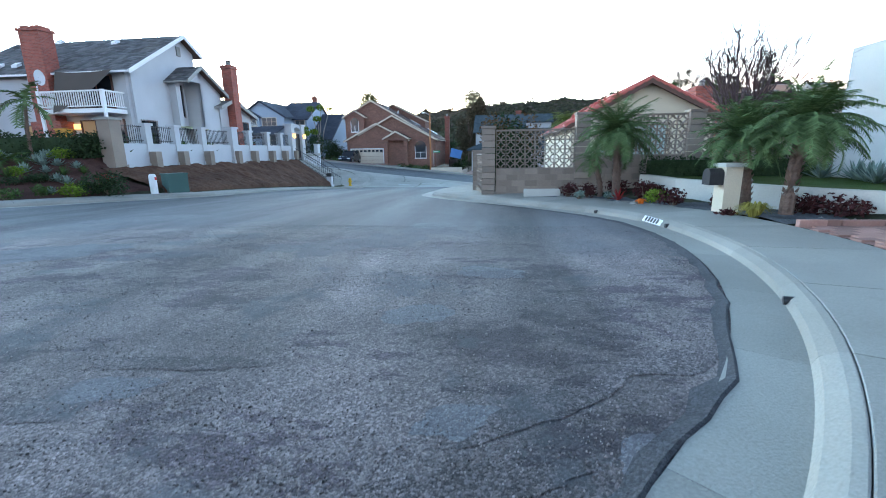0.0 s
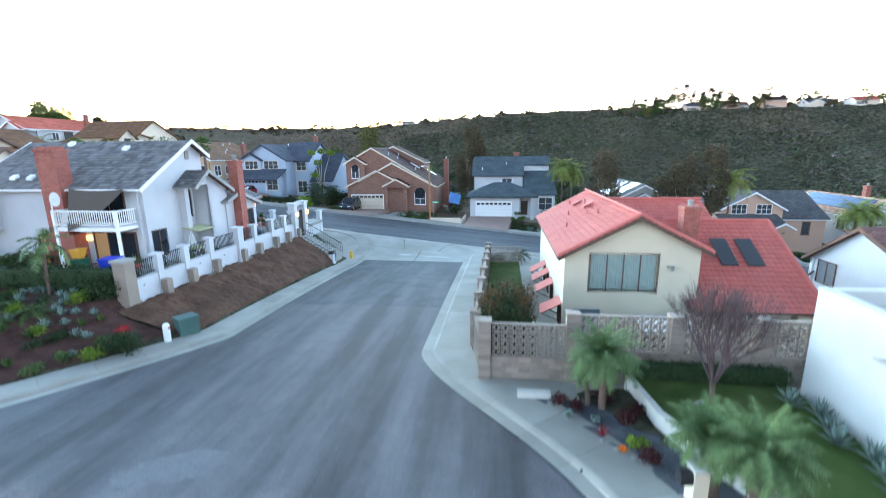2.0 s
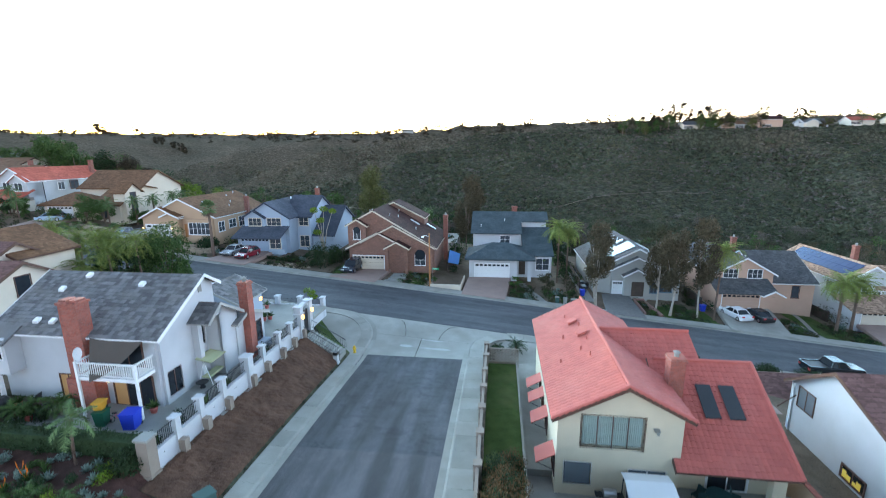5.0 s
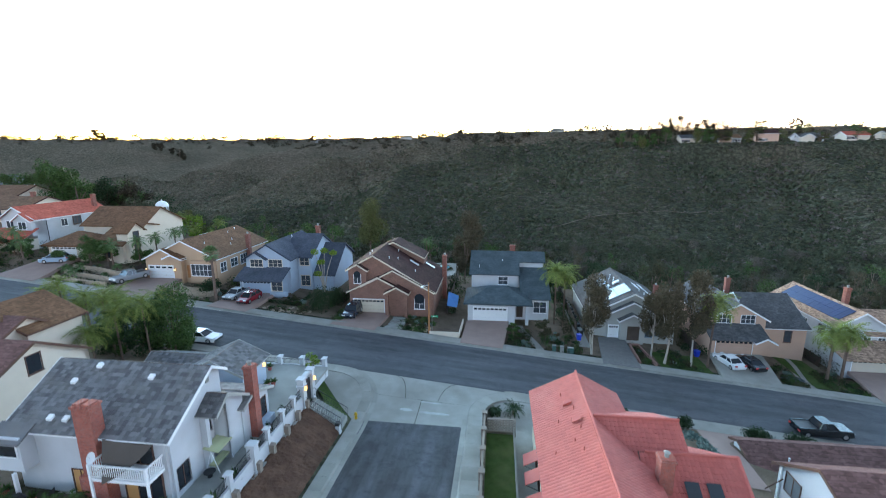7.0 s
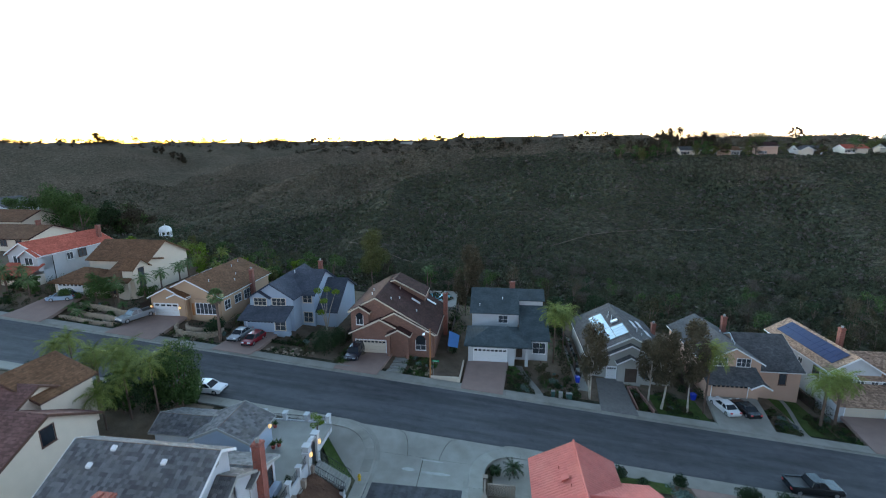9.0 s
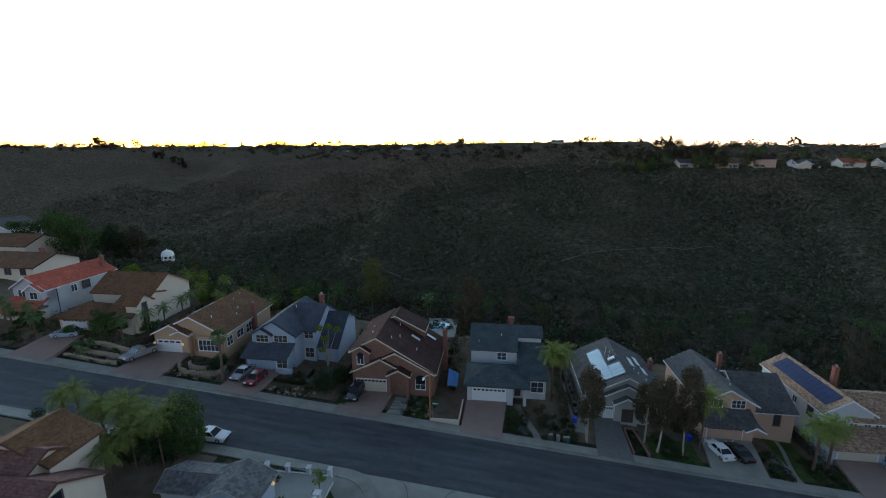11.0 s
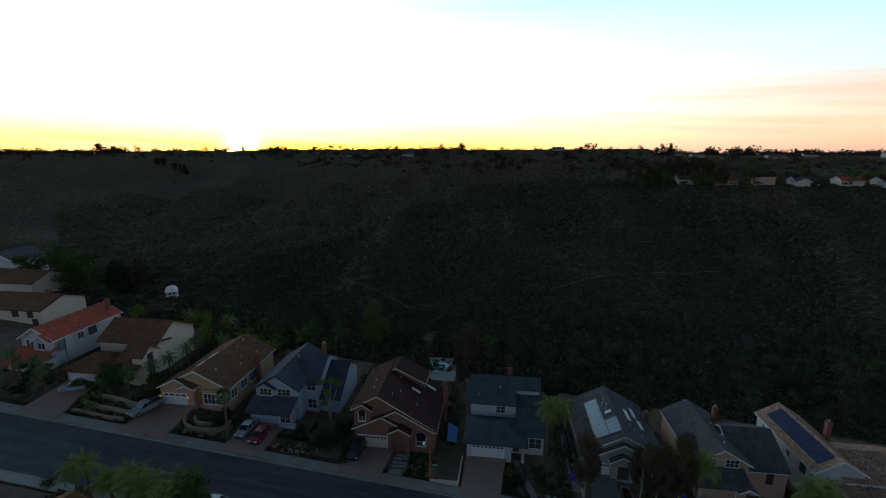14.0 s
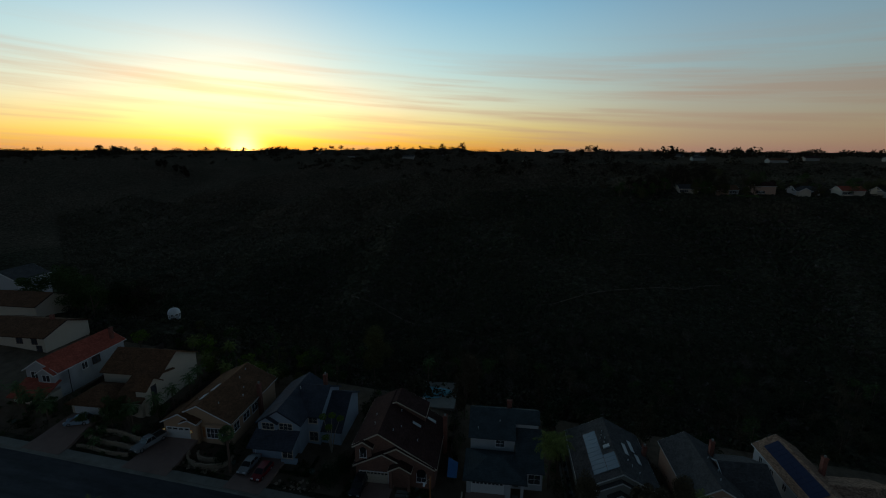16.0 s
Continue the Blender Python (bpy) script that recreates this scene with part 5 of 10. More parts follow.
# peach house
H = House(32, 67, -5.3, "peach stucco house with grey shingle roof and wide garage")
PL = [(32.7, -0.7), (36.9, 1.65), (41.0, -0.7)]
H.block("v", 69.6, 84.0, PL, -6.2, "stucco_peach", "roof_slate")
H.block("u", 40.0, 47.6, [(70.6, -2.2), (77.0, 1.2), (83.4, -2.2)], -8.6, "stucco_peach", "roof_slate")
H.box("wall", 32.4, 39.6, 66.9, 69.6, -6.2, -2.9, "stucco_peach")
H.shed([(31.8, 66.1, -3.0), (40.2, 66.1, -3.0), (40.2, 69.6, -1.6), (31.8, 69.6, -1.6)], "roof_slate")
H.block("v", 65.9, 68.0, [(37.9, -3.0), (39.2, -2.3), (40.5, -3.0)], -3.1, "stucco_peach", "roof_slate", over=0.2)
H.garage((32.9, 66.9), (38.0, 66.9), -5.3, -3.2, "garage_peach", 8)
H.window((34.0, 69.6), (36.0, 69.6), -1.4, -0.1, 3, 2)
H.window((37.4, 69.6), (39.4, 69.6), -1.4, -0.1, 3, 2)
H.window((44.5, 70.6), (45.5, 70.6), -4.6, -2.8, 1, 1, "brown_paint")
H.vents("v", [(36.9, 1.65), (41.0, -0.7)], [(72, 38), (75, 39), (78, 38.6)])
H.chimney(39.84, 40.56, 80.04, 80.76, -5.0, 2.9)

# cream house with a large solar array
H = House(51, 66, -7.0, "cream house with brown shake roof and blue solar panels")
S10 = [(51.6, -2.1), (55.5, 0.35)]
H.block("v", 71.0, 87.4, [(51.9, -1.9), (55.5, 0.35), (59.1, -1.9)], -8.2, "stucco_white", "roof_shake")
H.block("u", 56.0, 68.0, [(70.6, -2.9), (75.5, -0.6), (81.0, -3.2)], -8.4, "stucco_white", "roof_shake")
H.box("wall", 50.4, 57.8, 66.4, 71.0, -8.2, -5.0, "stucco_white")
H.shed([(49.8, 65.6, -5.1), (62.4, 65.6, -5.1), (62.4, 70.6, -3.9), (49.8, 70.6, -3.9)], "roof_shake")
H.garage((51.4, 66.4), (56.8, 66.4), -7.0, -5.2, "garage_cream", 8)
for u in (54.0, 55.6, 57.6, 59.2):
    H.window((u, 70.6), (u + 1.0, 70.6), -3.75, -2.9, 2, 2)
for v in (85.5, 82.0, 78.2):
    H.window((51.9, v), (51.9, v - 1.0), -4.2, -3.0, 2, 1)
H.window((51.9, 74.5), (51.9, 73.2), -4.2, -2.8, 2, 2, "brown_paint")
H.on_slope("solar_panel", "v", 72.0, 86.0, 52.6, 55.0, S10, "solar", 0.24, 0.06, 12, 2, "blue glass solar panel")
H.chimney(58.54, 59.26, 79.26, 80.04, -7.0, 1.9)
H = House(72, 68, -9.5, "cream stucco house with brown shingle roof")
H.block("u", 70.0, 84.0, [(69.0, -4.0), (75.0, -1.4), (81.0, -4.0)], -11.0, "stucco_beige", "roof_brown")


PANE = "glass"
# ---- white house with the grey tile roof, on the left ----
H = House(-22, 24, 1.25, "white stucco two-storey house with grey tile roof and balcony", "near houses")
H.block("u", -33.2, -21.5, [(24.2, 6.25), (28.8, 8.95), (30.1, 8.15)], 0.6, "stucco_white", "tile_slate", over=0.4, rake=0.45, tiles="flat", ends=(True, False))
s = Shape()
s.wall((-21.5, 24.4), (-21.5, 30.1), 0.6, 6.2, 0.25, [(0.3, 1.5, 1.75, 3.4), (3.55, 4.2, 3.9, 5.9)])
s.slab([(-21.5, 24.2, 6.2), (-21.5, 30.1, 6.2), (-21.5, 30.1, 8.12), (-21.5, 28.8, 8.92)], (-0.25, 0, 0))
H.part("wall", s, "stucco_white")
H.window((-21.56, 24.7), (-21.56, 25.9), 1.75, 3.4, 2, 1, "brown_paint", sill=False)
H.window((-21.56, 27.95), (-21.56, 28.6), 3.9, 5.9, 1, 1, "brown_paint", sill=False)
H.part("vent", Shape().box(-21.5, 28.5, 7.75, -21.44, 28.85, 8.35), "concrete_old", "louvred gable vent")
# entry wing with its own small gable
H.block("u", -23.2, -20.1, [(27.3, 6.1), (28.5, 6.95), (30.9, 5.55)], 5.0, None, "tile_slate", over=0.3, rake=0.25, tiles="flat", trim="siding_gray")
H.part("wall", Shape().slab([(-20.3, 28.8, 0.6), (-20.3, 30.9, 0.6), (-20.3, 30.9, 5.55), (-20.3, 28.8, 6.75)], (-0.2, 0, 0)), "stucco_white")
H.box("wall", -21.5, -20.3, 28.8, 29.0, 0.6, 6.7, "stucco_white")
H.box("wall", -23.2, -20.3, 30.7, 30.9, 0.6, 5.5, "stucco_white")
H.box("pillar", -21.5, -21.0, 27.35, 27.75, 0.6, 6.1, "stucco_white")
H.part("wall", Shape().slab([(-20.3, 27.3, 6.05), (-20.3, 28.5, 6.85), (-20.3, 28.9, 6.65), (-20.3, 28.9, 6.05)], (-0.15, 0, 0)), "stucco_white")
H.chimney(-20.35, -19.6, 31.45, 32.2, 0.6, 7.65, "brick")
H.block("u", -28.0, -20.2, [(30.5, 4.7), (31.8, 5.2), (34.4, 4.2)], 0.6, "stucco_white", "tile_slate", over=0.4, rake=0.4, tiles="flat", trim="siding_gray")
H.window((-20.2, 32.4), (-20.2, 33.9), 2.0, 3.7, 2, 1, "brown_paint")
H.box("bay_sill", -20.2, -19.5, 32.2, 34.1, 1.3, 1.95, "siding_blue", "blue-grey bay below the window")
H.block("v", 36.4, 40.5, [(-29.6, 4.1), (-26.7, 5.4), (-23.8, 4.1)], 0.6, "siding_blue", "tile_slate", over=0.4, rake=0.4, tiles="flat", trim="siding_gray")
H.part("lantern", Shape().box(-23.8, 40.0, 3.1, -23.6, 40.2, 3.4), "lamp", "lit wall lantern")
H.block("u", -35.0, -29.6, [(37.6, 3.6), (39.1, 4.5), (42.0, 3.2)], 0.6, "stucco_white", "tile_slate", over=0.4, tiles="flat", trim="siding_gray")
c = H.part("chimney", Shape().box(-27.35, 23.5, 0.6, -26.05, 24.4, 8.35), "brick", "tall red brick chimney")
H.part("base", Shape().box(-27.6, 23.35, 0.6, -25.6, 24.4, 3.4), "brick", "", c)
H.part("cap", Shape().box(-27.42, 23.43, 8.35, -25.98, 24.47, 8.5), "brick", "", c)
for u in (-27.3, -26.6):
    H.part("flue", Shape().box(u, 23.6, 8.5, u + 0.5, 24.3, 8.65), "brick", "", c)
bay = H.box("bay", -33.7, -31.5, 23.2, 24.2, 3.5, 6.0, "stucco_white", "overhanging upper bay")
H.shed([(-33.9, 22.95, 5.6), (-31.3, 22.95, 5.6), (-31.3, 24.3, 6.35), (-33.9, 24.3, 6.35)], "tile_slate")
H.window((-33.5, 23.2), (-31.8, 23.2), 4.6, 5.55, 1, 1, "white_paint", sill=False)
H.part("post", Shape().box(-32.2, 22.9, 1.25, -32.0, 23.1, 3.5), "white_paint")
for u_, v_ in ((-29.7, 28.2), (-30.8, 27.0), (-30.4, 24.6), (-29.2, 24.6), (-25.0, 27.6)):
    z_ = 6.4 + (v_ - 24.2) * 0.587
    H.part("vent", Shape().slab([(u_ - 0.2, v_ - 0.16, z_), (u_ + 0.2, v_ - 0.16, z_), (u_ + 0.2, v_ + 0.16, z_ + 0.18), (u_ - 0.2, v_ + 0.16, z_ + 0.18)], (0, 0, 0.16)), "white_paint", "small white roof vent")
H.window((-29.0, 24.2), (-27.75, 24.2), 1.4, 3.2, 2, 1, "brown_paint", "lamp_amber", sill=False)
# front of the upper floor behind the balcony
H.window((-25.6, 24.16), (-22.6, 24.16), 4.15, 5.9, 3, 1, "brown_paint", sill=False)
pd = H.window((-25.0, 24.16), (-22.2, 24.16), 1.3, 3.4, 3, 1, "brown_paint", sill=False)
lit = [o for o in pd.children if o.name.startswith("pane")][0]
lit.data.materials.clear()
lit.data.materials.append(M["lamp_amber"])
H.part("lantern", Shape().box(-25.4, 23.95, 2.95, -25.15, 24.15, 3.25), "lamp", "lit patio lantern")
# balcony
balc = H.part("balcony", Shape().box(-26.0, 22.7, 3.75, -21.9, 24.2, 3.98), "white_paint", "white timber balcony on posts")
for p, q in (((-26.0, 22.74), (-21.94, 22.74)), ((-21.94, 22.74), (-21.94, 24.2)), ((-26.0, 24.2), (-26.0, 22.74))):
    ln = math.hypot(q[0] - p[0], q[1] - p[1])
    d = ((q[0] - p[0]) / ln, (q[1] - p[1]) / ln)
    H.part("handrail", Shape().obox(p, d, 0, ln, -0.06, 0.06, 4.88, 4.96), "white_paint", "", balc)
    H.part("bottom_rail", Shape().obox(p, d, 0, ln, -0.03, 0.03, 4.08, 4.14), "white_paint", "", balc)
    n = int(ln / 0.145)
    for i in range(1, n):
        H.part("baluster", Shape().obox(p, d, ln * i / n - 0.02, ln * i / n + 0.02, -0.02, 0.02, 4.14, 4.88), "white_paint", "", balc)
for u, v in ((-26.0, 22.74), (-21.94, 22.74)):
    H.part("post", Shape().box(u - 0.07, v - 0.07, 0.9, u + 0.07, v + 0.07, 4.98), "white_paint", "", balc)
# satellite dish on its pole
dish = H.part("dish_pole", Shape().tube([(-25.7, 22.5, 1.2), (-25.7, 22.5, 5.6)], 0.035, 6), "white_paint")
sd = Shape()
R = 0.42
for k, r in enumerate((0.02, 0.2, 0.34, R)):
    sd.v += [(-25.5 + 0.5 * r * r, 22.5 + r * math.cos(a * math.tau / 16) * 0.75, 5.65 + r * math.sin(a * math.tau / 16)) for a in range(16)]
sd.f = [(k * 16 + a, k * 16 + (a + 1) % 16, k * 16 + 16 + (a + 1) % 16, k * 16 + 16 + a) for k in range(3) for a in range(16)]
H.part("dish", sd, "white_paint", "white satellite dish", dish)
# shade sail
sail = Shape()
A, Bc, Cc = Vector((-25.7, 23.7, 6.15)), Vector((-21.9, 23.6, 6.15)), Vector((-25.0, 22.5, 3.75))
N = 10
idx = {}
for i in range(N + 1):
    for j in range(N + 1 - i):
        p = A + (Bc - A) * (i / N) + (Cc - A) * (j / N)
        k = 1 - i / N - j / N
        p += Vector((0.12, -0.1, -0.35)) * (3 * (i / N) * (j / N) + 1.2 * k * (i / N))
        idx[i, j] = len(sail.v)
        sail.v.append(tuple(p))
for i in range(N):
    for j in range(N - i):
        sail.f.append((idx[i, j], idx[i + 1, j], idx[i, j + 1]))
        if i + j < N - 1:
            sail.f.append((idx[i + 1, j], idx[i + 1, j + 1], idx[i, j + 1]))
M["sail"] = mat("sail", (0.085, 0.07, 0.06), 0.9, 0.1, 1.0, 0.1, 60)
sl = part("shade_sail", sail, "sail", None, "", flat=False)
sl.matrix_basis = BLOCK
tagged(sl, "brown fabric shade sail stretched over the balcony", "shade sail")

# ---- garden wall with pillars and iron railings along the dirt bank ----
gw = thing("garden_wall", -18.2, 19, 0.6, 0, "white plastered garden wall with pillars and iron railings", "wall")


def gpart(name, s, m, label="", parent=None):
    return part(name, s.moved(18.2, -19, -0.6), m, parent or gw, label)


PV = [18.9, 21.0, 23.05, 25.3, 28.3, 30.4, 32.9, 35.0, 36.9]
for i, v in enumerate(PV):
    big = i in (0, 4, 8)
    w, top = (0.32, 3.0) if big else (0.2, 2.85)
    p = gpart("pillar", Shape().box(-18.2 - w, v - w, 0.3, -18.2 + w, v + w, top), "block" if i == 0 else "stucco_white", "grey cement-block pillar" if i == 0 else "")
    gpart("plinth", Shape().box(-18.2 - w - 0.05, v - w - 0.05, 0.5, -18.2 + w + 0.05, v + w + 0.05, 0.95), "block" if i == 0 else "stucco_white", "", p)
    gpart("coping", Shape().box(-18.2 - w - 0.07, v - w - 0.07, top, -18.2 + w + 0.07, v + w + 0.07, top + 0.12), "concrete_old" if i == 0 else "stucco_white", "", p)
    if i < len(PV) - 1:
        a, b = v + w, PV[i + 1] - (0.32 if i + 1 in (4, 8) else 0.2)
        gpart("wall", Shape().box(-18.34, a, 0.3, -18.06, b, 1.95), "stucco_white")
        r = gpart("railing", Shape().box(-18.22, a, 2.08, -18.18, b, 2.11), "metal_black", "black iron railing")
        gpart("top_rail", Shape().box(-18.22, a, 2.78, -18.18, b, 2.81), "metal_black", "", r)
        n = int((b - a) / 0.13)
        for k in range(1, n):
            x = a + (b - a) * k / n
            gpart("bar", Shape().box(-18.21, x - 0.009, 2.0, -18.19, x + 0.009, 2.86), "metal_black", "", r)
        gpart("buttress", Shape().box(-18.0, PV[i + 1] - 0.2, 0.3, -17.6, PV[i + 1] + 0.2, 1.55), "block", "grey cement-block stub")
gpart("footing", Shape().box(-18.4, 18.6, 0.0, -17.75, 37.2, 0.75), "concrete_old", "grey concrete footing")

# gate with lanterns and the steps down to the footway
gate = thing("gateway", -18.2, 37.9, 0.9, 0, "white gateway with dark gate and lit lanterns", "gate")
for v in (36.9, 38.9):
    pl = part("pillar", Shape().box(-0.3, v - 37.9 - 0.3, -0.5, 0.3, v - 37.9 + 0.3, 2.75), "stucco_white", gate)
    part("cap", Shape().box(-0.38, v - 37.9 - 0.38, 2.75, 0.38, v - 37.9 + 0.38, 2.9), "stucco_white", pl)
    part("lantern", Shape().box(0.32, v - 37.9 - 0.1, 1.7, 0.5, v - 37.9 + 0.1, 2.05), "lamp", pl, "lit lantern")
part("gate_leaf", Shape().box(-0.06, -0.7, 0, 0.06, 0.7, 2.1), "metal_black", gate, "dark closed gate")
arch = Shape()
for k in range(8):
    a0, a1 = math.pi * k / 8, math.pi * (k + 1) / 8
    arch.slab([(-0.2, -math.cos(a0) * 0.75, 2.2 + math.sin(a0) * 0.45), (-0.2, -math.cos(a1) * 0.75, 2.2 + math.sin(a1) * 0.45), (-0.2, -math.cos(a1) * 1.0, 2.3 + math.sin(a1) * 0.6), (-0.2, -math.cos(a0) * 1.0, 2.3 + math.sin(a0) * 0.6)], (0.4, 0, 0))
part("arch", arch, "stucco_white", gate)
stair = thing("stairs", -16.3, 37.9, -1.0, 0, "concrete garden steps with black iron handrails", "stairs")
for k in range(11):
    part("step", Shape().box(-1.6 + k * 0.3, -0.85, -0.6, -1.3 + k * 0.3, 0.85, 1.72 - k * 0.175), "concrete_old", stair)
for v in (-0.9, 0.9):
    rl = part("handrail", Shape().tube([(-1.6, v, 2.75), (1.75, v, 0.8)], 0.025, 6), "metal_black", stair)
    part("lower_rail", Shape().tube([(-1.6, v, 2.05), (1.75, v, 0.1)], 0.018, 6), "metal_black", rl)
    for k in range(20):
        t = k / 19
        part("bar", Shape().tube([(lerp(-1.6, 1.75, t), v, lerp(1.9, -0.1, t)), (lerp(-1.6, 1.75, t), v, lerp(2.75, 0.8, t))], 0.011, 4), "metal_black", rl)
fw = thing("garden_wall", -19.0, 39.0, 0.9, 0, "low white wall with iron railing beside the main street", "wall")
for i in range(5):
    u = -i * 2.6
    p = part("pillar", Shape().box(u - 0.2, 5.2 - 0.2, -1.0, u + 0.2, 5.4 + 0.2, 1.2), "stucco_white", fw)
    part("cap", Shape().box(u - 0.26, 4.94, 1.2, u + 0.26, 5.66, 1.3), "stucco_white", p)
    if i < 4:
        part("wall", Shape().box(u - 2.4, 5.2, -1.0, u - 0.2, 5.4, 0.35), "stucco_white", fw)
        r = part("railing", Shape().box(u - 2.4, 5.28, 0.95, u - 0.2, 5.32, 0.98), "metal_black", fw)
        for k in range(1, 16):
            part("bar", Shape().box(u - 2.4 + k * 0.14, 5.29, 0.35, u - 2.385 + k * 0.14, 5.31, 1.02), "metal_black", r)
part("wall", Shape().box(-0.15, -0.1, -1.0, 0.15, 5.2, 0.35), "stucco_white", fw)
# paved yard behind the gate
setting("yard_paving", Shape().box(-27.5, 31.0, 1.0, -18.5, 44.0, 1.27), "concrete_old", "pale concrete yard paving")
setting("yard_paving", Shape().box(-34.0, 20.8, 1.0, -18.5, 31.0, 1.29), "concrete_old", "pale concrete patio paving")

# ---- cream house with the red tile roof ----
H = House(7, 24.4, -2.9, "cream stucco house with red clay tile roof", "near houses")
H.block("v", 24.4, 38.8, [(3.6, 2.55), (7.3, 4.55), (10.6, 2.85)], -3.2, "stucco_cream", "tile_red", over=0.4, rake=0.5, trim="brown_paint", tiles="roll", ends=(False, True))
s = Shape()
s.wall((3.6, 24.4), (10.6, 24.4), -3.2, 2.55, 0.25, [(1.4, 4.85, 0.45, 2.5), (0.5, 2.05, -2.1, -0.65), (4.2, 6.3, -2.9, -0.9)])
s.slab([(3.6, 24.4, 2.55), (10.6, 24.4, 2.55), (10.6, 24.4, 2.85), (7.3, 24.4, 4.55)], (0, 0.25, 0))
H.part("wall", s, "stucco_cream")
w = H.window((5.0, 24.46), (8.45, 24.46), 0.45, 2.5, 4, 1, "brown_paint", sill=False, w=0.12)
cur = Shape()
for i in range(60):
    a, b = 5.05 + 3.35 * i / 60, 5.05 + 3.35 * (i + 1) / 60
    cur.slab([(a, 24.62, 0.5), (b, 24.58 if i % 2 else 24.66, 0.5), (b, 24.58 if i % 2 else 24.66, 2.48), (a, 24.62, 2.48)], (0, 0.03, 0))
H.part("blind", cur, "curtain", "pale green vertical blinds", w)
for o in list(w.children):
    if o.name.startswith("pane"):
        o.data.materials.clear()
        o.data.materials.append(M["clear"])
        o.visible_shadow = False
H.window((4.1, 24.46), (5.65, 24.46), -2.1, -0.65, 1, 1, "white_paint", "screen_grey", sill=False)
H.window((7.8, 24.46), (9.9, 24.46), -2.88, -0.9, 2, 1, "white_paint", "screen_grey", sill=False)
H.part("lamp_bracket", Shape().box(8.95, 24.1, 1.85, 9.25, 24.4, 1.95).tube([(9.1, 24.05, 1.95), (9.1, 24.05, 1.75)], 0.09, 8), "concrete_old", "small floodlight")
# low wing on the right with a covered patio
WING = [(25.8, 0.8), (30.1, 3.4), (36.0, -0.2)]
H.block("u", 10.6, 16.4, WING, -3.2, "stucco_cream", "tile_red", over=2.0, rake=0.4, trim="brown_paint", tiles="roll", ends=(False, True))
H.block("u", 7.5, 13.3, [(28.2, 2.3), (32.5, 4.5), (36.8, 2.3)], 1.0, "stucco_cream", "tile_red", over=0.3, rake=0.4, trim=None, tiles="roll", ends=(False, True))
H.window((11.0, 25.8), (12.5, 25.8), -1.9, -0.7, 2, 1, "white_paint", sill=False)
H.window((12.9, 25.8), (15.1, 25.8), -2.85, -0.75, 2, 1, "white_paint", sill=False, w=0.12)
H.box("pillar", 15.6, 16.3, 24.2, 24.7, -3.0, -0.25, "stucco_cream")
H.box("beam", 10.6, 16.4, 24.3, 24.5, -0.35, -0.1, "brown_paint")
H.on_slope("solar_collector", "u", 12.7, 13.6, 26.5, 28.4, WING[:2], "collector", 0.26, 0.08, label="dark glazed solar collector")
H.on_slope("solar_collector", "u", 14.1, 15.0, 26.5, 28.4, WING[:2], "collector", 0.26, 0.08, label="dark glazed solar collector")
c = H.chimney(10.85, 11.75, 27.7, 28.6, -3.0, 4.7, "brick")
for u, v in ((5.6, 36.5), (6.3, 34.0), (5.0, 33.0), (6.4, 31.4), (5.8, 30.2), (6.2, 29.0), (4.4, 29.6), (9.0, 33.4)):
    z = 2.55 + (u - 3.6) * 0.54 if u < 7.3 else 4.55 - (u - 7.3) * 0.51
    H.part("vent", Shape().tube([(u, v, z), (u, v, z + 0.45)], 0.05, 6), "tile_red")
for u, v in ((5.9, 35.0), (6.2, 32.4)):
    z = 2.55 + (u - 3.6) * 0.54
    H.part("vent", Shape().slab([(u - 0.3, v - 0.3, z + 0.1), (u + 0.3, v - 0.3, z + 0.45), (u + 0.3, v + 0.3, z + 0.45), (u - 0.3, v + 0.3, z + 0.1)], (0, 0, 0.14)), "tile_red")
# ridge and rake cap tiles, one by one
cap = Shape().tube([(0, 0, 0), (0.42, 0, 0.02)], [0.13, 0.11], 8)
cap_mesh = cap.mesh("ridge_tile")
cap_mesh.materials.append(M["tile_red"])


def caps(a, b):
    a, b = Vector(a), Vector(b)
    n = max(1, round((b - a).length / 0.38))
    d = (b - a).normalized()
    for i in range(n):
        o = new("ridge_tile", cap_mesh)
        o.parent = H.ob
        q = d.to_track_quat("X", "Z").to_matrix().to_4x4()
        o.matrix_local = Matrix.Translation(a + (b - a) * (i / n) - Vector(H.o)) @ q


caps((7.3, 23.9, 4.72), (7.3, 39.3, 4.72))
caps((3.2, 23.95, 2.5), (7.3, 23.95, 4.72))
caps((11.0, 23.95, 2.8), (7.3, 23.95, 4.72))
caps((7.5, 32.5, 4.66), (13.7, 32.5, 4.66))
caps((10.6, 30.1, 3.55), (16.8, 30.1, 3.55))
caps((16.8, 23.8, -0.25), (16.8, 30.1, 3.55))
# small red awnings on the street side
for v, z in ((25.4, -0.5), (29.4, -0.5), (32.0, -0.5), (34.2, -0.5)):
    aw = H.part("awning", Shape().slab([(2.45, v - 0.7, z - 0.65), (2.45, v + 0.7, z - 0.65), (3.6, v + 0.7, z), (3.6, v - 0.7, z)], (0, 0, 0.06)), "tile_red", "small red sloping awning")
    for s0 in (-0.65, 0.65):
        H.part("bracket", Shape().tube([(2.5, v + s0, z - 0.62), (3.6, v + s0, z - 1.1)], 0.025, 5), "metal_black", "", aw)
    H.window((3.6, v + 0.6), (3.6, v - 0.6), z - 1.5, z - 0.2, 2, 1, "brown_paint", sill=False)
setting("patio", Shape().box(1.6, 15.6, -3.3, 18.5, 25.7, -2.9), "concrete", "pale concrete patio behind the block wall")
setting("path", Shape().box(1.9, 25.7, -3.3, 3.6, 40.0, -2.4), "concrete", "concrete path beside the red-roofed house")
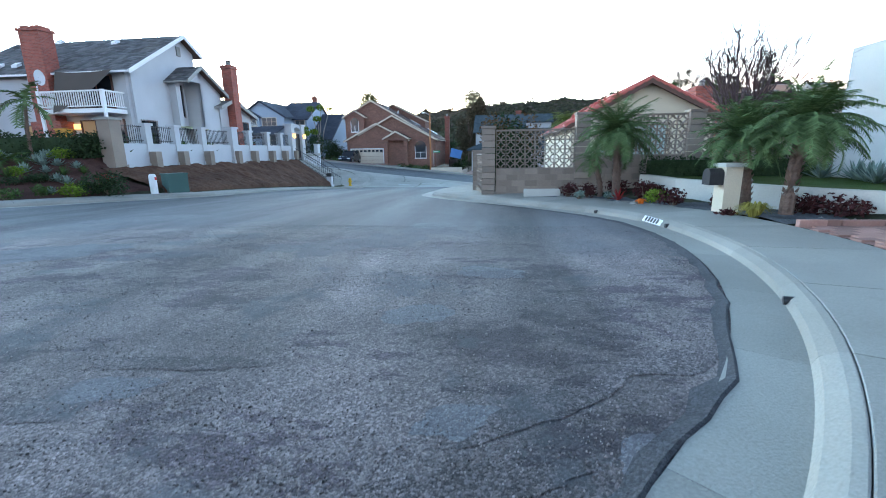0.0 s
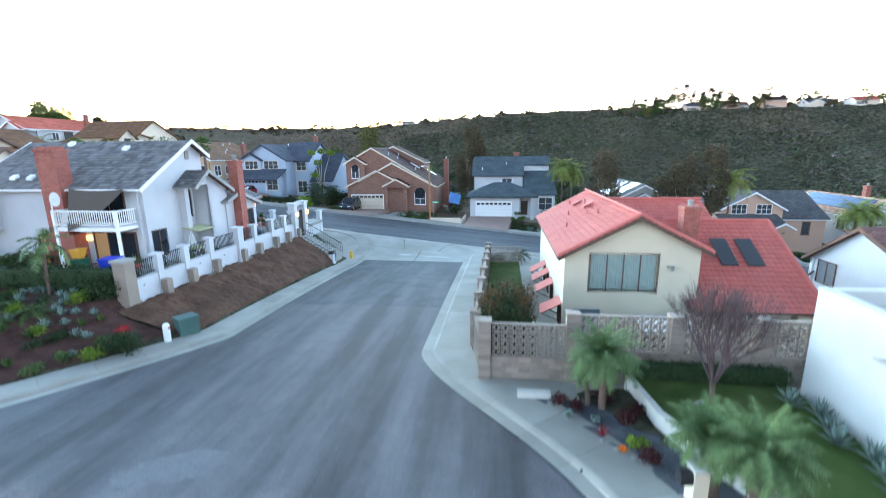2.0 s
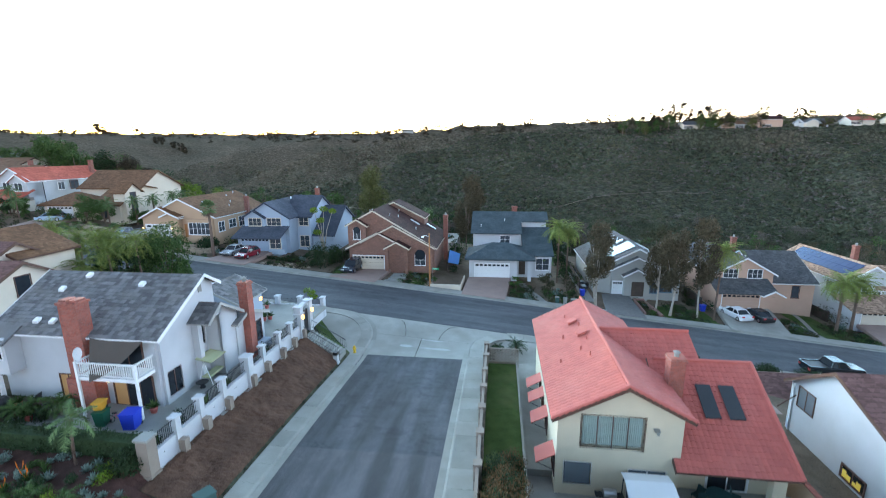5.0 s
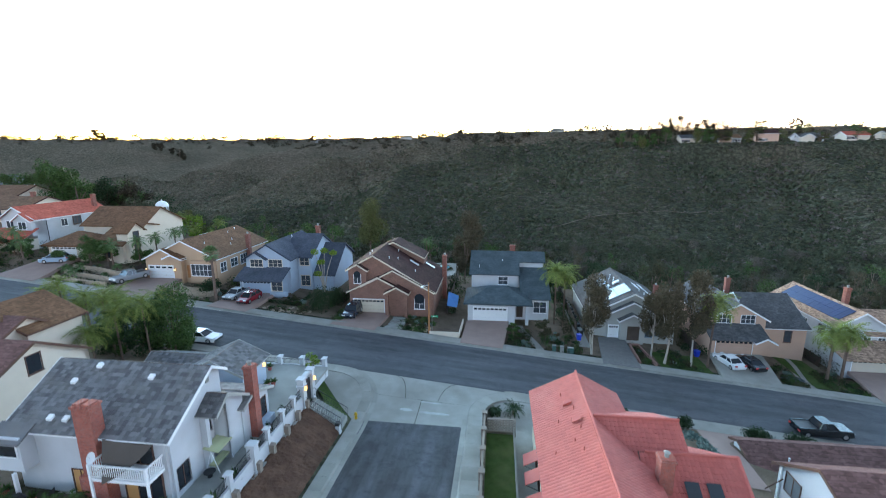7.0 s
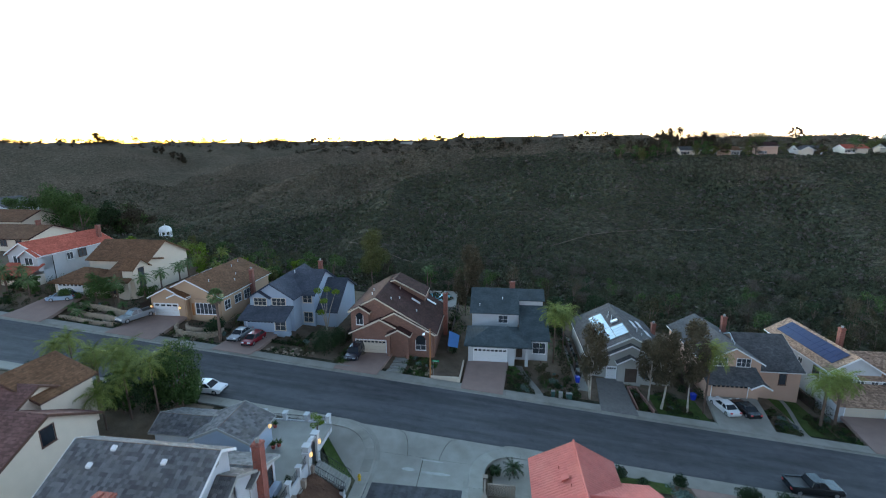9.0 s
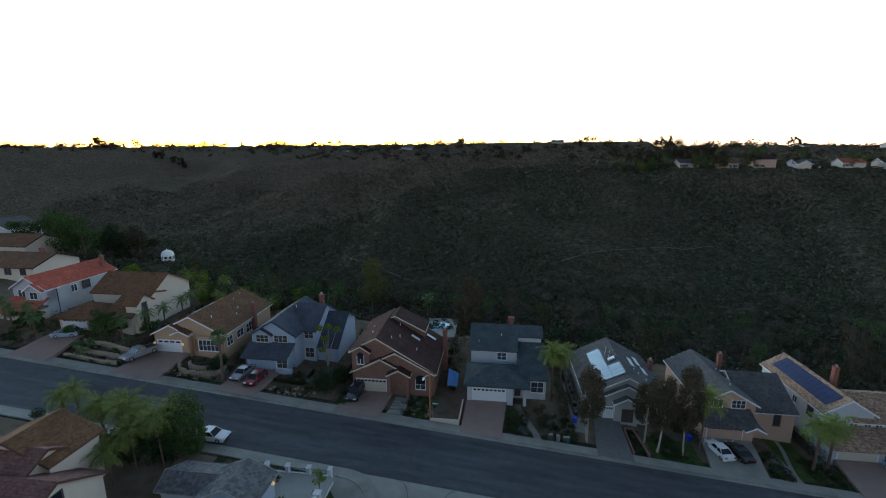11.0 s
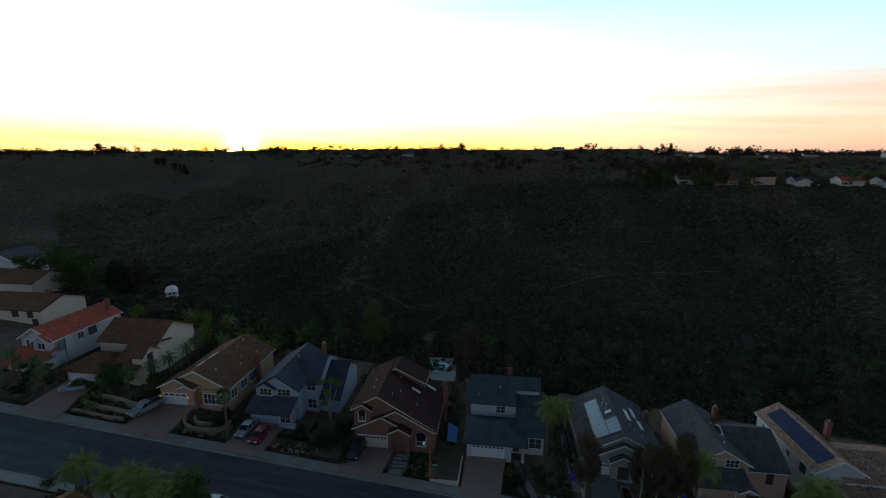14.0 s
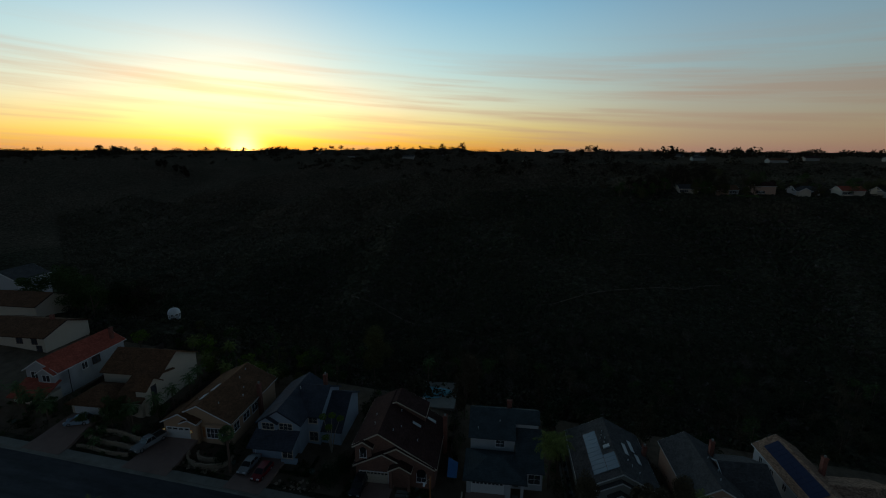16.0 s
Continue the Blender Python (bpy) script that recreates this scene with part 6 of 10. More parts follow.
setting("lawn", Shape().box(-0.75, 17.6, -3.2, 1.75, 38.2, -1.55), "grass", "mown lawn strip inside the block wall")
setting("lawn", Shape().box(5.0, 15.7, -3.2, 16.5, 17.0, -2.84), "grass", "narrow lawn strip behind the block wall")
setting("edging", Shape().box(1.75, 17.6, -3.2, 1.9, 38.4, -1.45), "concrete", "pale concrete edging beside the lawn")

# ---- neighbouring buildings on the right ----
H = House(9.6, 14.2, 0.3, "white stucco building with flat parapet roof", "near houses")
s = Shape()
s.box(9.55, 4.0, 0.0, 9.85, 14.3, 3.95).box(9.85, 14.0, 0.0, 24.0, 14.3, 3.95).box(9.85, 4.0, 0, 24.0, 4.3, 3.95).box(23.7, 4.3, 0, 24.0, 14.0, 3.95)
H.part("wall", s, "stucco_shaded")
H.box("roof", 9.85, 23.7, 4.3, 14.0, 3.3, 3.5, "concrete", "pale flat roof")
H.part("tap", Shape().tube([(9.55, 11.6, 2.9), (9.35, 11.6, 2.9)], 0.05, 6).tube([(9.35, 11.8, 2.9), (9.35, 11.4, 2.9)], 0.03, 6), "concrete_old", "small wall spike light")
H = House(22.4, 31, -4.0, "white stucco house with mauve-brown tile roof", "near houses")
H.block("u", 22.4, 44.0, [(20.5, -0.8), (30.0, 3.05), (34.3, 0.3)], -4.5, "stucco_white", "roof_mauve", over=0.3, rake=0.4, trim="brown_paint")
H.window((22.4, 33.4), (22.4, 31.8), -1.2, 0.3, 2, 1, "brown_paint", "screen_grey", sill=False)
wy = H.window((22.4, 28.6), (22.4, 26.8), -3.3, -2.5, 2, 1, "brown_paint", sill=False, w=0.1)
for v_, h_ in ((28.35, 0.5), (28.0, 0.35), (27.5, 0.25), (27.2, 0.45)):
    H.part("lit_pane", Shape().box(22.36, v_ - 0.16, -3.25, 22.38, v_ + 0.16, -3.25 + h_), "lamp_room", "warm lit part of the window", wy)
H.part("downpipe", Shape().tube([(22.33, 33.9, -4), (22.33, 33.9, 0.3)], 0.06, 6), "white_paint")
H.part("trellis", Shape().tube([(22.4, 33.7, -0.6), (21.2, 33.7, -1.6)], 0.05, 5), "brown_paint")
H.block("u", 23.8, 39.0, [(36.8, -4.9), (41.9, -3.1), (43.0, -3.6)], -7.5, "stucco_white", "roof_mauve", over=0.4, trim="brown_paint")
H.vents("u", [(36.8, -4.9), (41.9, -3.1)], [(27, 40), (33, 39.5), (36, 40.5)])
sw = thing("side_wall", 17.6, 20, -3.0, 0, "tan plastered boundary wall", "wall")
part("wall", Shape().box(0, -5, -0.5, 0.2, 14, 1.7), "stucco_tan", sw)
part("coping", Shape().box(-0.06, -5, 1.7, 0.26, 14, 1.78), "brick", sw)

# ---- houses up the hill on the left ----
H = House(-42, 30, 4.0, "cream stucco house with brown tile roofs", "near houses")
H.block("u", -54.0, -39.9, [(26.6, 6.0), (31.7, 8.7), (36.2, 6.1)], 2.0, "stucco_beige", "roof_mauve", trim="brown_paint", over=0.5)
H.block("u", -54.0, -43.7, [(31.6, 8.3), (34.4, 9.75), (37.6, 7.95)], 2.0, "stucco_beige", "roof_mauve", trim="brown_paint", over=0.5)
H.window((-39.9, 31.0), (-39.9, 32.2), 6.0, 7.6, 1, 1, "brown_paint")
H.window((-43.7, 36.1), (-43.7, 36.9), 6.7, 7.7, 1, 2)
H.on_slope("skylight", "u", -45.0, -44.2, 28.4, 29.2, [(26.6, 6.0), (31.7, 8.7)], "skylight", 0.2, 0.1)
H = House(-46, 40, 4.5, "beige house with brown hipped roof", "near houses")
H.block("v", 34.0, 39.4, [(-52.0, 8.4), (-47.4, 10.55), (-43.1, 8.5)], 3.0, "stucco_beige", "roof_brown", trim="brown_paint")


# ---- surfaces of the lots ----
def lot(name, u0, u1, v0, v1, material, label, lift=0.05, du=1.0, height=None):
    f = height or land
    rows = steps((v0, v1, du))
    return setting(name, drape(rows, max(1, round((u1 - u0) / du)), lambda v: u0, lambda v: u1, lift, f), material, label)


lot("bank", -18.0, -14.33, 17.8, 36.9, "dirt", "bare brown dirt bank below the garden wall", 0.04, 0.16, lambda u, v: land(u, v) + 0.13 + 0.12 * noise.noise(Vector((u * 1.1, v * 0.9, 0))) + 0.08 * noise.noise(Vector((u * 3, v * 3, 5))) + 0.05 * noise.noise(Vector((u * 7, v * 7, 9))))
setting("planting_bed", drape(steps((9.0, 17.8, 0.4)), 24, lambda v: -36.0, lambda v: u_left(v) - 1.28, 0.05, lambda u, v: land(u, v) + 0.06 * noise.noise(Vector((u * 1.5, v * 1.5, 0)))), "mulch", "planting bed with red-brown bark mulch")
setting("planting_bed", drape(steps((17.8, 20.9, 0.4)), 24, lambda v: -36.0, lambda v: -18.0, 0.05, land), "mulch", "planting bed with red-brown bark mulch")
setting("lawn", drape(steps((39.1, 45.4, 0.3)), 10, lambda v: min(-17.4 - smooth(39.5, 45.4, v) * 3.2, lawn_edge(v) - 0.05), lawn_edge, 0.16, land), "grass", "small wedge of grass by the steps")
setting("pavement", drape(steps((39.1, 46.9, 0.3)), 8, lambda v: lawn_edge(v) + 0.04, lambda v: max(u_left(v) - 1.25, lawn_edge(v) + 0.1), 0.14, z_road), "concrete", "pale concrete paving round the street corner")
setting("soil", drape(steps((60.0, 94.0, 1.2)), 120, lambda v: -125.0, lambda v: 125.0, 0.10, land), "soil", "dry garden soil of the lots")
setting("soil", drape(steps((19.0, 45.6, 1.3)), 70, lambda v: -125.0, lambda v: -34.0, 0.10, land), "soil", "dry garden soil of the lots")
setting("soil", drape(steps((2.0, 45.6, 1.0)), 60, lambda v: 18.5, lambda v: 110.0, 0.06, land), "soil", "dry garden soil of the lots")


def drive(u0, u1, k0, k1, v1, z1, material, label, v0=58.6):
    """A driveway from the kerb, between k0 and k1, to a garage, between u0 and u1."""
    s = Shape()
    n = 8
    for j in range(n + 1):
        t = j / n
        v = lerp(v0, v1, t)
        for i in range(5):
            u = lerp(lerp(k0, u0, t), lerp(k1, u1, t), i / 4)
            za = z_main(u) + 0.17
            s.v.append((u, v, lerp(za, z1, smooth(0.0, 1.0, t)) + 0.03))
    s.f = [(j * 5 + i, j * 5 + i + 1, (j + 1) * 5 + i + 1, (j + 1) * 5 + i) for j in range(n) for i in range(4)]
    m = len(s.v)
    s.v += [(x, y, z - 0.5) for x, y, z in s.v]
    edge = [i for i in range(5)] + [j * 5 + 4 for j in range(1, n + 1)] + [n * 5 + i for i in range(3, -1, -1)] + [j * 5 for j in range(n - 1, 0, -1)]
    s.f += [(a, a + m, b + m, b) for a, b in zip(edge, edge[1:] + edge[:1])]
    return setting("driveway", s, material, label)


M["drive_pink"] = mat("drive_pink", (0.3, 0.21, 0.18), 0.9, 0.12, 0.8, 0.3, 40, dirt=(0.22, 0.16, 0.14), dirt_amount=0.6)
M["paint_worn"] = mat("paint_worn", (0.38, 0.38, 0.36), 0.8, 0.25, 2.0, 0.2, 20, dirt=(0.27, 0.265, 0.245), dirt_amount=0.9)
M["drive_grey"] = mat("drive_grey", (0.16, 0.155, 0.15), 0.9, 0.3, 2.2, 0.4, 8)
M["paver"] = mat("paver", (0.3, 0.17, 0.14), 0.9, 0.15, 1.5, 0.3, 30)
drive(-23.8, -16.8, -24.0, -17.4, 65.9, -0.5, "drive_pink", "pinkish concrete driveway up to a garage")
drive(-4.6, 2.0, -5.0, 1.0, 67.4, -1.75, "drive_pink", "pinkish concrete driveway up to a garage")
drive(16.2, 20.2, 14.7, 19.8, 69.0, -4.4, "drive_grey", "grey paved driveway up to a garage")
drive(32.2, 39.4, 30.4, 38.2, 66.9, -5.3, "concrete", "pale concrete driveway up to a garage")
drive(-42.9, -36.4, -43.2, -37.0, 66.6, 1.9, "drive_pink", "pinkish concrete driveway up to a garage")
drive(-60.5, -53.5, -61.0, -53.0, 67.2, 3.8, "drive_pink", "pinkish concrete driveway up to a garage")
drive(-78.4, -72.6, -79.4, -72.4, 67.4, 7.0, "drive_pink", "pinkish concrete driveway up to a garage")
drive(51.0, 57.4, 50.0, 58.0, 66.4, -7.0, "drive_pink", "pinkish concrete driveway up to a garage")
setting("driveway", drape(steps((36.0, 46.9, 0.4)), 8, lambda v: 20.9 + 0.06 * (v - 38), lambda v: lerp(23.3, 26.6, smooth(42.6, 46.4, v)), 0.12, land), "drive_pink", "pinkish concrete driveway beside the red-roofed house")
lot("lawn", 23.2, 30.2, 60.2, 66.0, "grass", "dark green front lawn", 0.16)
lot("lawn", 43.2, 47.5, 61.0, 71.0, "grass", "dark green front lawn", 0.16)
lot("lawn", 5.5, 9.6, 43.0, 45.4, "grass", "clipped lawn beside the corner house", 0.1)
lot("pavement", -0.2, 5.45, 38.7, 45.7, "concrete", "pale concrete paving at the corner of the red-roofed house", 0.11, 0.4)
lot("lawn", 12.2, 19.0, 43.6, 46.2, "grass", "strip of front lawn beside the pavement", 0.12, 0.5)

# front paths and steps
for k in range(6):
    st = thing("stepping_slab", -15.2 + k * 0.05, 60.5 + k * 0.9, land(-15.2, 60.5 + k * 0.9) + 0.24, 0, "weathered timber-edged path slab", "step", "path slabs")
    part("slab", Shape().box(-1.2, -0.25, -0.3, 1.2, 0.25, 0.1), "concrete_old", st)
gp_ = Shape()
for i in range(14):
    t = i / 13
    u, v = lerp(6.4, 3.8, smooth(0, 1, t)), lerp(60.1, 69.0, t)
    gp_.v += [(u - 0.55, v, land(u, v) + 0.16), (u + 0.55, v, land(u, v) + 0.16)]
gp_.f = [(2 * i, 2 * i + 1, 2 * i + 3, 2 * i + 2) for i in range(13)]
setting("path", gp_, "concrete", "curved pale concrete garden path")
fp = Shape()
for i in range(14):
    t = i / 13
    u, v = lerp(42.6, 45.0, smooth(0, 1, t)), lerp(60.1, 71.0, t)
    fp.v += [(u - 1.0, v, land(u, v) + 0.16), (u + 0.6, v, land(u, v) + 0.16)]
fp.f = [(2 * i, 2 * i + 1, 2 * i + 3, 2 * i + 2) for i in range(13)]
setting("path", fp, "concrete", "curved pale concrete front path")
# low retaining walls
def low_wall(pts, z, h, w, material, label, name="retaining_wall"):
    ob = thing(name, pts[0][0], pts[0][1], 0, 0, label, "wall")
    for a, b in zip(pts, pts[1:]):
        ln = math.hypot(b[0] - a[0], b[1] - a[1])
        d = ((b[0] - a[0]) / ln, (b[1] - a[1]) / ln)
        za = z(a[0]) if callable(z) else z
        part("stone_course", Shape().obox(a, d, -0.02, ln + 0.02, -w / 2, w / 2, za - 0.6, za + h).moved(-pts[0][0], -pts[0][1], 0), material, ob)
    return ob


M["stone"] = mat("stone", (0.34, 0.27, 0.2), 0.9, 0.35, 3.0, 0.6, 12)
zf = lambda u: z_main(u) + 0.1
for dv, dh in ((0, 0.35), (2.0, 0.75), (4.0, 1.25)):
    pts = [(-71.6 + 1.05 * i, 61.2 + dv + 0.18 * math.sin(i * 0.8 + dv) - 0.08 * i * (dv > 0)) for i in range(10)]
    low_wall(pts, zf, dh, 0.26, "stone", "low rubble retaining wall of a terraced garden")
for r in (1.4, 2.6):
    pts = [(-49.3 + r * 1.5 * math.cos(a), 64.5 + r * math.sin(a)) for a in np.linspace(math.pi, 2.1 * math.pi, 9)]
    low_wall([(float(a), float(b)) for a, b in pts], zf, 0.75 if r < 2 else 0.45, 0.3, "stone", "curved rubble planter wall")
low_wall([(-9.6, 60.3), (-5.4, 60.3), (-5.2, 66.8)], zf, 0.35, 0.2, "stucco_beige", "low cream planter wall", "planter_wall")
low_wall([(20.2, 60.4), (20.4, 66.5), (21.8, 66.5), (22.4, 60.4)], zf, 0.25, 0.15, "paver", "brick-edged planting strip beside a driveway", "planter_wall")
tp = Shape()
tp.v = [(-7.9, 67.8, 0.4), (-6.3, 68.2, 0.0), (-6.2, 70.6, 1.2), (-8.0, 71.2, 1.7), (-7.0, 69.5, 0.6)]
tp.f = [(0, 1, 4), (1, 2, 4), (2, 3, 4), (3, 0, 4)]
tt = part("tarpaulin", tp, "tarp_blue")
tt.matrix_basis = BLOCK
tagged(tt, "blue tarpaulin draped between two houses", "tarpaulin")

# ---- block wall round the red-roofed house's yard ----
bw = thing("block_wall", -0.45, 15.3, 0, 0, "tan block wall with pierced screen blocks and pillars", "wall")


# one pierced block, 0.305 m square: a thin frame with a quarter ring in every corner
def screen_block():
    s = Shape()
    a, t, d = 0.152, 0.014, 0.06
    for x0, z0, x1, z1 in ((-a, -a, a, -a + t), (-a, a - t, a, a), (-a, -a + t, -a + t, a - t), (a - t, -a + t, a, a - t)):
        s.box(x0, -d, z0, x1, d, z1)
    m = 5
    for sx in (-1, 1):
        for sz in (-1, 1):
            k = len(s.v)
            for y in (-d * 0.9, d * 0.9):
                for r in (0.122, 0.15):
                    s.v += [(sx * (a - r * math.cos(i * math.pi / 2 / m)), y, sz * (a - r * math.sin(i * math.pi / 2 / m))) for i in range(m + 1)]
            n = m + 1
            for i in range(m):
                s.f += [(k + i, k + i + 1, k + n + i + 1, k + n + i), (k + 2 * n + i + 1, k + 2 * n + i, k + 3 * n + i, k + 3 * n + i + 1), (k + i, k + 2 * n + i, k + 2 * n + i + 1, k + i + 1), (k + n + i + 1, k + 3 * n + i + 1, k + 3 * n + i, k + n + i)]
    return s


sb = screen_block().mesh("screen_block")
sb.materials.append(M["block"])
cmu = Shape().box(-0.195, -0.1, -0.095, 0.195, 0.1, 0.095).mesh("block")
cmu.materials.append(M["block_random"])
pier = Shape().box(-0.22, -0.22, -0.094, 0.22, 0.22, 0.094).mesh("pillar_block")
pier.materials.append(M["block_random"])


def screen_run(wall, p, q, z0, base, rows):
    """Courses of plain blocks, then rows of pierced ones, from p to q; wall is the thing and its plan origin."""
    ob, ou, ov = wall
    ln = math.hypot(q[0] - p[0], q[1] - p[1])
    ang = math.atan2(q[1] - p[1], q[0] - p[0])
    n = max(1, round(ln / 0.4))
    for j in range(base):
        for i in range(n):
            o = new("block", cmu)
            o.parent = ob
            s = (i + 0.5 + (0.25 if j % 2 else -0.25)) / n * ln
            s = min(max(s, 0.19), ln - 0.19)
            o.matrix_local = Matrix.Translation((p[0] + math.cos(ang) * s - ou, p[1] + math.sin(ang) * s - ov, z0 + 0.1 + j * 0.2)) @ Matrix.Rotation(ang, 4, "Z")
    n = max(1, round(ln / 0.315))
    for j in range(rows):
        for i in range(n):
            o = new("screen_block", sb)
            o.parent = ob
            s = (i + 0.5) / n * ln
            o.matrix_local = Matrix.Translation((p[0] + math.cos(ang) * s - ou, p[1] + math.sin(ang) * s - ov, z0 + base * 0.2 + 0.155 + j * 0.31)) @ Matrix.Rotation(ang, 4, "Z")
    part("mortar", Shape().obox(p, (math.cos(ang), math.sin(ang)), 0, ln, -0.075, 0.075, z0 - 0.35, z0 + base * 0.2 - 0.004).moved(-ou, -ov, 0), "block", ob)
    top = z0 + base * 0.2 + rows * 0.31
    part("coping", Shape().obox(p, (math.cos(ang), math.sin(ang)), 0, ln, -0.09, 0.09, top, top + 0.04).moved(-ou, -ov, 0), "block", ob)


def pier_of_blocks(wall, u, v, z0, top):
    ob, ou, ov = wall
    n = max(2, round((top - z0) / 0.2))
    for j in range(n):
        o = new("pillar_block", pier)
        o.parent = ob
        o.matrix_local = Matrix.Translation((u - ou, v - ov, z0 + (j + 0.5) * (top - z0) / n)) @ Matrix.Rotation(math.pi / 2 * (j % 2), 4, "Z")
    part("coping", Shape().box(u - 0.25 - ou, v - 0.25 - ov, top, u + 0.25 - ou, v + 0.25 - ov, top + 0.07), "block", ob)


front = (bw, -0.45, 15.3)
screen_run(front, (-0.2, 15.3), (2.4, 15.3), -0.05, 4, 4)
screen_run(front, (2.85, 15.35), (5.85, 15.35), 0.15, 5, 4)
screen_run(front, (6.3, 15.35), (8.6, 15.35), 0.15, 5, 4)
screen_run(front, (9.0, 15.35), (11.4, 15.35), 0.15, 5, 4)
for u, top in ((-0.45, 2.08), (2.62, 2.45), (6.07, 2.45), (8.8, 2.45)):
    pier_of_blocks(front, u, 15.32, -0.4, top)
ow = thing("block_wall", -0.95, 15.6, 0, 0, "tan block wall of screen blocks along the street", "wall")
street = (ow, -0.95, 15.6)
vv = 15.6
while vv < 38.0:
    zb = z_road(-1.0, vv + 1.5) + 0.1
    screen_run(street, (-0.95 if vv > 16 else -0.55, vv), (-0.95, vv + 2.5), zb, 1, 4)
    pier_of_blocks(street, -0.95, vv + 2.75, zb - 0.4, zb + 1.55)
    vv += 3.0
screen_run(street, (-0.7, 38.6), (2.0, 38.6), z_road(-1, 38.6) + 0.1, 1, 4)

# ---- right-hand front garden ----
GARDEN_WALL = [(4.45, 14.7), (4.62, 13.6), (4.75, 12.6), (5.15, 11.7), (5.55, 10.8), (6.2, 9.6), (7.1, 8.6), (8.3, 8.0), (9.6, 7.7), (14.0, 7.4)]
gwall = thing("planter_wall", 4.45, 14.7, 0, 0, "low curving white plastered garden wall", "wall")
s = Shape()
for i, (u, v) in enumerate(GARDEN_WALL):
    a, b = GARDEN_WALL[max(0, i - 1)], GARDEN_WALL[min(len(GARDEN_WALL) - 1, i + 1)]
    d = math.hypot(b[0] - a[0], b[1] - a[1])
    nx, ny = -(b[1] - a[1]) / d * 0.11, (b[0] - a[0]) / d * 0.11
    s.v += [(u - nx, v - ny, -0.4), (u - nx, v - ny, 0.55), (u + nx, v + ny, 0.55), (u + nx, v + ny, -0.4)]
s.f = [(i * 4 + k, i * 4 + (k + 1) % 4, i * 4 + 4 + (k + 1) % 4, i * 4 + 4 + k) for i in range(len(GARDEN_WALL) - 1) for k in range(4)] + [(0, 1, 2, 3)]
part("wall", s.moved(-4.45, -14.7, 0), "plaster", gwall)
rowsv = steps((7.8, 14.6, 0.4))


def wall_u(v):
    for (a, b), (c, d) in zip(GARDEN_WALL, GARDEN_WALL[1:]):
        if d <= v <= b:
            return lerp(a, c, (b - v) / (b - d))
    return GARDEN_WALL[0][0] if v > 14 else GARDEN_WALL[-2][0]


setting("lawn", drape(rowsv, 10, lambda v: wall_u(v) + 0.1, lambda v: 9.5, 0.0, lambda u, v: 0.46 + 0.03 * noise.noise(Vector((u, v, 1)))), "grass", "smooth green raised lawn")
setting("planting_bed", drape(steps((8.0, 14.2, 0.3)), 12, lambda v: max(u_right(v) + 1.72, 0.5), lambda v: wall_u(v) - 0.1, 0.04, lambda u, v: z_road(min(u, 6), v) + 0.12 + 0.05 * noise.noise(Vector((u * 2, v * 2, 0)))), "gravel", "planting bed with dark gravel")
setting("path", drape(steps((13.9, 15.15, 0.4)), 8, lambda v: u_right(v) + 1.6, lambda v: 5.4, 0.06, lambda u, v: z_road(min(u, 1.0), v) + 0.12), "concrete", "concrete path along the block wall")
part_step = thing("kerb_block", 1.2, 14.0, 0.0, 0, "white painted low concrete block by the bed", "block")
part("block", Shape().box(-0.5, -0.12, -0.2, 0.6, 0.12, 0.16), "plaster", part_step)
# paved drive: brick pavers laid one by one
pv = thing("paved_drive", 5.5, 6.5, 0.0, 0, "reddish brick paver driveway", "driveway", kind="structure")
paver = Shape().box(-0.148, -0.098, -0.05, 0.148, 0.098, 0.0).mesh("paver")
paver.materials.append(M["paver_random"])
cnt = 0
for j in range(30):
    for i in range(34):
        u, v = 4.2 + i * 0.305 + (0.15 if j % 2 else 0), 7.55 - j * 0.205
        if math.hypot(u + 6.0, v - 7.2) > 10.95 and u < 13.5 and v > 4.4:
            o = new("paver", paver)
            o.parent = pv
            o.matrix_local = pose(u - 5.5, v - 6.5, z_road(min(u, 6), v) + 0.168)
            cnt += 1
setting("driveway", drape(steps((1.5, 7.75, 0.4)), 12, lambda v: -6.0 + math.sqrt(max(0, 10.85 ** 2 - (v - 7.2) ** 2)), lambda v: 14.0, 0.0, lambda u, v: z_road(min(u, 6), v) + 0.14), "paver", "sand bed of a paver driveway")
# brick edging between the drive and the bed
be = thing("brick_edging", 4.9, 7.72, 0, 0, "row of red bricks edging the planting bed", "edging")
edge_brick = Shape().box(-0.1, -0.05, -0.05, 0.1, 0.05, 0.07).mesh("brick")
edge_brick.materials.append(M["paver_random"])
for i in range(26):
    o = new("brick", edge_brick)
    o.parent = be
    o.matrix_local = pose(i * 0.21, 0.01 * (i % 3), z_road(5, 7.7) + 0.19)
# mailbox pillar
mb = thing("mailbox_pillar", 4.6, 9.7, 0.0, 8, "cream plastered pillar with a black mailbox", "mailbox")
part("pillar", Shape().box(-0.17, -0.17, -0.2, 0.17, 0.17, 0.98), "stucco_cream", mb)
part("cap", Shape().box(-0.22, -0.22, 0.98, 0.22, 0.22, 1.05), "plaster", mb)
bx = Shape()
for i in range(9):
    a = math.pi * i / 8
    bx.v += [(-0.46, -0.13 * math.cos(a), 0.82 + 0.13 * math.sin(a)), (-0.16, -0.13 * math.cos(a), 0.82 + 0.13 * math.sin(a))]
bx.f = [(2 * i, 2 * i + 2, 2 * i + 3, 2 * i + 1) for i in range(8)] + [tuple(range(0, 18, 2)), tuple(range(17, 0, -2))]
bx.box(-0.46, -0.13, 0.62, -0.16, 0.13, 0.82)
part("mailbox", bx, "metal_black", mb, "black metal mailbox")
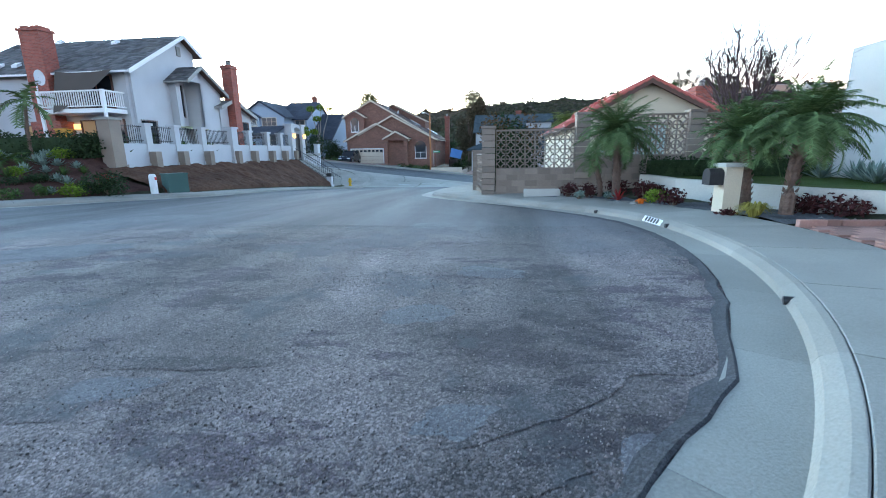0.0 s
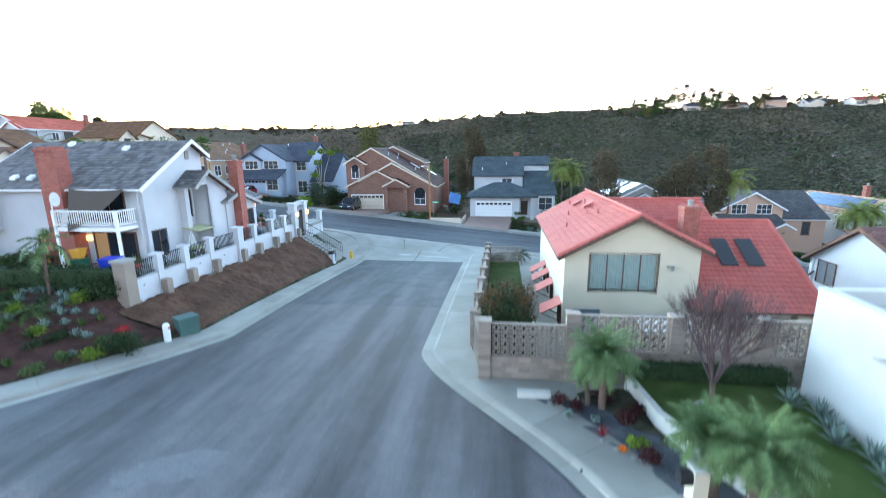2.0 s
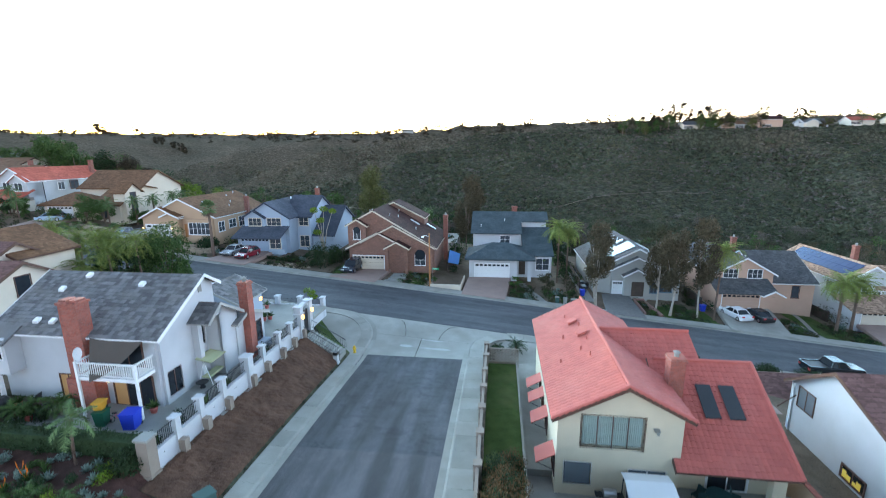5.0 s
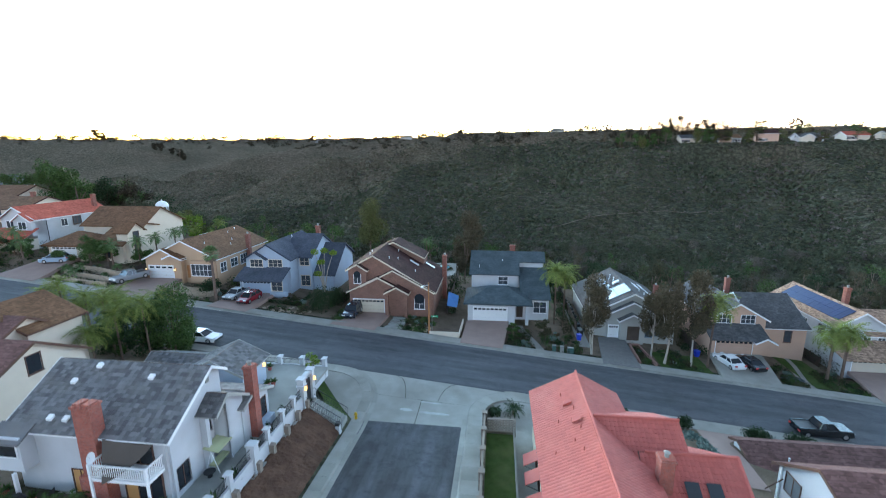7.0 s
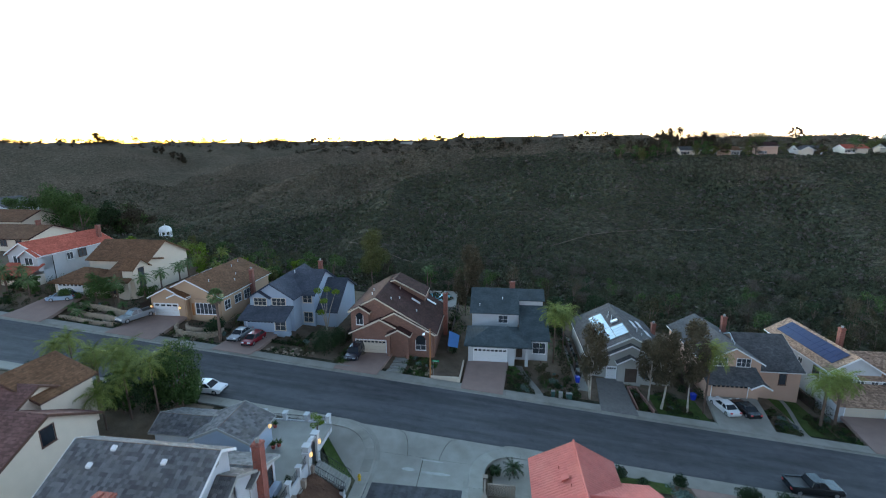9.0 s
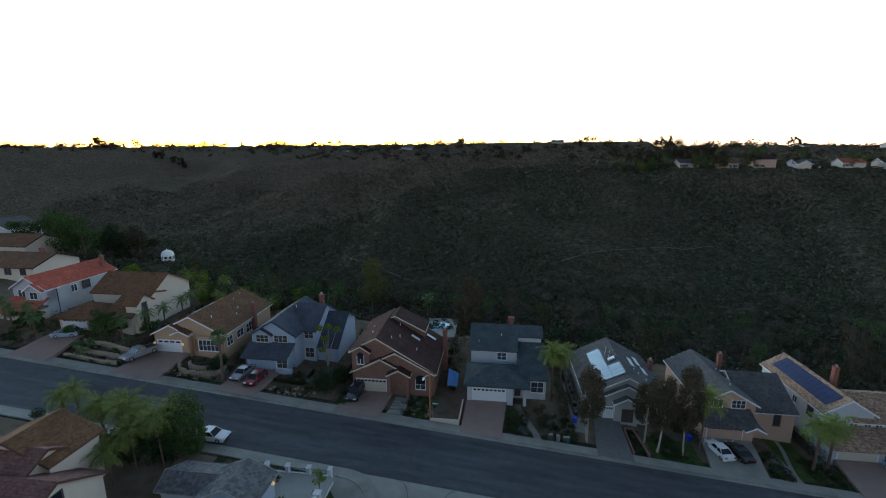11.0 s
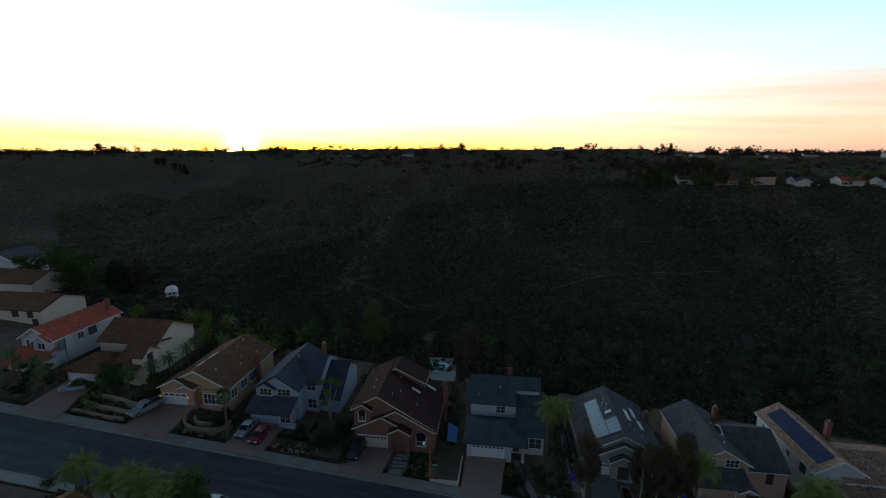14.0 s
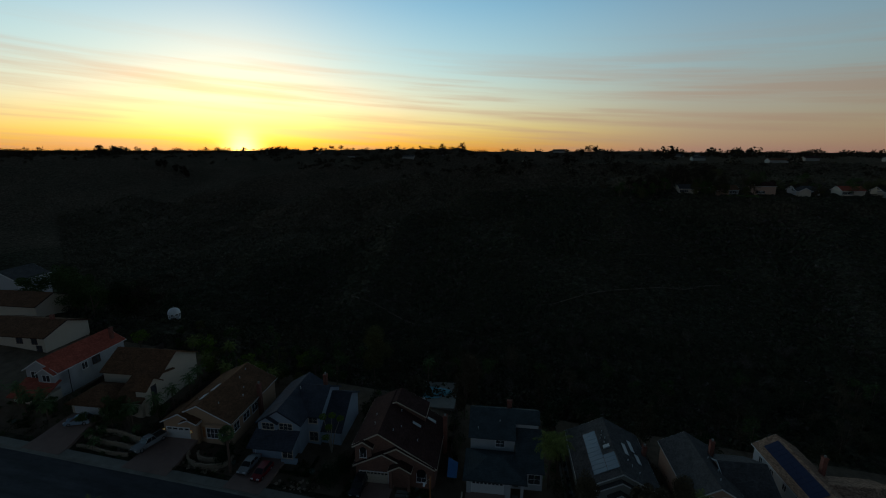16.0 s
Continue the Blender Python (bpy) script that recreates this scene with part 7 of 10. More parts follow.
# house-number plate on the kerb, shown as bars
def kerb_point(v, out=0.045):
    a = Vector((u_right(v), v))
    d = (Vector((u_right(v + 0.1), v + 0.1)) - a).normalized()
    n = Vector((d.y, -d.x))
    return a + n * out, d, n


c, d, n = kerb_point(8.95, -0.005)
plate = thing("kerb_plate", c.x, c.y, z_road(c.x, c.y), math.degrees(math.atan2(d.y, d.x)), "white painted plate with black bars on the kerb", "sign")
part("plate", Shape().slab([(-0.33, 0.0, 0.015), (0.33, 0.0, 0.015), (0.33, -0.06, 0.115), (-0.33, -0.06, 0.115)], (0, 0.006, 0.008)), "white_paint", plate)
for i in range(5):
    x = -0.2 + i * 0.1
    part("bar", Shape().slab([(x - 0.025, 0.004, 0.035), (x + 0.025, 0.004, 0.035), (x + 0.025, -0.045, 0.11), (x - 0.025, -0.045, 0.11)], (0, 0.006, 0.01)), "metal_black", plate)
for v in (8.4, 10.6, 4.1):
    c, d, n = kerb_point(v, 0.0)
    dr = thing("kerb_drain", c.x, c.y, z_road(c.x, c.y), math.degrees(math.atan2(d.y, d.x)), "small dark drain pipe mouth in the kerb", "drain")
    part("pipe", Shape().tube([(0, 0.02, 0.045), (0, -0.08, 0.05)], 0.04, 10), "metal_black", dr)

# ---- patio furniture behind the block wall ----
bbq = thing("barbecue", 6.6, 23.6, -2.9, 0, "stainless steel gas barbecue on the patio", "barbecue")
part("cabinet", Shape().box(-0.35, -0.25, 0.05, 0.35, 0.3, 0.85), "metal_grey", bbq)
hd = Shape()
for i in range(7):
    a = math.pi * i / 6
    hd.v += [(-0.36, -0.28 * math.cos(a), 0.95 + 0.28 * math.sin(a)), (0.36, -0.28 * math.cos(a), 0.95 + 0.28 * math.sin(a))]
hd.f = [(2 * i, 2 * i + 2, 2 * i + 3, 2 * i + 1) for i in range(6)] + [tuple(range(0, 14, 2)), tuple(range(13, 0, -2))]
part("hood", hd, "metal_grey", bbq)
part("side_shelf", Shape().box(-0.8, -0.22, 0.84, -0.37, 0.22, 0.88), "metal_black", bbq)
part("side_shelf", Shape().box(0.37, -0.22, 0.84, 0.8, 0.22, 0.88), "metal_black", bbq)
for i in range(4):
    part("knob", Shape().tube([(-0.22 + i * 0.15, -0.25, 0.78), (-0.22 + i * 0.15, -0.3, 0.78)], 0.035, 8), "metal_black", bbq)
sw = thing("swing_seat", 8.55, 23.1, -2.9, 0, "canopy swing seat with white fabric top", "swing seat")
part("canopy", Shape().slab([(-1.35, -0.9, 1.95), (1.35, -0.9, 1.95), (1.3, 0.1, 2.25), (-1.3, 0.1, 2.25)], (0, 0, 0.04)).slab([(-1.3, 0.1, 2.25), (1.3, 0.1, 2.25), (1.3, 0.9, 2.1), (-1.3, 0.9, 2.1)], (0, 0, 0.04)), "white_paint", sw, "white fabric canopy")
for x in (-1.2, 1.2):
    for y in (-0.8, 0.8):
        part("leg", Shape().tube([(x, y, 0), (x, y * 0.8, 2.0)], 0.03, 6), "metal_black", sw)
part("seat", Shape().box(-0.85, -0.3, 0.4, 0.85, 0.35, 0.55), "wood_dark", sw)
part("backrest", Shape().slab([(-0.85, 0.3, 0.5), (0.85, 0.3, 0.5), (0.85, 0.5, 1.15), (-0.85, 0.5, 1.15)], (0, 0.1, 0)), "wood_dark", sw)
tb = thing("patio_table", 13.0, 24.4, -2.9, 0, "dark green metal patio table", "table")
part("tabletop", Shape().tube([(0, 0, 0.7), (0, 0, 0.74)], 0.75, 18), "green_metal", tb)
for a in range(4):
    x, y = 0.5 * math.cos(a * 1.57 + 0.8), 0.5 * math.sin(a * 1.57 + 0.8)
    part("leg", Shape().tube([(x, y, 0), (x * 0.8, y * 0.8, 0.7)], 0.025, 6), "green_metal", tb)
ch = thing("patio_chair", 12.0, 24.0, -2.9, 0, "dark green metal patio chair", "chair", "chairs round the patio table")
part("seat", Shape().box(-0.24, -0.24, 0.4, 0.24, 0.24, 0.44), "green_metal", ch)
part("backrest", Shape().slab([(-0.24, 0.22, 0.45), (0.24, 0.22, 0.45), (0.24, 0.34, 0.9), (-0.24, 0.34, 0.9)], (0, 0.03, 0)), "green_metal", ch)
for x in (-0.21, 0.21):
    for y in (-0.21, 0.21):
        part("leg", Shape().tube([(x, y, 0), (x, y, 0.4)], 0.018, 5), "green_metal", ch)
for a, du, dv in ((20, 12.2, 23.7), (160, 13.8, 23.7), (60, 14.1, 24.8), (-60, 11.9, 24.7), (180, 13.0, 23.4)):
    copy_thing(ch, BLOCK @ pose(du, dv, -2.9, 0, 0, a))

# ---- left patio: bins, grill, clutter ----
def bin_(u, v, z, material, label, w=0.32, h=0.95):
    o = thing("wheeled_bin", u, v, z, 10, label, "bin")
    s = Shape()
    s.v = [(-w * 0.8, -w * 0.8, 0.05), (w * 0.8, -w * 0.8, 0.05), (w * 0.8, w * 0.8, 0.05), (-w * 0.8, w * 0.8, 0.05), (-w, -w, h), (w, -w, h), (w, w, h), (-w, w, h)]
    s.f = [(3, 2, 1, 0), (4, 5, 6, 7), (0, 1, 5, 4), (1, 2, 6, 5), (2, 3, 7, 6), (3, 0, 4, 7)]
    part("tub", s, material, o)
    part("lid", Shape().box(-w - 0.03, -w - 0.03, h, w + 0.03, w + 0.06, h + 0.07), material, o)
    for x in (-w * 0.75, w * 0.75):
        part("wheel", Shape().tube([(x - 0.03, w * 0.85, 0.1), (x + 0.03, w * 0.85, 0.1)], 0.1, 10), "metal_black", o)


bin_(-21.9, 21.9, 1.29, "bin_blue", "blue plastic recycling bin on the patio", 0.42, 1.05)
bin_(-23.9, 21.9, 1.29, "bin_green", "dark green plastic bin on the patio")
bin_(-24.0, 22.0, 2.3, "bin_yellow", "yellow plastic crate on top of a green bin", 0.28, 0.5)
for u in (12.6, 13.2, 13.9):
    bin_(u + 0.2, 66.5 + (u - 12.6) * 3, land(13, 67) + 0.1, "bin_blue" if u < 13 else "metal_black", "wheeled bin by the side of a house")
bin_(30.2, 66.5, land(30.2, 66.5) + 0.1, "bin_blue", "blue wheeled bin by the garage")
bin_(20.5, 35.4, -4.2, "bin_blue", "blue wheeled bin beside the white wall")
bin_(20.8, 34.0, -4.2, "metal_black", "black wheeled bin beside the white wall")
tbl = thing("garden_table", -28.3, 22.9, 1.29, 5, "long weathered patio table", "table")
part("tabletop", Shape().box(-1.1, -0.4, 0.7, 1.1, 0.4, 0.75), "wood_dark", tbl)
for x in (-1.0, 1.0):
    for y in (-0.33, 0.33):
        part("leg", Shape().box(x - 0.04, y - 0.04, 0, x + 0.04, y + 0.04, 0.7), "wood_dark", tbl)
gl = thing("barbecue", -31.5, 22.4, 1.29, 20, "black covered barbecue on the patio", "barbecue")
part("cover", Shape().tube([(0, 0, 0), (0, 0, 0.8), (0, 0, 1.1)], [0.5, 0.45, 0.25], 10), "metal_black", gl)
sg = thing("swing_seat", -20.75, 28.0, 1.29, 90, "garden swing seat with pale green canopy", "swing seat")
part("canopy", Shape().slab([(-0.9, -0.6, 1.7), (0.9, -0.6, 1.7), (0.9, 0.6, 1.9), (-0.9, 0.6, 1.9)], (0, 0, 0.06)), "canvas_green", sg)
part("seat", Shape().box(-0.8, -0.3, 0.45, 0.8, 0.3, 0.6), "canvas_green", sg)
for x in (-0.85, 0.85):
    part("frame", Shape().tube([(x, -0.55, 0), (x, 0, 1.75), (x, 0.55, 0)], 0.03, 6), "white_paint", sg)

by = thing("bicycle", -23.25, 22.3, 1.29, 15, "small pink child's bicycle on the patio", "bicycle")
for x in (-0.4, 0.4):
    part("tyre", Shape().tube([(x + 0.24 * math.cos(a * math.tau / 14), 0, 0.26 + 0.24 * math.sin(a * math.tau / 14)) for a in range(15)], 0.025, 5), "rubber", by)
for q in (((-0.4, 0, 0.26), (-0.1, 0, 0.55)), ((-0.1, 0, 0.55), (0.32, 0, 0.55)), ((-0.05, 0, 0.25), (0.32, 0, 0.55)), ((-0.05, 0, 0.25), (-0.12, 0, 0.62)), ((0.4, 0, 0.26), (0.3, 0, 0.72))):
    part("frame_tube", Shape().tube(q, 0.018, 5), "bike_pink", by)
part("handlebar", Shape().tube([(0.28, -0.24, 0.74), (0.3, 0, 0.72), (0.28, 0.24, 0.74)], 0.014, 5), "metal_grey", by)
part("saddle", Shape().box(-0.24, -0.06, 0.61, 0.0, 0.06, 0.67), "metal_black", by)
rp = random.Random(19)
for k, (u, v) in enumerate(((-28.6, 22.6), (-30.2, 23.2), (-31.3, 21.6), (-33.0, 22.4))):
    ch_ = thing("patio_chair", u, v, 1.29, rp.uniform(0, 360), "dark metal patio chair with a cushion", "chair", "chairs on the left patio")
    part("seat", Shape().box(-0.25, -0.25, 0.4, 0.25, 0.25, 0.48), "canvas_grey", ch_)
    part("backrest", Shape().slab([(-0.25, 0.23, 0.46), (0.25, 0.23, 0.46), (0.25, 0.36, 0.95), (-0.25, 0.36, 0.95)], (0, 0.05, 0)), "canvas_grey", ch_)
    for x in (-0.22, 0.22):
        for y in (-0.22, 0.22):
            part("leg", Shape().tube([(x, y, 0), (x, y, 0.4)], 0.018, 5), "metal_black", ch_)
rtb = thing("garden_table", -20.7, 26.7, 1.29, 0, "low round dark patio table", "table")
part("tabletop", Shape().tube([(0, 0, 0.42), (0, 0, 0.46)], 0.42, 16), "metal_black", rtb)
part("pedestal", Shape().tube([(0, 0, 0), (0, 0, 0.42)], [0.2, 0.05], 8), "metal_black", rtb)
for k, (u, v) in enumerate(((-21.8, 23.5), (-31.2, 23.0), (-31.6, 22.2), (-29.0, 21.8), (-33.8, 23.4), (-20.9, 29.9), (-23.0, 39.2), (-22.6, 39.6), (-19.4, 40.8), (-24.6, 42.6))):
    pot = thing("flower_pot", u, v, 1.28, 0, "terracotta pot with a leafy plant", "plant pot", "pots round the white house")
    part("pot", Shape().tube([(0, 0, 0), (0, 0, 0.32), (0, 0, 0.36)], [0.16, 0.24, 0.25], 10), "tile_red", pot)
    fo = Shape()
    for i_ in range(46):
        a, e = rp.uniform(0, math.tau), rp.uniform(0.3, 1.3)
        d = Vector((math.cos(a) * math.cos(e), math.sin(a) * math.cos(e), math.sin(e)))
        q, w = Vector((-d.y, d.x, 0)).normalized() * 0.05, rp.uniform(0.35, 0.75)
        j_ = len(fo.v)
        fo.v += [(0, 0, 0.33), tuple(d * w * 0.6 + q + Vector((0, 0, 0.33))), tuple(d * w + Vector((0, 0, 0.26))), tuple(d * w * 0.6 - q + Vector((0, 0, 0.33)))]
        fo.f.append((j_, j_ + 1, j_ + 2, j_ + 3))
    part("foliage", fo, "leaf", pot)

# ---- street furniture ----
ub = thing("utility_box", -14.75, 18.3, z_road(-14, 18) + 0.2, 60, "dark green metal utility cabinet by the footway", "utility box")
part("body", Shape().box(-0.42, -0.36, -0.2, 0.42, 0.36, 0.76), "green_box", ub)
part("lid", Shape().box(-0.45, -0.39, 0.76, 0.45, 0.39, 0.83), "green_box", ub)
part("plate", Shape().box(0.425, -0.1, 0.2, 0.435, 0.1, 0.36), "white_paint", ub, "small pale notice")
pd_ = thing("cable_pedestal", -14.95, 17.25, z_road(-14, 17) + 0.2, 0, "white plastic cable pedestal", "pedestal")
part("body", Shape().tube([(0, 0, -0.2), (0, 0, 0.72), (0, 0, 0.8)], [0.15, 0.15, 0.1], 10), "white_paint", pd_)
part("mark", Shape().box(0.12, -0.05, 0.55, 0.155, 0.05, 0.68), "red_paint", pd_)
mc = thing("mailbox_pillar", -14.75, 36.6, z_road(-14, 36.6) + 0.1, 0, "white pillar with dark lantern top", "mailbox")
part("pillar", Shape().box(-0.2, -0.2, -0.3, 0.2, 0.2, 0.95), "stucco_white", mc)
part("plinth", Shape().box(-0.27, -0.27, -0.3, 0.27, 0.27, 0.25), "stucco_white", mc)
part("box", Shape().box(-0.2, -0.22, 0.95, 0.2, 0.22, 1.25), "metal_black", mc)
hy = thing("fire_hydrant", -13.9, 39.3, z_road(-14, 39.3) + 0.14, 0, "yellow fire hydrant on the corner footway", "hydrant")
part("barrel", Shape().tube([(0, 0, -0.1), (0, 0, 0.05), (0, 0, 0.06), (0, 0, 0.55), (0, 0, 0.62), (0, 0, 0.72)], [0.17, 0.17, 0.12, 0.12, 0.14, 0.06], 12), "yellow_paint", hy)
part("outlet", Shape().tube([(-0.2, 0, 0.42), (0.2, 0, 0.42)], 0.06, 8), "yellow_paint", hy)
part("outlet", Shape().tube([(0, 0, 0.4), (0, -0.2, 0.4)], 0.075, 8), "yellow_paint", hy)
sl_ = thing("street_lamp", -9.7, 60.5, z_main(-9.7) + 0.15, 0, "tall wooden street lamp pole with a short arm", "street lamp")
part("pole", Shape().tube([(0, 0, -0.3), (0, 0, 7.6)], [0.13, 0.09], 8), "wood", sl_)
part("arm", Shape().tube([(0, 0, 7.2), (-0.5, -0.9, 7.5), (-0.6, -1.4, 7.45)], 0.04, 6), "metal_grey", sl_)
part("lamp_head", Shape().box(-0.8, -1.9, 7.35, -0.5, -1.3, 7.5), "skylight", sl_)
ss = thing("street_sign", -9.3, 60.8, z_main(-9.7) + 0.15, 0, "green street name sign with pale bars on a post", "sign")
part("post", Shape().tube([(0, 0, -0.2), (0, 0, 2.6)], 0.03, 6), "metal_grey", ss)
part("blade", Shape().box(-0.1, -0.02, 2.3, 0.85, 0.02, 2.55), "green_sign", ss)
part("bar", Shape().box(0.05, -0.03, 2.38, 0.65, -0.02, 2.47), "white_paint", ss)
for i, u in enumerate((8.3, 9.4, 10.6)):
    o = thing("utility_box", u, 60.6, z_main(u) + 0.15, 0, "small utility box behind the footway", "utility box")
    part("body", Shape().box(-0.25 - 0.15 * (i == 2), -0.2, -0.2, 0.25 + 0.15 * (i == 2), 0.2, 0.7), "green_box" if i != 1 else "concrete_old", o)
    part("lid", Shape().box(-0.28 - 0.15 * (i == 2), -0.23, 0.7, 0.28 + 0.15 * (i == 2), 0.23, 0.76), "concrete_old", o)
# paint and patches on the concrete apron
for k, (u, v, a, b) in enumerate(((-9.2, 41.6, 0.9, 0.3), (-6.2, 41.4, 2.0, 0.28), (-6.8, 43.2, 1.7, 0.14))):
    pt = Shape()
    m = 14
    ring = [(u + a * math.cos(i * math.tau / m) * (0.8 + 0.3 * noise.noise(Vector((i * 1.7, k * 9.1, 0)))), v + b * math.sin(i * math.tau / m) * (0.8 + 0.4 * noise.noise(Vector((i * 2.3, k * 5.1, 4))))) for i in range(m)]
    pt.v = [(x, y, z_road(x, y) + 0.012) for x, y in ring]
    pt.f = [tuple(range(m))]
    setting("paint_mark", pt, "paint_worn", "worn white paint on the concrete")


# ---- cars ----
def car(u, v, z, turn, paint, label, kind="sedan"):
    """A car whose front points along its own +x."""
    o = thing("pickup_truck" if kind == "pickup" else "car", u, v, z, turn, label, "pickup truck" if kind == "pickup" else "car")
    L, W, Hh = {"sedan": (4.7, 1.8, 1.42), "hatch": (4.2, 1.75, 1.5), "suv": (4.7, 1.9, 1.75), "pickup": (5.5, 1.95, 1.75)}[kind]
    a, w = L / 2, W / 2
    belt = 0.62 * Hh
    lift = 0.28 if kind in ("suv", "pickup") else 0.2
    prof = {"sedan": [(-a, 0.5), (-a + 0.05, belt), (-a + 0.75, belt + 0.05), (0.9, belt + 0.02), (a - 0.25, belt - 0.15), (a, 0.55)],
            "hatch": [(-a, 0.5), (-a + 0.05, belt), (0.9, belt), (a - 0.2, belt - 0.18), (a, 0.55)],
            "suv": [(-a, 0.55), (-a, belt), (0.8, belt), (a - 0.15, belt - 0.1), (a, 0.65)],
            "pickup": [(-a, 0.6), (-a, belt), (0.9, belt), (a - 0.15, belt - 0.1), (a, 0.65)]}[kind]
    b = Shape()
    rings = []
    for y, k in ((-w, 0.0), (-w + 0.08, 1.0), (w - 0.08, 1.0), (w, 0.0)):
        rings.append([(x * (1 - 0.025 * (1 - k)), y, lift + (zz - lift) * (0.94 + 0.06 * k)) for x, zz in [(-a + 0.15, lift), *prof, (a - 0.15, lift)]])
    m = len(rings[0])
    b.v = [p for r in rings for p in r]
    b.f = [(r * m + i, r * m + (i + 1) % m, r * m + m + (i + 1) % m, r * m + m + i) for r in range(3) for i in range(m)] + [tuple(range(m - 1, -1, -1)), tuple(range(3 * m, 4 * m))]
    body = part("body", b, paint, o)
    soft_ = body.modifiers.new("rounding", "BEVEL")
    soft_.width, soft_.segments, soft_.angle_limit = 0.07, 3, radians(20)
    c0, c1, t0, t1 = {"sedan": (-a + 0.7, 1.05, -0.95, 0.35), "hatch": (-a + 0.1, 1.1, -a + 0.6, 0.35), "suv": (-a + 0.05, 1.05, -a + 0.35, 0.45), "pickup": (-0.75, 1.15, -0.5, 0.55)}[kind]
    g = Shape()
    g.v = [(c0, -w + 0.07, belt), (c1, -w + 0.07, belt), (c1, w - 0.07, belt), (c0, w - 0.07, belt), (t0, -w + 0.24, Hh - 0.05), (t1, -w + 0.24, Hh - 0.05), (t1, w - 0.24, Hh - 0.05), (t0, w - 0.24, Hh - 0.05)]
    g.f = [(4, 5, 6, 7), (0, 1, 5, 4), (1, 2, 6, 5), (2, 3, 7, 6), (3, 0, 4, 7)]
    cab = part("glasshouse", g, "glass", o, "dark window glass")
    soft_ = cab.modifiers.new("rounding", "BEVEL")
    soft_.width, soft_.segments = 0.06, 2
    part("roof_panel", Shape().slab([(t0 - 0.04, -w + 0.22, Hh - 0.05), (t1 + 0.04, -w + 0.22, Hh - 0.05), (t1 + 0.04, w - 0.22, Hh - 0.05), (t0 - 0.04, w - 0.22, Hh - 0.05)], (0, 0, 0.05)), paint, o)
    for y in (-1, 1):
        for x0, x1 in ((c0, t0), (c1, t1), ((c0 + c1) / 2 - 0.15, (t0 + t1) / 2 - 0.1)):
            part("pillar", Shape().tube([(x0, y * (w - 0.06), belt), (x1, y * (w - 0.23), Hh - 0.04)], 0.045, 5), paint, o)
    for x in (-a + 0.85, a - 0.9):
        for y in (-1, 1):
            r = 0.38 if kind in ("suv", "pickup") else 0.32
            t = part("tyre", Shape().tube([(x, y * (w - 0.2), r), (x, y * (w + 0.01), r)], r, 16), "rubber", o)
            part("rim", Shape().tube([(x, y * (w - 0.05), r), (x, y * (w + 0.02), r)], r * 0.62, 10), "metal_grey", t)
    for y in (-1, 1):
        part("headlight", Shape().box(a - 0.16, y * (w - 0.32) - 0.22, 0.62, a - 0.01, y * (w - 0.32) + 0.22, 0.76), "skylight", o)
        part("tail_light", Shape().box(-a - 0.015, y * (w - 0.2) - 0.16, 0.72, -a + 0.1, y * (w - 0.2) + 0.16, 0.9), "red_paint", o)
    part("bumper", Shape().box(a - 0.1, -w + 0.1, 0.3, a + 0.04, w - 0.1, 0.5), "metal_black", o)
    if kind == "pickup":
        part("bed", Shape().box(-a + 0.08, -w + 0.14, belt - 0.02, -0.85, w - 0.14, belt + 0.01), "metal_black", o)
        for y in (-1, 1):
            part("bed_rail", Shape().box(-a, y * (w - 0.06) - 0.05, belt - 0.02, -0.8, y * (w - 0.06) + 0.05, belt + 0.09), paint, o)
        part("tailgate", Shape().box(-a, -w + 0.1, belt - 0.1, -a + 0.07, w - 0.1, belt + 0.08), paint, o)
    return o


for key, col in (("paint_white", (0.75, 0.76, 0.78)), ("paint_black", (0.012, 0.013, 0.016)), ("paint_red", (0.2, 0.012, 0.02)), ("paint_silver", (0.27, 0.29, 0.31)), ("paint_navy", (0.015, 0.02, 0.035)), ("paint_sky", (0.3, 0.4, 0.52))):
    M[key] = mat(key, col, 0.25, 0.03, 0.5, 0.0, 5, spec=0.6)


car(-22.4, 64.0, -0.28, -92, "paint_navy", "dark blue sport utility car on the driveway", "suv")
car(-38.7, 62.7, 1.86, -95, "paint_red", "dark red hatchback on the driveway", "hatch")
car(-41.7, 63.9, 2.03, -94, "paint_silver", "silver saloon on the driveway", "sedan")
car(-60.6, 64.3, 4.2, -108, "paint_silver", "silver pickup truck on the driveway", "pickup")
car(-74.9, 65.0, 6.75, -160, "paint_sky", "pale blue hatchback by the garage", "hatch")
car(33.4, 63.8, -5.55, 102, "paint_white", "white saloon on the driveway", "sedan")
car(36.2, 63.8, -5.7, 100, "paint_black", "black saloon on the driveway", "sedan")
car(-36.9, 48.6, z_main(-36.9) + 0.02, 0, "paint_white", "white saloon parked at the kerb", "sedan")
car(35.7, 48.7, z_main(35.7) + 0.02, 0, "paint_black", "black pickup truck parked at the kerb", "pickup")
car(58.0, 64.0, -7.2, -95, "paint_sky", "blue car on the driveway", "hatch")


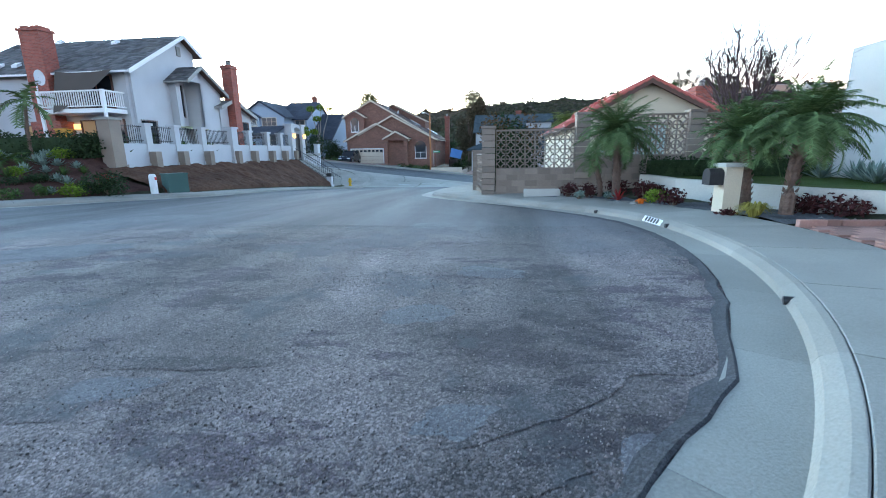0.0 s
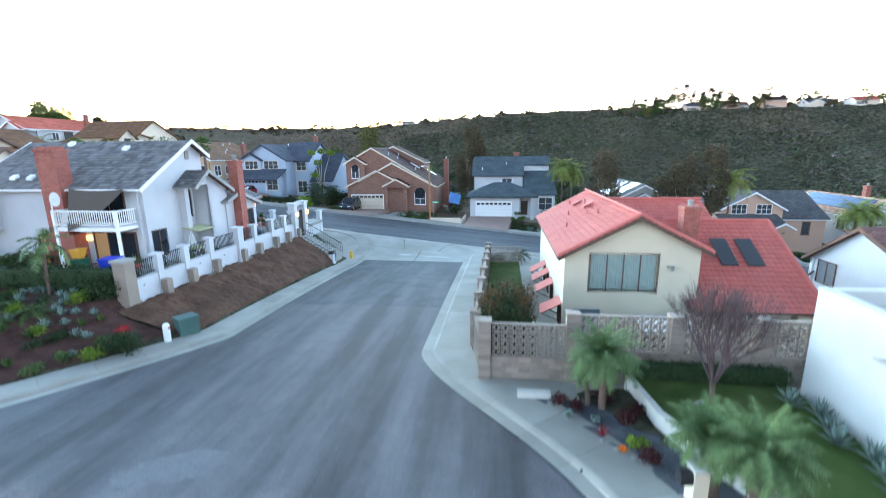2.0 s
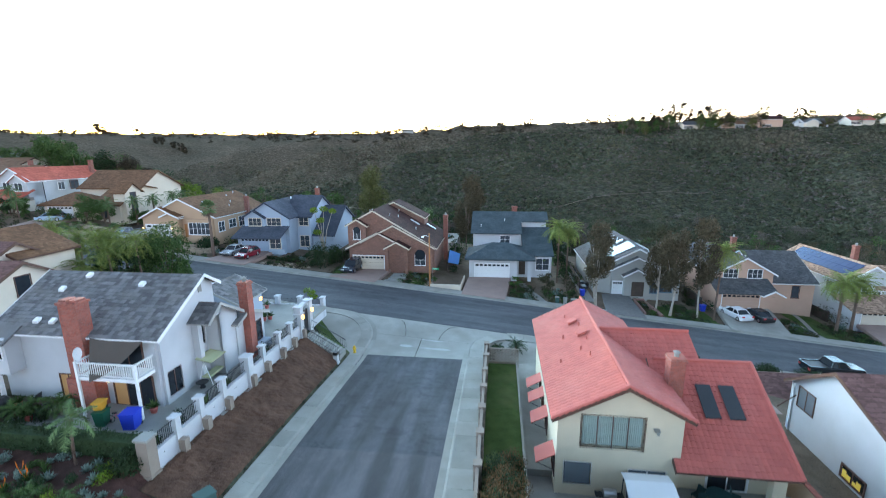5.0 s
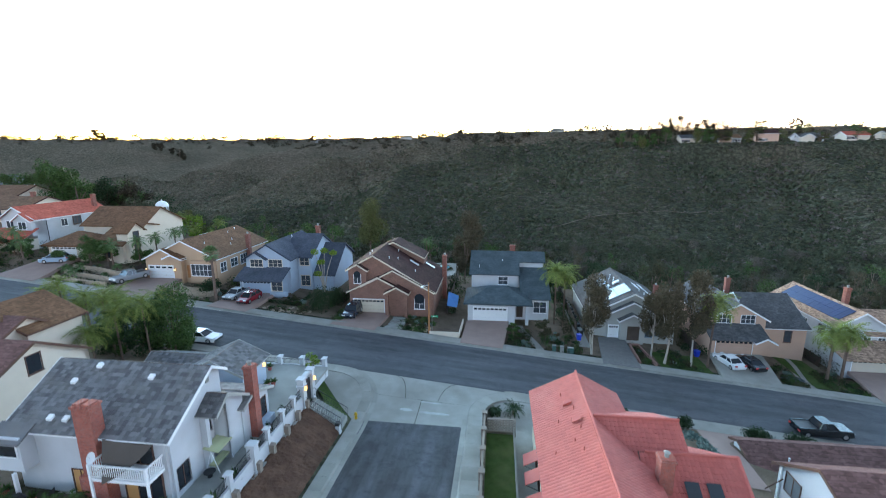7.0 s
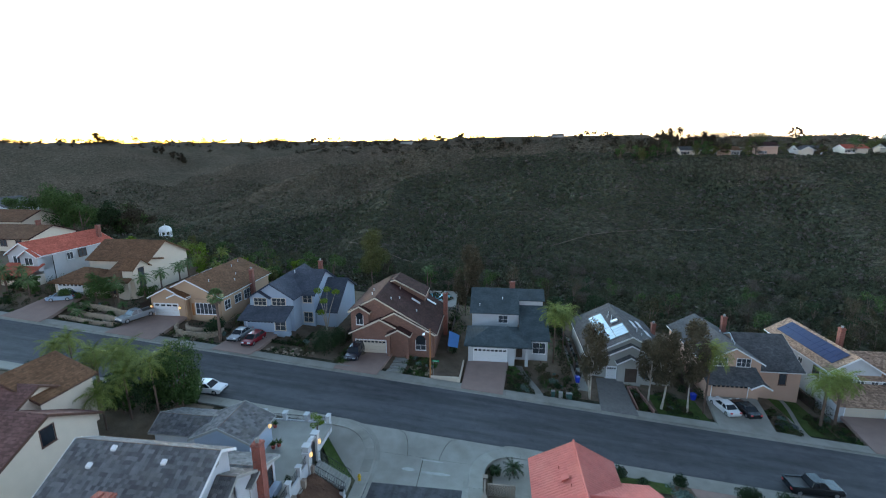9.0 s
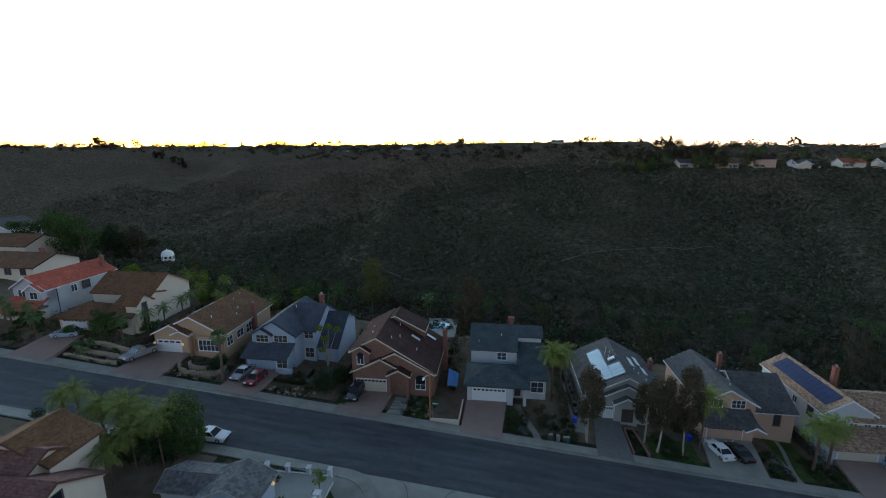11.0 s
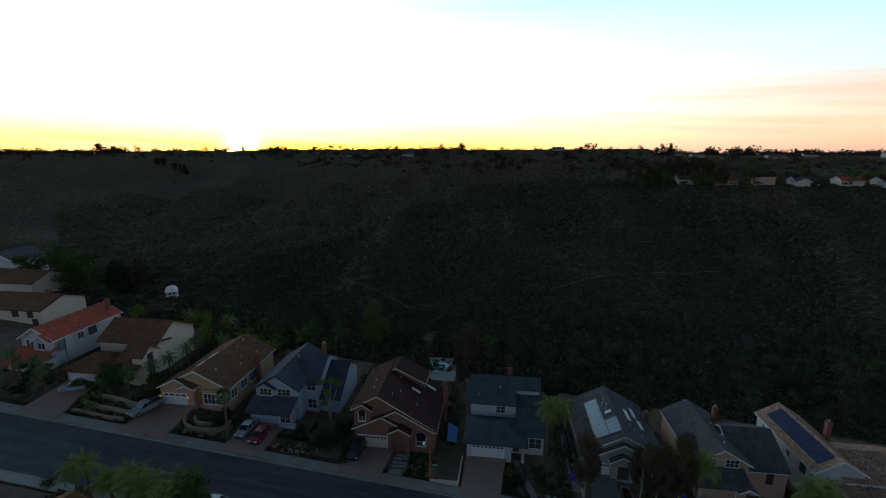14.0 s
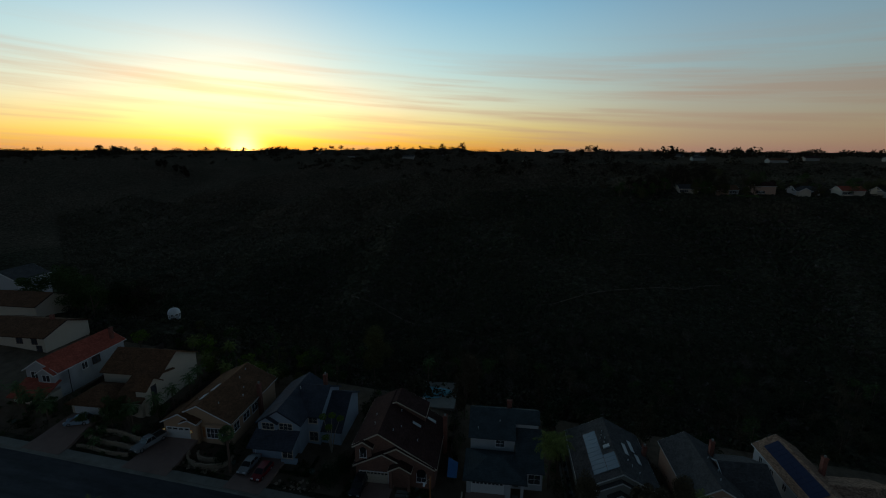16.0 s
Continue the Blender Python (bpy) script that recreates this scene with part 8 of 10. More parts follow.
# ---- plants ----
def leaf_quads(s, rng, centre, radius, n, length, width, shell=0.55, lean=0.0):
    """Adds n small leaves inside an ellipsoid, more of them near its skin."""
    cx, cy, cz = centre
    rx, ry, rz = radius
    for _ in range(n):
        a, b = rng.uniform(0, math.tau), rng.uniform(-1, 1)
        r = shell + (1 - shell) * rng.random() if rng.random() < 0.75 else rng.random()
        q = math.sqrt(1 - b * b)
        p = Vector((cx + rx * r * q * math.cos(a), cy + ry * r * q * math.sin(a), cz + rz * r * b))
        d = Vector((rng.gauss(0, 1), rng.gauss(0, 1), rng.gauss(0, 0.7) - lean)).normalized()
        e = d.cross(Vector((rng.gauss(0, 1), rng.gauss(0, 1), rng.gauss(0, 1)))).normalized()
        l, w = length * rng.uniform(0.7, 1.3), width * rng.uniform(0.7, 1.3)
        k = len(s.v)
        s.v += [tuple(p - d * l), tuple(p + e * w), tuple(p + d * l), tuple(p - e * w)]
        s.f.append((k, k + 1, k + 2, k + 3))
    return s


def tree(u, v, z, height, spread, label, leaf="leaf", n=1400, size=0.3, blobs=9, seed=1, trunk=0.2, bark="bark", bare=0.4, crown_h=None, stems=1, name="tree"):
    """A tree with a tapered trunk, limbs and an uneven crown of leaf clumps."""
    rng = random.Random(seed)
    o = thing(name, u, v, z, rng.uniform(0, 360), label, name)
    ch = crown_h or height * (1 - bare)
    cz = height - ch / 2
    centres = []
    for i in range(blobs):
        a, b = rng.uniform(0, math.tau), rng.uniform(-1, 1)
        r = rng.uniform(0.35, 0.8)
        q = math.sqrt(1 - b * b * 0.7)
        centres.append((spread * r * q * math.cos(a), spread * r * q * math.sin(a), cz + ch * 0.42 * b))
    for k in range(stems):
        lean = Vector((rng.uniform(-0.3, 0.3), rng.uniform(-0.3, 0.3), 0)) * (1 if stems == 1 else 2.5)
        top = Vector((0, 0, height * 0.72)) + lean
        part("trunk", Shape().tube([(lean.x * 0.2 * k, lean.y * 0.2 * k, -0.4), tuple(Vector((0, 0, height * bare * 0.5)) + lean * 0.4), tuple(top * 0.75), tuple(top)], [trunk, trunk * 0.8, trunk * 0.55, trunk * 0.25], 7), bark, o)
    for c in centres[: min(blobs, 7)]:
        s0 = Vector((0, 0, height * bare * 0.8 + (cz - height * bare * 0.8) * 0.2))
        part("limb", Shape().tube([tuple(s0), tuple(s0.lerp(Vector(c), 0.5) + Vector((0, 0, 0.2))), c], [trunk * 0.45, trunk * 0.3, trunk * 0.12], 5), bark, o)
    s = Shape()
    for c in centres:
        rr = spread * rng.uniform(0.32, 0.5)
        leaf_quads(s, rng, c, (rr, rr, rr * rng.uniform(0.7, 1.0) * max(0.8, ch / spread * 0.45)), n // blobs, size, size * 0.45)
    part("crown", s, leaf, o)
    return o


def shrub(u, v, z, r, h, label, leaf="leaf", n=350, size=0.12, seed=1, name="shrub", lumps=5):
    rng = random.Random(seed)
    o = thing(name, u, v, z, 0, label, name)
    s = Shape()
    for i in range(lumps):
        a = rng.uniform(0, math.tau)
        k = rng.uniform(0.0, 0.55)
        leaf_quads(s, rng, (r * k * math.cos(a), r * k * math.sin(a), h * rng.uniform(0.35, 0.6)), (r * 0.6, r * 0.6, h * 0.45), n // lumps, size, size * 0.45)
    part("foliage", s, leaf, o)
    st = Shape()
    for i in range(5):
        a = rng.uniform(0, math.tau)
        st.tube([(0, 0, -0.1), (r * 0.4 * math.cos(a), r * 0.4 * math.sin(a), h * 0.6)], [0.03, 0.01], 4)
    part("stem", st, "bark", o)
    return o


def frond(s, base, yaw, rise, length, droop, n, leaflet, width, rng):
    """A feather leaf: a bending rib with two rows of leaflets."""
    p = Vector(base)
    e = rise
    d2 = Vector((math.cos(yaw), math.sin(yaw), 0))
    pts = [p.copy()]
    for i in range(n):
        e -= droop / n
        p = p + (d2 * math.cos(e) + Vector((0, 0, math.sin(e)))) * (length / n)
        pts.append(p.copy())
    s.tube([tuple(q) for q in pts[:: max(1, n // 4)]] + [tuple(pts[-1])], [min(0.02, leaflet * 0.028)] * (len(pts[:: max(1, n // 4)])) + [0.004], 3, caps=False)
    side = Vector((-math.sin(yaw), math.cos(yaw), 0))
    for i in range(2, n + 1):
        t = i / n
        l = leaflet * (0.35 + 0.65 * math.sin(math.pi * min(1, 0.15 + t * 0.85)))
        f = (pts[i] - pts[i - 1]).normalized()
        for sg in (-1, 1):
            tip = pts[i] + side * sg * l * 0.88 + f * l * rng.uniform(0.25, 0.55) + Vector((0, 0, -l * rng.uniform(0.0, 0.5)))
            w = f * width
            k = len(s.v)
            s.v += [tuple(pts[i] - w), tuple(pts[i] + w), tuple(tip)]
            s.f.append((k, k + 1, k + 2))


def feather_palm(u, v, z, height, length, label, fronds=34, n=16, leaflet=0.35, width=0.02, trunk=0.14, leaf="palm", seed=1, lean=(0, 0), top_rise=80, low=-25, name="palm_tree", droop=(60, 100)):
    rng = random.Random(seed)
    o = thing(name, u, v, z, 0, label, "palm tree")
    top = Vector((lean[0], lean[1], height))
    pts = [Vector((lean[0] * t * t, lean[1] * t * t, height * t)) for t in (0, 0.2, 0.4, 0.6, 0.8, 1.0)]
    pts[0].z = -0.4
    part("trunk", Shape().tube([tuple(p) for p in pts], [trunk * 1.15, trunk, trunk * 0.92, trunk * 0.9, trunk * 1.0, trunk * 1.25], 9), "palm_trunk", o)
    rings = Shape()
    m = int(height / 0.12)
    for i in range(m):
        t = (i + 0.5) / m
        p = Vector((lean[0] * t * t, lean[1] * t * t, height * t))
        for a in range(7):
            g = a * math.tau / 7 + i * 0.9
            d = Vector((math.cos(g), math.sin(g), 0))
            e = Vector((-d.y, d.x, 0))
            q = p + d * trunk * 0.95
            k = len(rings.v)
            rings.v += [tuple(q - e * 0.045 - Vector((0, 0, 0.04))), tuple(q + e * 0.045 - Vector((0, 0, 0.04))), tuple(q + d * 0.05 + Vector((0, 0, 0.06)))]
            rings.f.append((k, k + 1, k + 2))
    tagged(part("leaf_base", rings, "palm_trunk", o), kind="stuff")
    s = Shape()
    for i in range(fronds):
        t = i / fronds
        frond(s, tuple(top), i * 2.4 + rng.uniform(-0.2, 0.2), radians(lerp(top_rise, low, t ** 0.8) + rng.uniform(-6, 6)), length * rng.uniform(0.8, 1.1), radians(rng.uniform(*droop)), n, leaflet, width, rng)
    part("crown", s, leaf, o)
    return o


def fan_palm(u, v, z, height, r, label, seed=1, trunk=0.2):
    rng = random.Random(seed)
    o = thing("palm_tree", u, v, z, 0, label, "palm tree")
    part("trunk", Shape().tube([(0, 0, -0.3), (0.05, 0, height * 0.5), (0, 0.05, height)], [trunk * 1.4, trunk, trunk * 0.8], 9), "palm_trunk", o)
    s, dead = Shape(), Shape()
    for i in range(46):
        t = i / 46
        e = radians(lerp(85, -70, t))
        yaw = i * 2.4
        d = Vector((math.cos(yaw) * math.cos(e), math.sin(yaw) * math.cos(e), math.sin(e)))
        side = Vector((-math.sin(yaw), math.cos(yaw), 0))
        up = side.cross(d)
        hub = Vector((0, 0, height)) + d * r * 0.5
        tgt = dead if t > 0.82 else s
        for k in range(9):
            g = lerp(-1.25, 1.25, k / 8)
            tip = hub + (d * math.cos(g) + side * math.sin(g)) * r * 0.5 + Vector((0, 0, -0.12 * r * rng.random()))
            w = (side * math.cos(g) - d * math.sin(g)) * 0.05 * r
            m = len(tgt.v)
            tgt.v += [tuple(hub), tuple(hub.lerp(tip, 0.6) - w), tuple(tip), tuple(hub.lerp(tip, 0.6) + w)]
            tgt.f.append((m, m + 1, m + 2, m + 3))
        s.tube([(0, 0, height - 0.1), tuple(hub)], 0.015, 3, caps=False)
    part("crown", s, "palm", o)
    part("dead_leaves", dead, "bark", o, "dry hanging leaves")
    return o


def rosette(u, v, z, r, h, leaf, label, n=22, seed=1, name="agave", width=0.07):
    rng = random.Random(seed)
    o = thing(name, u, v, z, 0, label, "plant")
    s = Shape()
    for i in range(n):
        yaw, t = i * 2.4, i / n
        e = radians(lerp(80, 12, t))
        d = Vector((math.cos(yaw) * math.cos(e), math.sin(yaw) * math.cos(e), math.sin(e)))
        side = Vector((-math.sin(yaw), math.cos(yaw), 0))
        l = r * rng.uniform(0.85, 1.1)
        mid = d * l * 0.5 + Vector((0, 0, 0.03))
        tip = d * l + Vector((0, 0, h * 0.1))
        k = len(s.v)
        s.v += [tuple(-side * width * 0.6), tuple(side * width * 0.6), tuple(mid + side * width), tuple(tip), tuple(mid - side * width), tuple(mid - Vector((0, 0, width * 0.7)))]
        s.f += [(k, k + 1, k + 2, k + 5), (k, k + 5, k + 4), (k + 5, k + 2, k + 3), (k + 5, k + 3, k + 4)]
    part("leaves", s, leaf, o)
    return o


def grass_tuft(u, v, z, r, h, leaf, label, n=90, seed=1):
    rng = random.Random(seed)
    o = thing("grass_tuft", u, v, z, 0, label, "plant")
    s = Shape()
    for i in range(n):
        yaw = rng.uniform(0, math.tau)
        d = Vector((math.cos(yaw), math.sin(yaw), 0))
        side = Vector((-d.y, d.x, 0)) * 0.008
        a, b, c = d * 0.05, d * r * 0.5 + Vector((0, 0, h * rng.uniform(0.7, 1))), d * r * rng.uniform(0.8, 1.2) + Vector((0, 0, h * rng.uniform(0.3, 0.8)))
        k = len(s.v)
        s.v += [tuple(a - side), tuple(a + side), tuple(b + side), tuple(c), tuple(b - side)]
        s.f += [(k, k + 1, k + 2, k + 4), (k + 4, k + 2, k + 3)]
    part("blades", s, leaf, o)
    return o


def G(u, v):
    return land(u, v)


# left bed: hedge, young palm, agaves, aloes
hedge = thing("hedge", -25.0, 19.7, 1.0, 0, "dense dark green clipped hedge", "hedge")
rng = random.Random(3)
hs_ = Shape()
for i in range(26):
    leaf_quads(hs_, rng, (-6.0 + i * 0.49, rng.uniform(-0.12, 0.12), 0.78 + rng.uniform(-0.2, 0.15)), (0.6, 0.62, 0.9), 320, 0.075, 0.045, 0.7)
part("foliage", hs_, "leaf_dark", hedge)
part("core", Shape().box(-6.0, -0.4, -0.6, 6.2, 0.4, 1.3), "leaf_dark", hedge)
hedge2 = thing("hedge", -18.9, 19.2, 0.7, 0, "ivy mass tumbling beside the pillar", "hedge")
h2 = Shape()
for i in range(8):
    leaf_quads(h2, rng, (rng.uniform(-0.9, 0.2), rng.uniform(-0.9, 0.5), rng.uniform(0.3, 1.5)), (0.6, 0.6, 0.6), 300, 0.07, 0.045)
part("foliage", h2, "leaf_dark", hedge2)
feather_palm(-22.3, 18.6, G(-22.3, 18.6), 2.7, 1.5, "young thin-trunked palm with ragged leaves", 11, 14, 0.45, 0.05, 0.06, "palm", 4, (0.15, 0.1))
for k, (u, v, r) in enumerate(((-21.2, 18.2, 0.42), (-22.6, 17.4, 0.5), (-19.6, 15.9, 0.42), (-21.6, 13.7, 0.4), (-19.2, 17.0, 0.35), (-24.6, 16.0, 0.45), (-23.2, 14.2, 0.4), (-20.4, 14.4, 0.3))):
    rosette(u, v, G(u, v) + 0.05, r, 0.3, "succulent", "blue-grey agave rosette in the mulch", 26, k, "agave", 0.06)
for k, (u, v) in enumerate(((-20.7, 16.4), (-21.4, 15.4), (-23.6, 15.6), (-25.0, 14.8), (-22.4, 16.3), (-26.4, 16.0))):
    feather_palm(u, v, G(u, v), 0.15, 0.95, "low bright green fern-like cycad", 16, 12, 0.3, 0.03, 0.07, "leaf", k + 9, (0, 0), 70, 5, "cycad")
for k, (u, v) in enumerate(((-23.6, 17.2), (-24.3, 17.5), (-25.2, 17.0), (-24.0, 16.4), (-26.2, 17.6), (-27.4, 17.0))):
    al = rosette(u, v, G(u, v) + 0.05, 0.5, 0.5, "leaf", "aloe with orange flower spikes", 20, k + 30, "aloe", 0.045)
    for j in range(3):
        a = j * 2.1 + k
        part("flower_spike", Shape().tube([(0, 0, 0.2), (0.15 * math.cos(a), 0.15 * math.sin(a), 0.6)], 0.01, 4).tube([(0.15 * math.cos(a), 0.15 * math.sin(a), 0.6), (0.19 * math.cos(a), 0.19 * math.sin(a), 0.85)], [0.035, 0.008], 6), "flower_orange", al, "orange flower spike")
shrub(-15.9, 16.0, G(-15.9, 16.0), 0.85, 1.05, "rounded dark green shrub with red flowers", "leaf_dark", 1500, 0.06, 5)
shrub(-16.8, 16.9, G(-16.8, 16.9), 0.5, 0.55, "low shrub with red flowers", "flower_red", 120, 0.05, 6)
for k in range(34):
    u, v = rng.uniform(-34, -23), rng.uniform(12.5, 19)
    shrub(u, v, G(u, v), rng.uniform(0.3, 0.7), rng.uniform(0.3, 0.8), "garden shrub in the mulch bed", rng.choice(["leaf", "leaf_dark", "succulent", "leaf"]), 260, 0.07, 50 + k)
for k, v in enumerate((19.9, 22.0, 24.2, 26.6, 29.4, 31.6, 34.0)):
    if k in (0, 2, 3):
        rosette(-18.75, v, 1.3, 0.95, 0.9, "leaf", "broad-leaved plant behind the garden wall", 14, k, "broad_leaf_plant", 0.13)
    else:
        shrub(-18.8, v, 1.27, 0.55, 1.5, "shrub behind the iron railing", "leaf_dark", 400, 0.07, k + 80)
tree(-19.2, 41.6, 0.9, 3.0, 0.9, "small yellow-green garden tree", "leaf_lime", 500, 0.1, 6, 11, 0.04)
rosette(-16.9, 34.0 + 4.4, -0.2, 0.3, 0.3, "leaf", "small plant by the steps", 12, 5, "plant", 0.04)

for k in range(80):
    u = rng.uniform(-25.5, -16.4)
    v = rng.uniform(13.0, 19.2 if u < -18.8 else 17.4)
    if u_left(v) - 1.6 < u:
        continue
    kind = rng.random()
    if kind < 0.3:
        rosette(u, v, G(u, v) + 0.05, rng.uniform(0.28, 0.45), 0.3, "succulent", "blue-grey agave rosette in the mulch", 22, 900 + k, "agave", 0.055)
    elif kind < 0.55:
        rosette(u, v, G(u, v) + 0.05, rng.uniform(0.3, 0.5), 0.4, "leaf", "green spiky aloe in the mulch", 20, 900 + k, "aloe", 0.04)
    else:
        shrub(u, v, G(u, v), rng.uniform(0.35, 0.65), rng.uniform(0.35, 0.7), "low shrub in the red mulch bed", rng.choice(["leaf", "leaf_dark", "leaf_lime", "leaf_dark"]), 300, 0.055, 900 + k)
# plants on and below the patio of the white house
for k in range(22):
    u, v = rng.uniform(-37, -27.5), rng.uniform(18.8, 23.0)
    if rng.random() < 0.4:
        feather_palm(u, v, max(1.2, G(u, v)), rng.uniform(0.5, 1.8), rng.uniform(0.9, 1.4), "leafy young palm on the patio", 16, 12, 0.4, 0.04, 0.07, "leaf", 1200 + k, (0, 0), 80, 0)
    else:
        shrub(u, v, max(1.2, G(u, v)), rng.uniform(0.4, 0.8), rng.uniform(0.6, 1.5), "leafy shrub beside the patio", rng.choice(["leaf", "leaf_dark"]), 420, 0.08, 1200 + k)
# right bed: palms, flax, shrubs, stones
feather_palm(3.35, 13.5, 0.05, 1.75, 1.32, "pygmy date palm with arching leaves", 95, 44, 0.3, 0.011, 0.11, "palm", 21, (-0.05, 0.05), 90, -12, droop=(40, 110))
feather_palm(2.95, 13.7, 0.05, 1.0, 0.6, "small leaning pygmy date palm", 22, 14, 0.2, 0.012, 0.07, "palm", 22, (-0.25, 0.1))
feather_palm(5.5, 9.25, 0.1, 1.65, 1.15, "pygmy date palm with arching leaves", 95, 44, 0.3, 0.011, 0.12, "palm", 23, (0.12, 0.0), 92, -8, droop=(40, 115))
feather_palm(5.1, 9.95, 0.1, 1.45, 1.05, "pygmy date palm with arching leaves", 85, 40, 0.28, 0.011, 0.1, "palm", 24, (-0.15, 0.1), 90, -10, droop=(35, 90))
for k, (u, v, r, h, lf, n) in enumerate(((2.0, 13.6, 0.35, 0.4, "leaf_maroon", 300), (2.5, 13.3, 0.35, 0.42, "leaf_maroon", 300), (3.9, 12.6, 0.45, 0.6, "leaf_maroon", 420), (4.05, 11.0, 0.35, 0.45, "leaf_maroon", 320), (3.9, 11.6, 0.3, 0.38, "leaf_lime", 350),
                                          (5.9, 9.4, 0.45, 0.5, "leaf_maroon", 420), (6.4, 9.0, 0.5, 0.5, "leaf_maroon", 420), (5.0, 10.6, 0.35, 0.4, "leaf_maroon", 300), (2.2, 12.9, 0.2, 0.2, "succulent", 150), (3.0, 12.7, 0.22, 0.2, "succulent", 150),
                                          (4.4, 9.2, 0.18, 0.18, "leaf_maroon", 130), (7.0, 8.6, 0.2, 0.28, "succulent", 130), (3.5, 13.9, 0.4, 0.45, "leaf_maroon", 320), (4.4, 13.2, 0.35, 0.4, "leaf_maroon", 300))):
    shrub(u, v, 0.0, r, h, {"leaf_maroon": "dark maroon-leaved low shrub", "leaf_lime": "bright green low shrub", "succulent": "grey-green succulent clump in dark gravel"}[lf], lf, n, 0.05, 100 + k)
for k, (u, v) in enumerate(((3.05, 12.0), (7.9, 8.1))):
    rosette(u, v, 0.02, 0.32, 0.3, "leaf_red", "small red-leaved flax in the dark gravel", 18, k + 60, "flax", 0.022)
grass_tuft(4.75, 8.9, 0.0, 0.35, 0.35, "leaf_straw", "yellow-green ornamental grass tuft", 220, 61)
grass_tuft(3.45, 11.4, 0.0, 0.16, 0.14, "flower_orange", "small orange flowering groundcover clump", 80, 62)
rngs = random.Random(8)
for k in range(12):
    u, v = 3.0 + k * 0.32, 11.8 - k * 0.33
    st = thing("garden_stone", u, v, 0.0, k * 40, "grey-white rounded garden stone", "stone", "garden stones")
    me = Shape()
    rr = rngs.uniform(0.06, 0.14)
    for a in range(4):
        for b in range(8):
            th, ph = math.pi * a / 3, math.tau * b / 8
            f = rr * (0.8 + 0.4 * rngs.random())
            me.v.append((f * math.sin(th) * math.cos(ph) * 1.2, f * math.sin(th) * math.sin(ph), f * math.cos(th) * 0.7))
    me.f = [(a * 8 + b, a * 8 + (b + 1) % 8, a * 8 + 8 + (b + 1) % 8, a * 8 + 8 + b) for a in range(3) for b in range(8)]
    part("stone", me, "concrete_old", st)
# bare branching tree in a stone ring on the raised lawn
bt = thing("bare_tree", 6.3, 13.0, 0.46, 0, "bare winter tree with purple-brown twigs", "tree")
rb = random.Random(17)
part("trunk", Shape().tube([(0, 0, -0.2), (0.02, 0, 0.45), (0, 0.02, 0.9)], [0.11, 0.085, 0.08], 8), "bark", bt)
tw = Shape()


def twig(p, d, l, r, lev):
    q = p + d * l
    tw.tube([tuple(p), tuple(p.lerp(q, 0.5) + Vector((rb.gauss(0, 0.02), rb.gauss(0, 0.02), 0))), tuple(q)], [r, r * 0.8, r * 0.55], 4 if lev > 1 else 3, caps=False)
    if lev > 0:
        for k in range(3 if lev > 2 else 4):
            e = (d + Vector((rb.gauss(0, 0.33), rb.gauss(0, 0.33), rb.uniform(0.0, 0.25)))).normalized()
            twig(p.lerp(q, rb.uniform(0.55, 1.0)), e, l * rb.uniform(0.6, 0.85), r * 0.55, lev - 1)


for k in range(11):
    a = k * math.tau / 11
    d = Vector((math.cos(a) * (0.45 if k % 2 else 0.25), math.sin(a) * 0.45, 1.0)).normalized()
    twig(Vector((0, 0, 0.8)), d, 1.22, 0.045, 4)
tagged(part("twig", tw, "twig", bt), kind="stuff")
for k in range(14):
    a = k * math.tau / 14
    st = thing("ring_stone", 6.3 + 0.36 * math.cos(a), 13.0 + 0.36 * math.sin(a), 0.47, k * 30, "pale stone of a tree ring", "stone", "tree ring stones")
    part("stone", Shape().tube([(0, 0, -0.06), (0, 0, 0.03), (0, 0, 0.07)], [0.08, 0.075, 0.04], 7), "concrete_old", st)
# clipped hedge at the back of the lawn, agaves by the white wall
bh = thing("hedge", 7.0, 14.75, 0.3, 0, "dark clipped box hedge in front of the block wall", "hedge")
s = Shape()
for i in range(16):
    leaf_quads(s, rngs, (-2.4 + i * 0.31, 0, 0.42), (0.3, 0.3, 0.42), 260, 0.04, 0.025, 0.75)
part("foliage", s, "leaf_dark", bh)
part("core", Shape().box(-2.4, -0.18, -0.2, 2.3, 0.18, 0.68), "leaf_dark", bh)
for k in range(9):
    rosette(9.05 + 0.25 * math.sin(k * 2.1), 8.6 + k * 0.62, 0.45, 0.55, 0.5, "succulent", "spiky grey-green agave beside the white wall", 24, k + 70, "agave", 0.05)
# tall shrubs inside the street wall of the red-roofed house
for k, (u, v, r, h) in enumerate(((0.35, 17.5, 1.55, 4.5), (0.6, 19.4, 1.4, 4.2), (0.2, 21.2, 1.2, 3.4), (1.0, 22.6, 1.0, 2.8))):
    tall = shrub(u, v, -1.7, r, h, "tall dense dark shrub with rusty tips behind the block wall", "leaf_dark", 6500, 0.07, 120 + k, lumps=9)
    tips, rt = Shape(), random.Random(400 + k)
    for i in range(10):
        a = rt.uniform(0, math.tau)
        leaf_quads(tips, rt, (r * 0.5 * math.cos(a), r * 0.5 * math.sin(a), h * rt.uniform(0.68, 0.9)), (r * 0.4, r * 0.4, h * 0.14), 190 if k < 2 else 60, 0.06, 0.03)
    tagged(part("new_growth", tips, "leaf_rust", tall), "rust-brown young leaves", kind="stuff")
for k, (u, v, l) in enumerate(((2.01, 43.38, 1.35), (0.12, 43.30, 0.8))):
    feather_palm(u, v, G(u, v) + 0.1, 0.7 if k == 0 else 0.2, l, "low sago palm at the street corner", 34, 14, 0.3, 0.03, 0.16, "leaf_dark", 31 + k, (0, 0), 75, 5, "cycad")

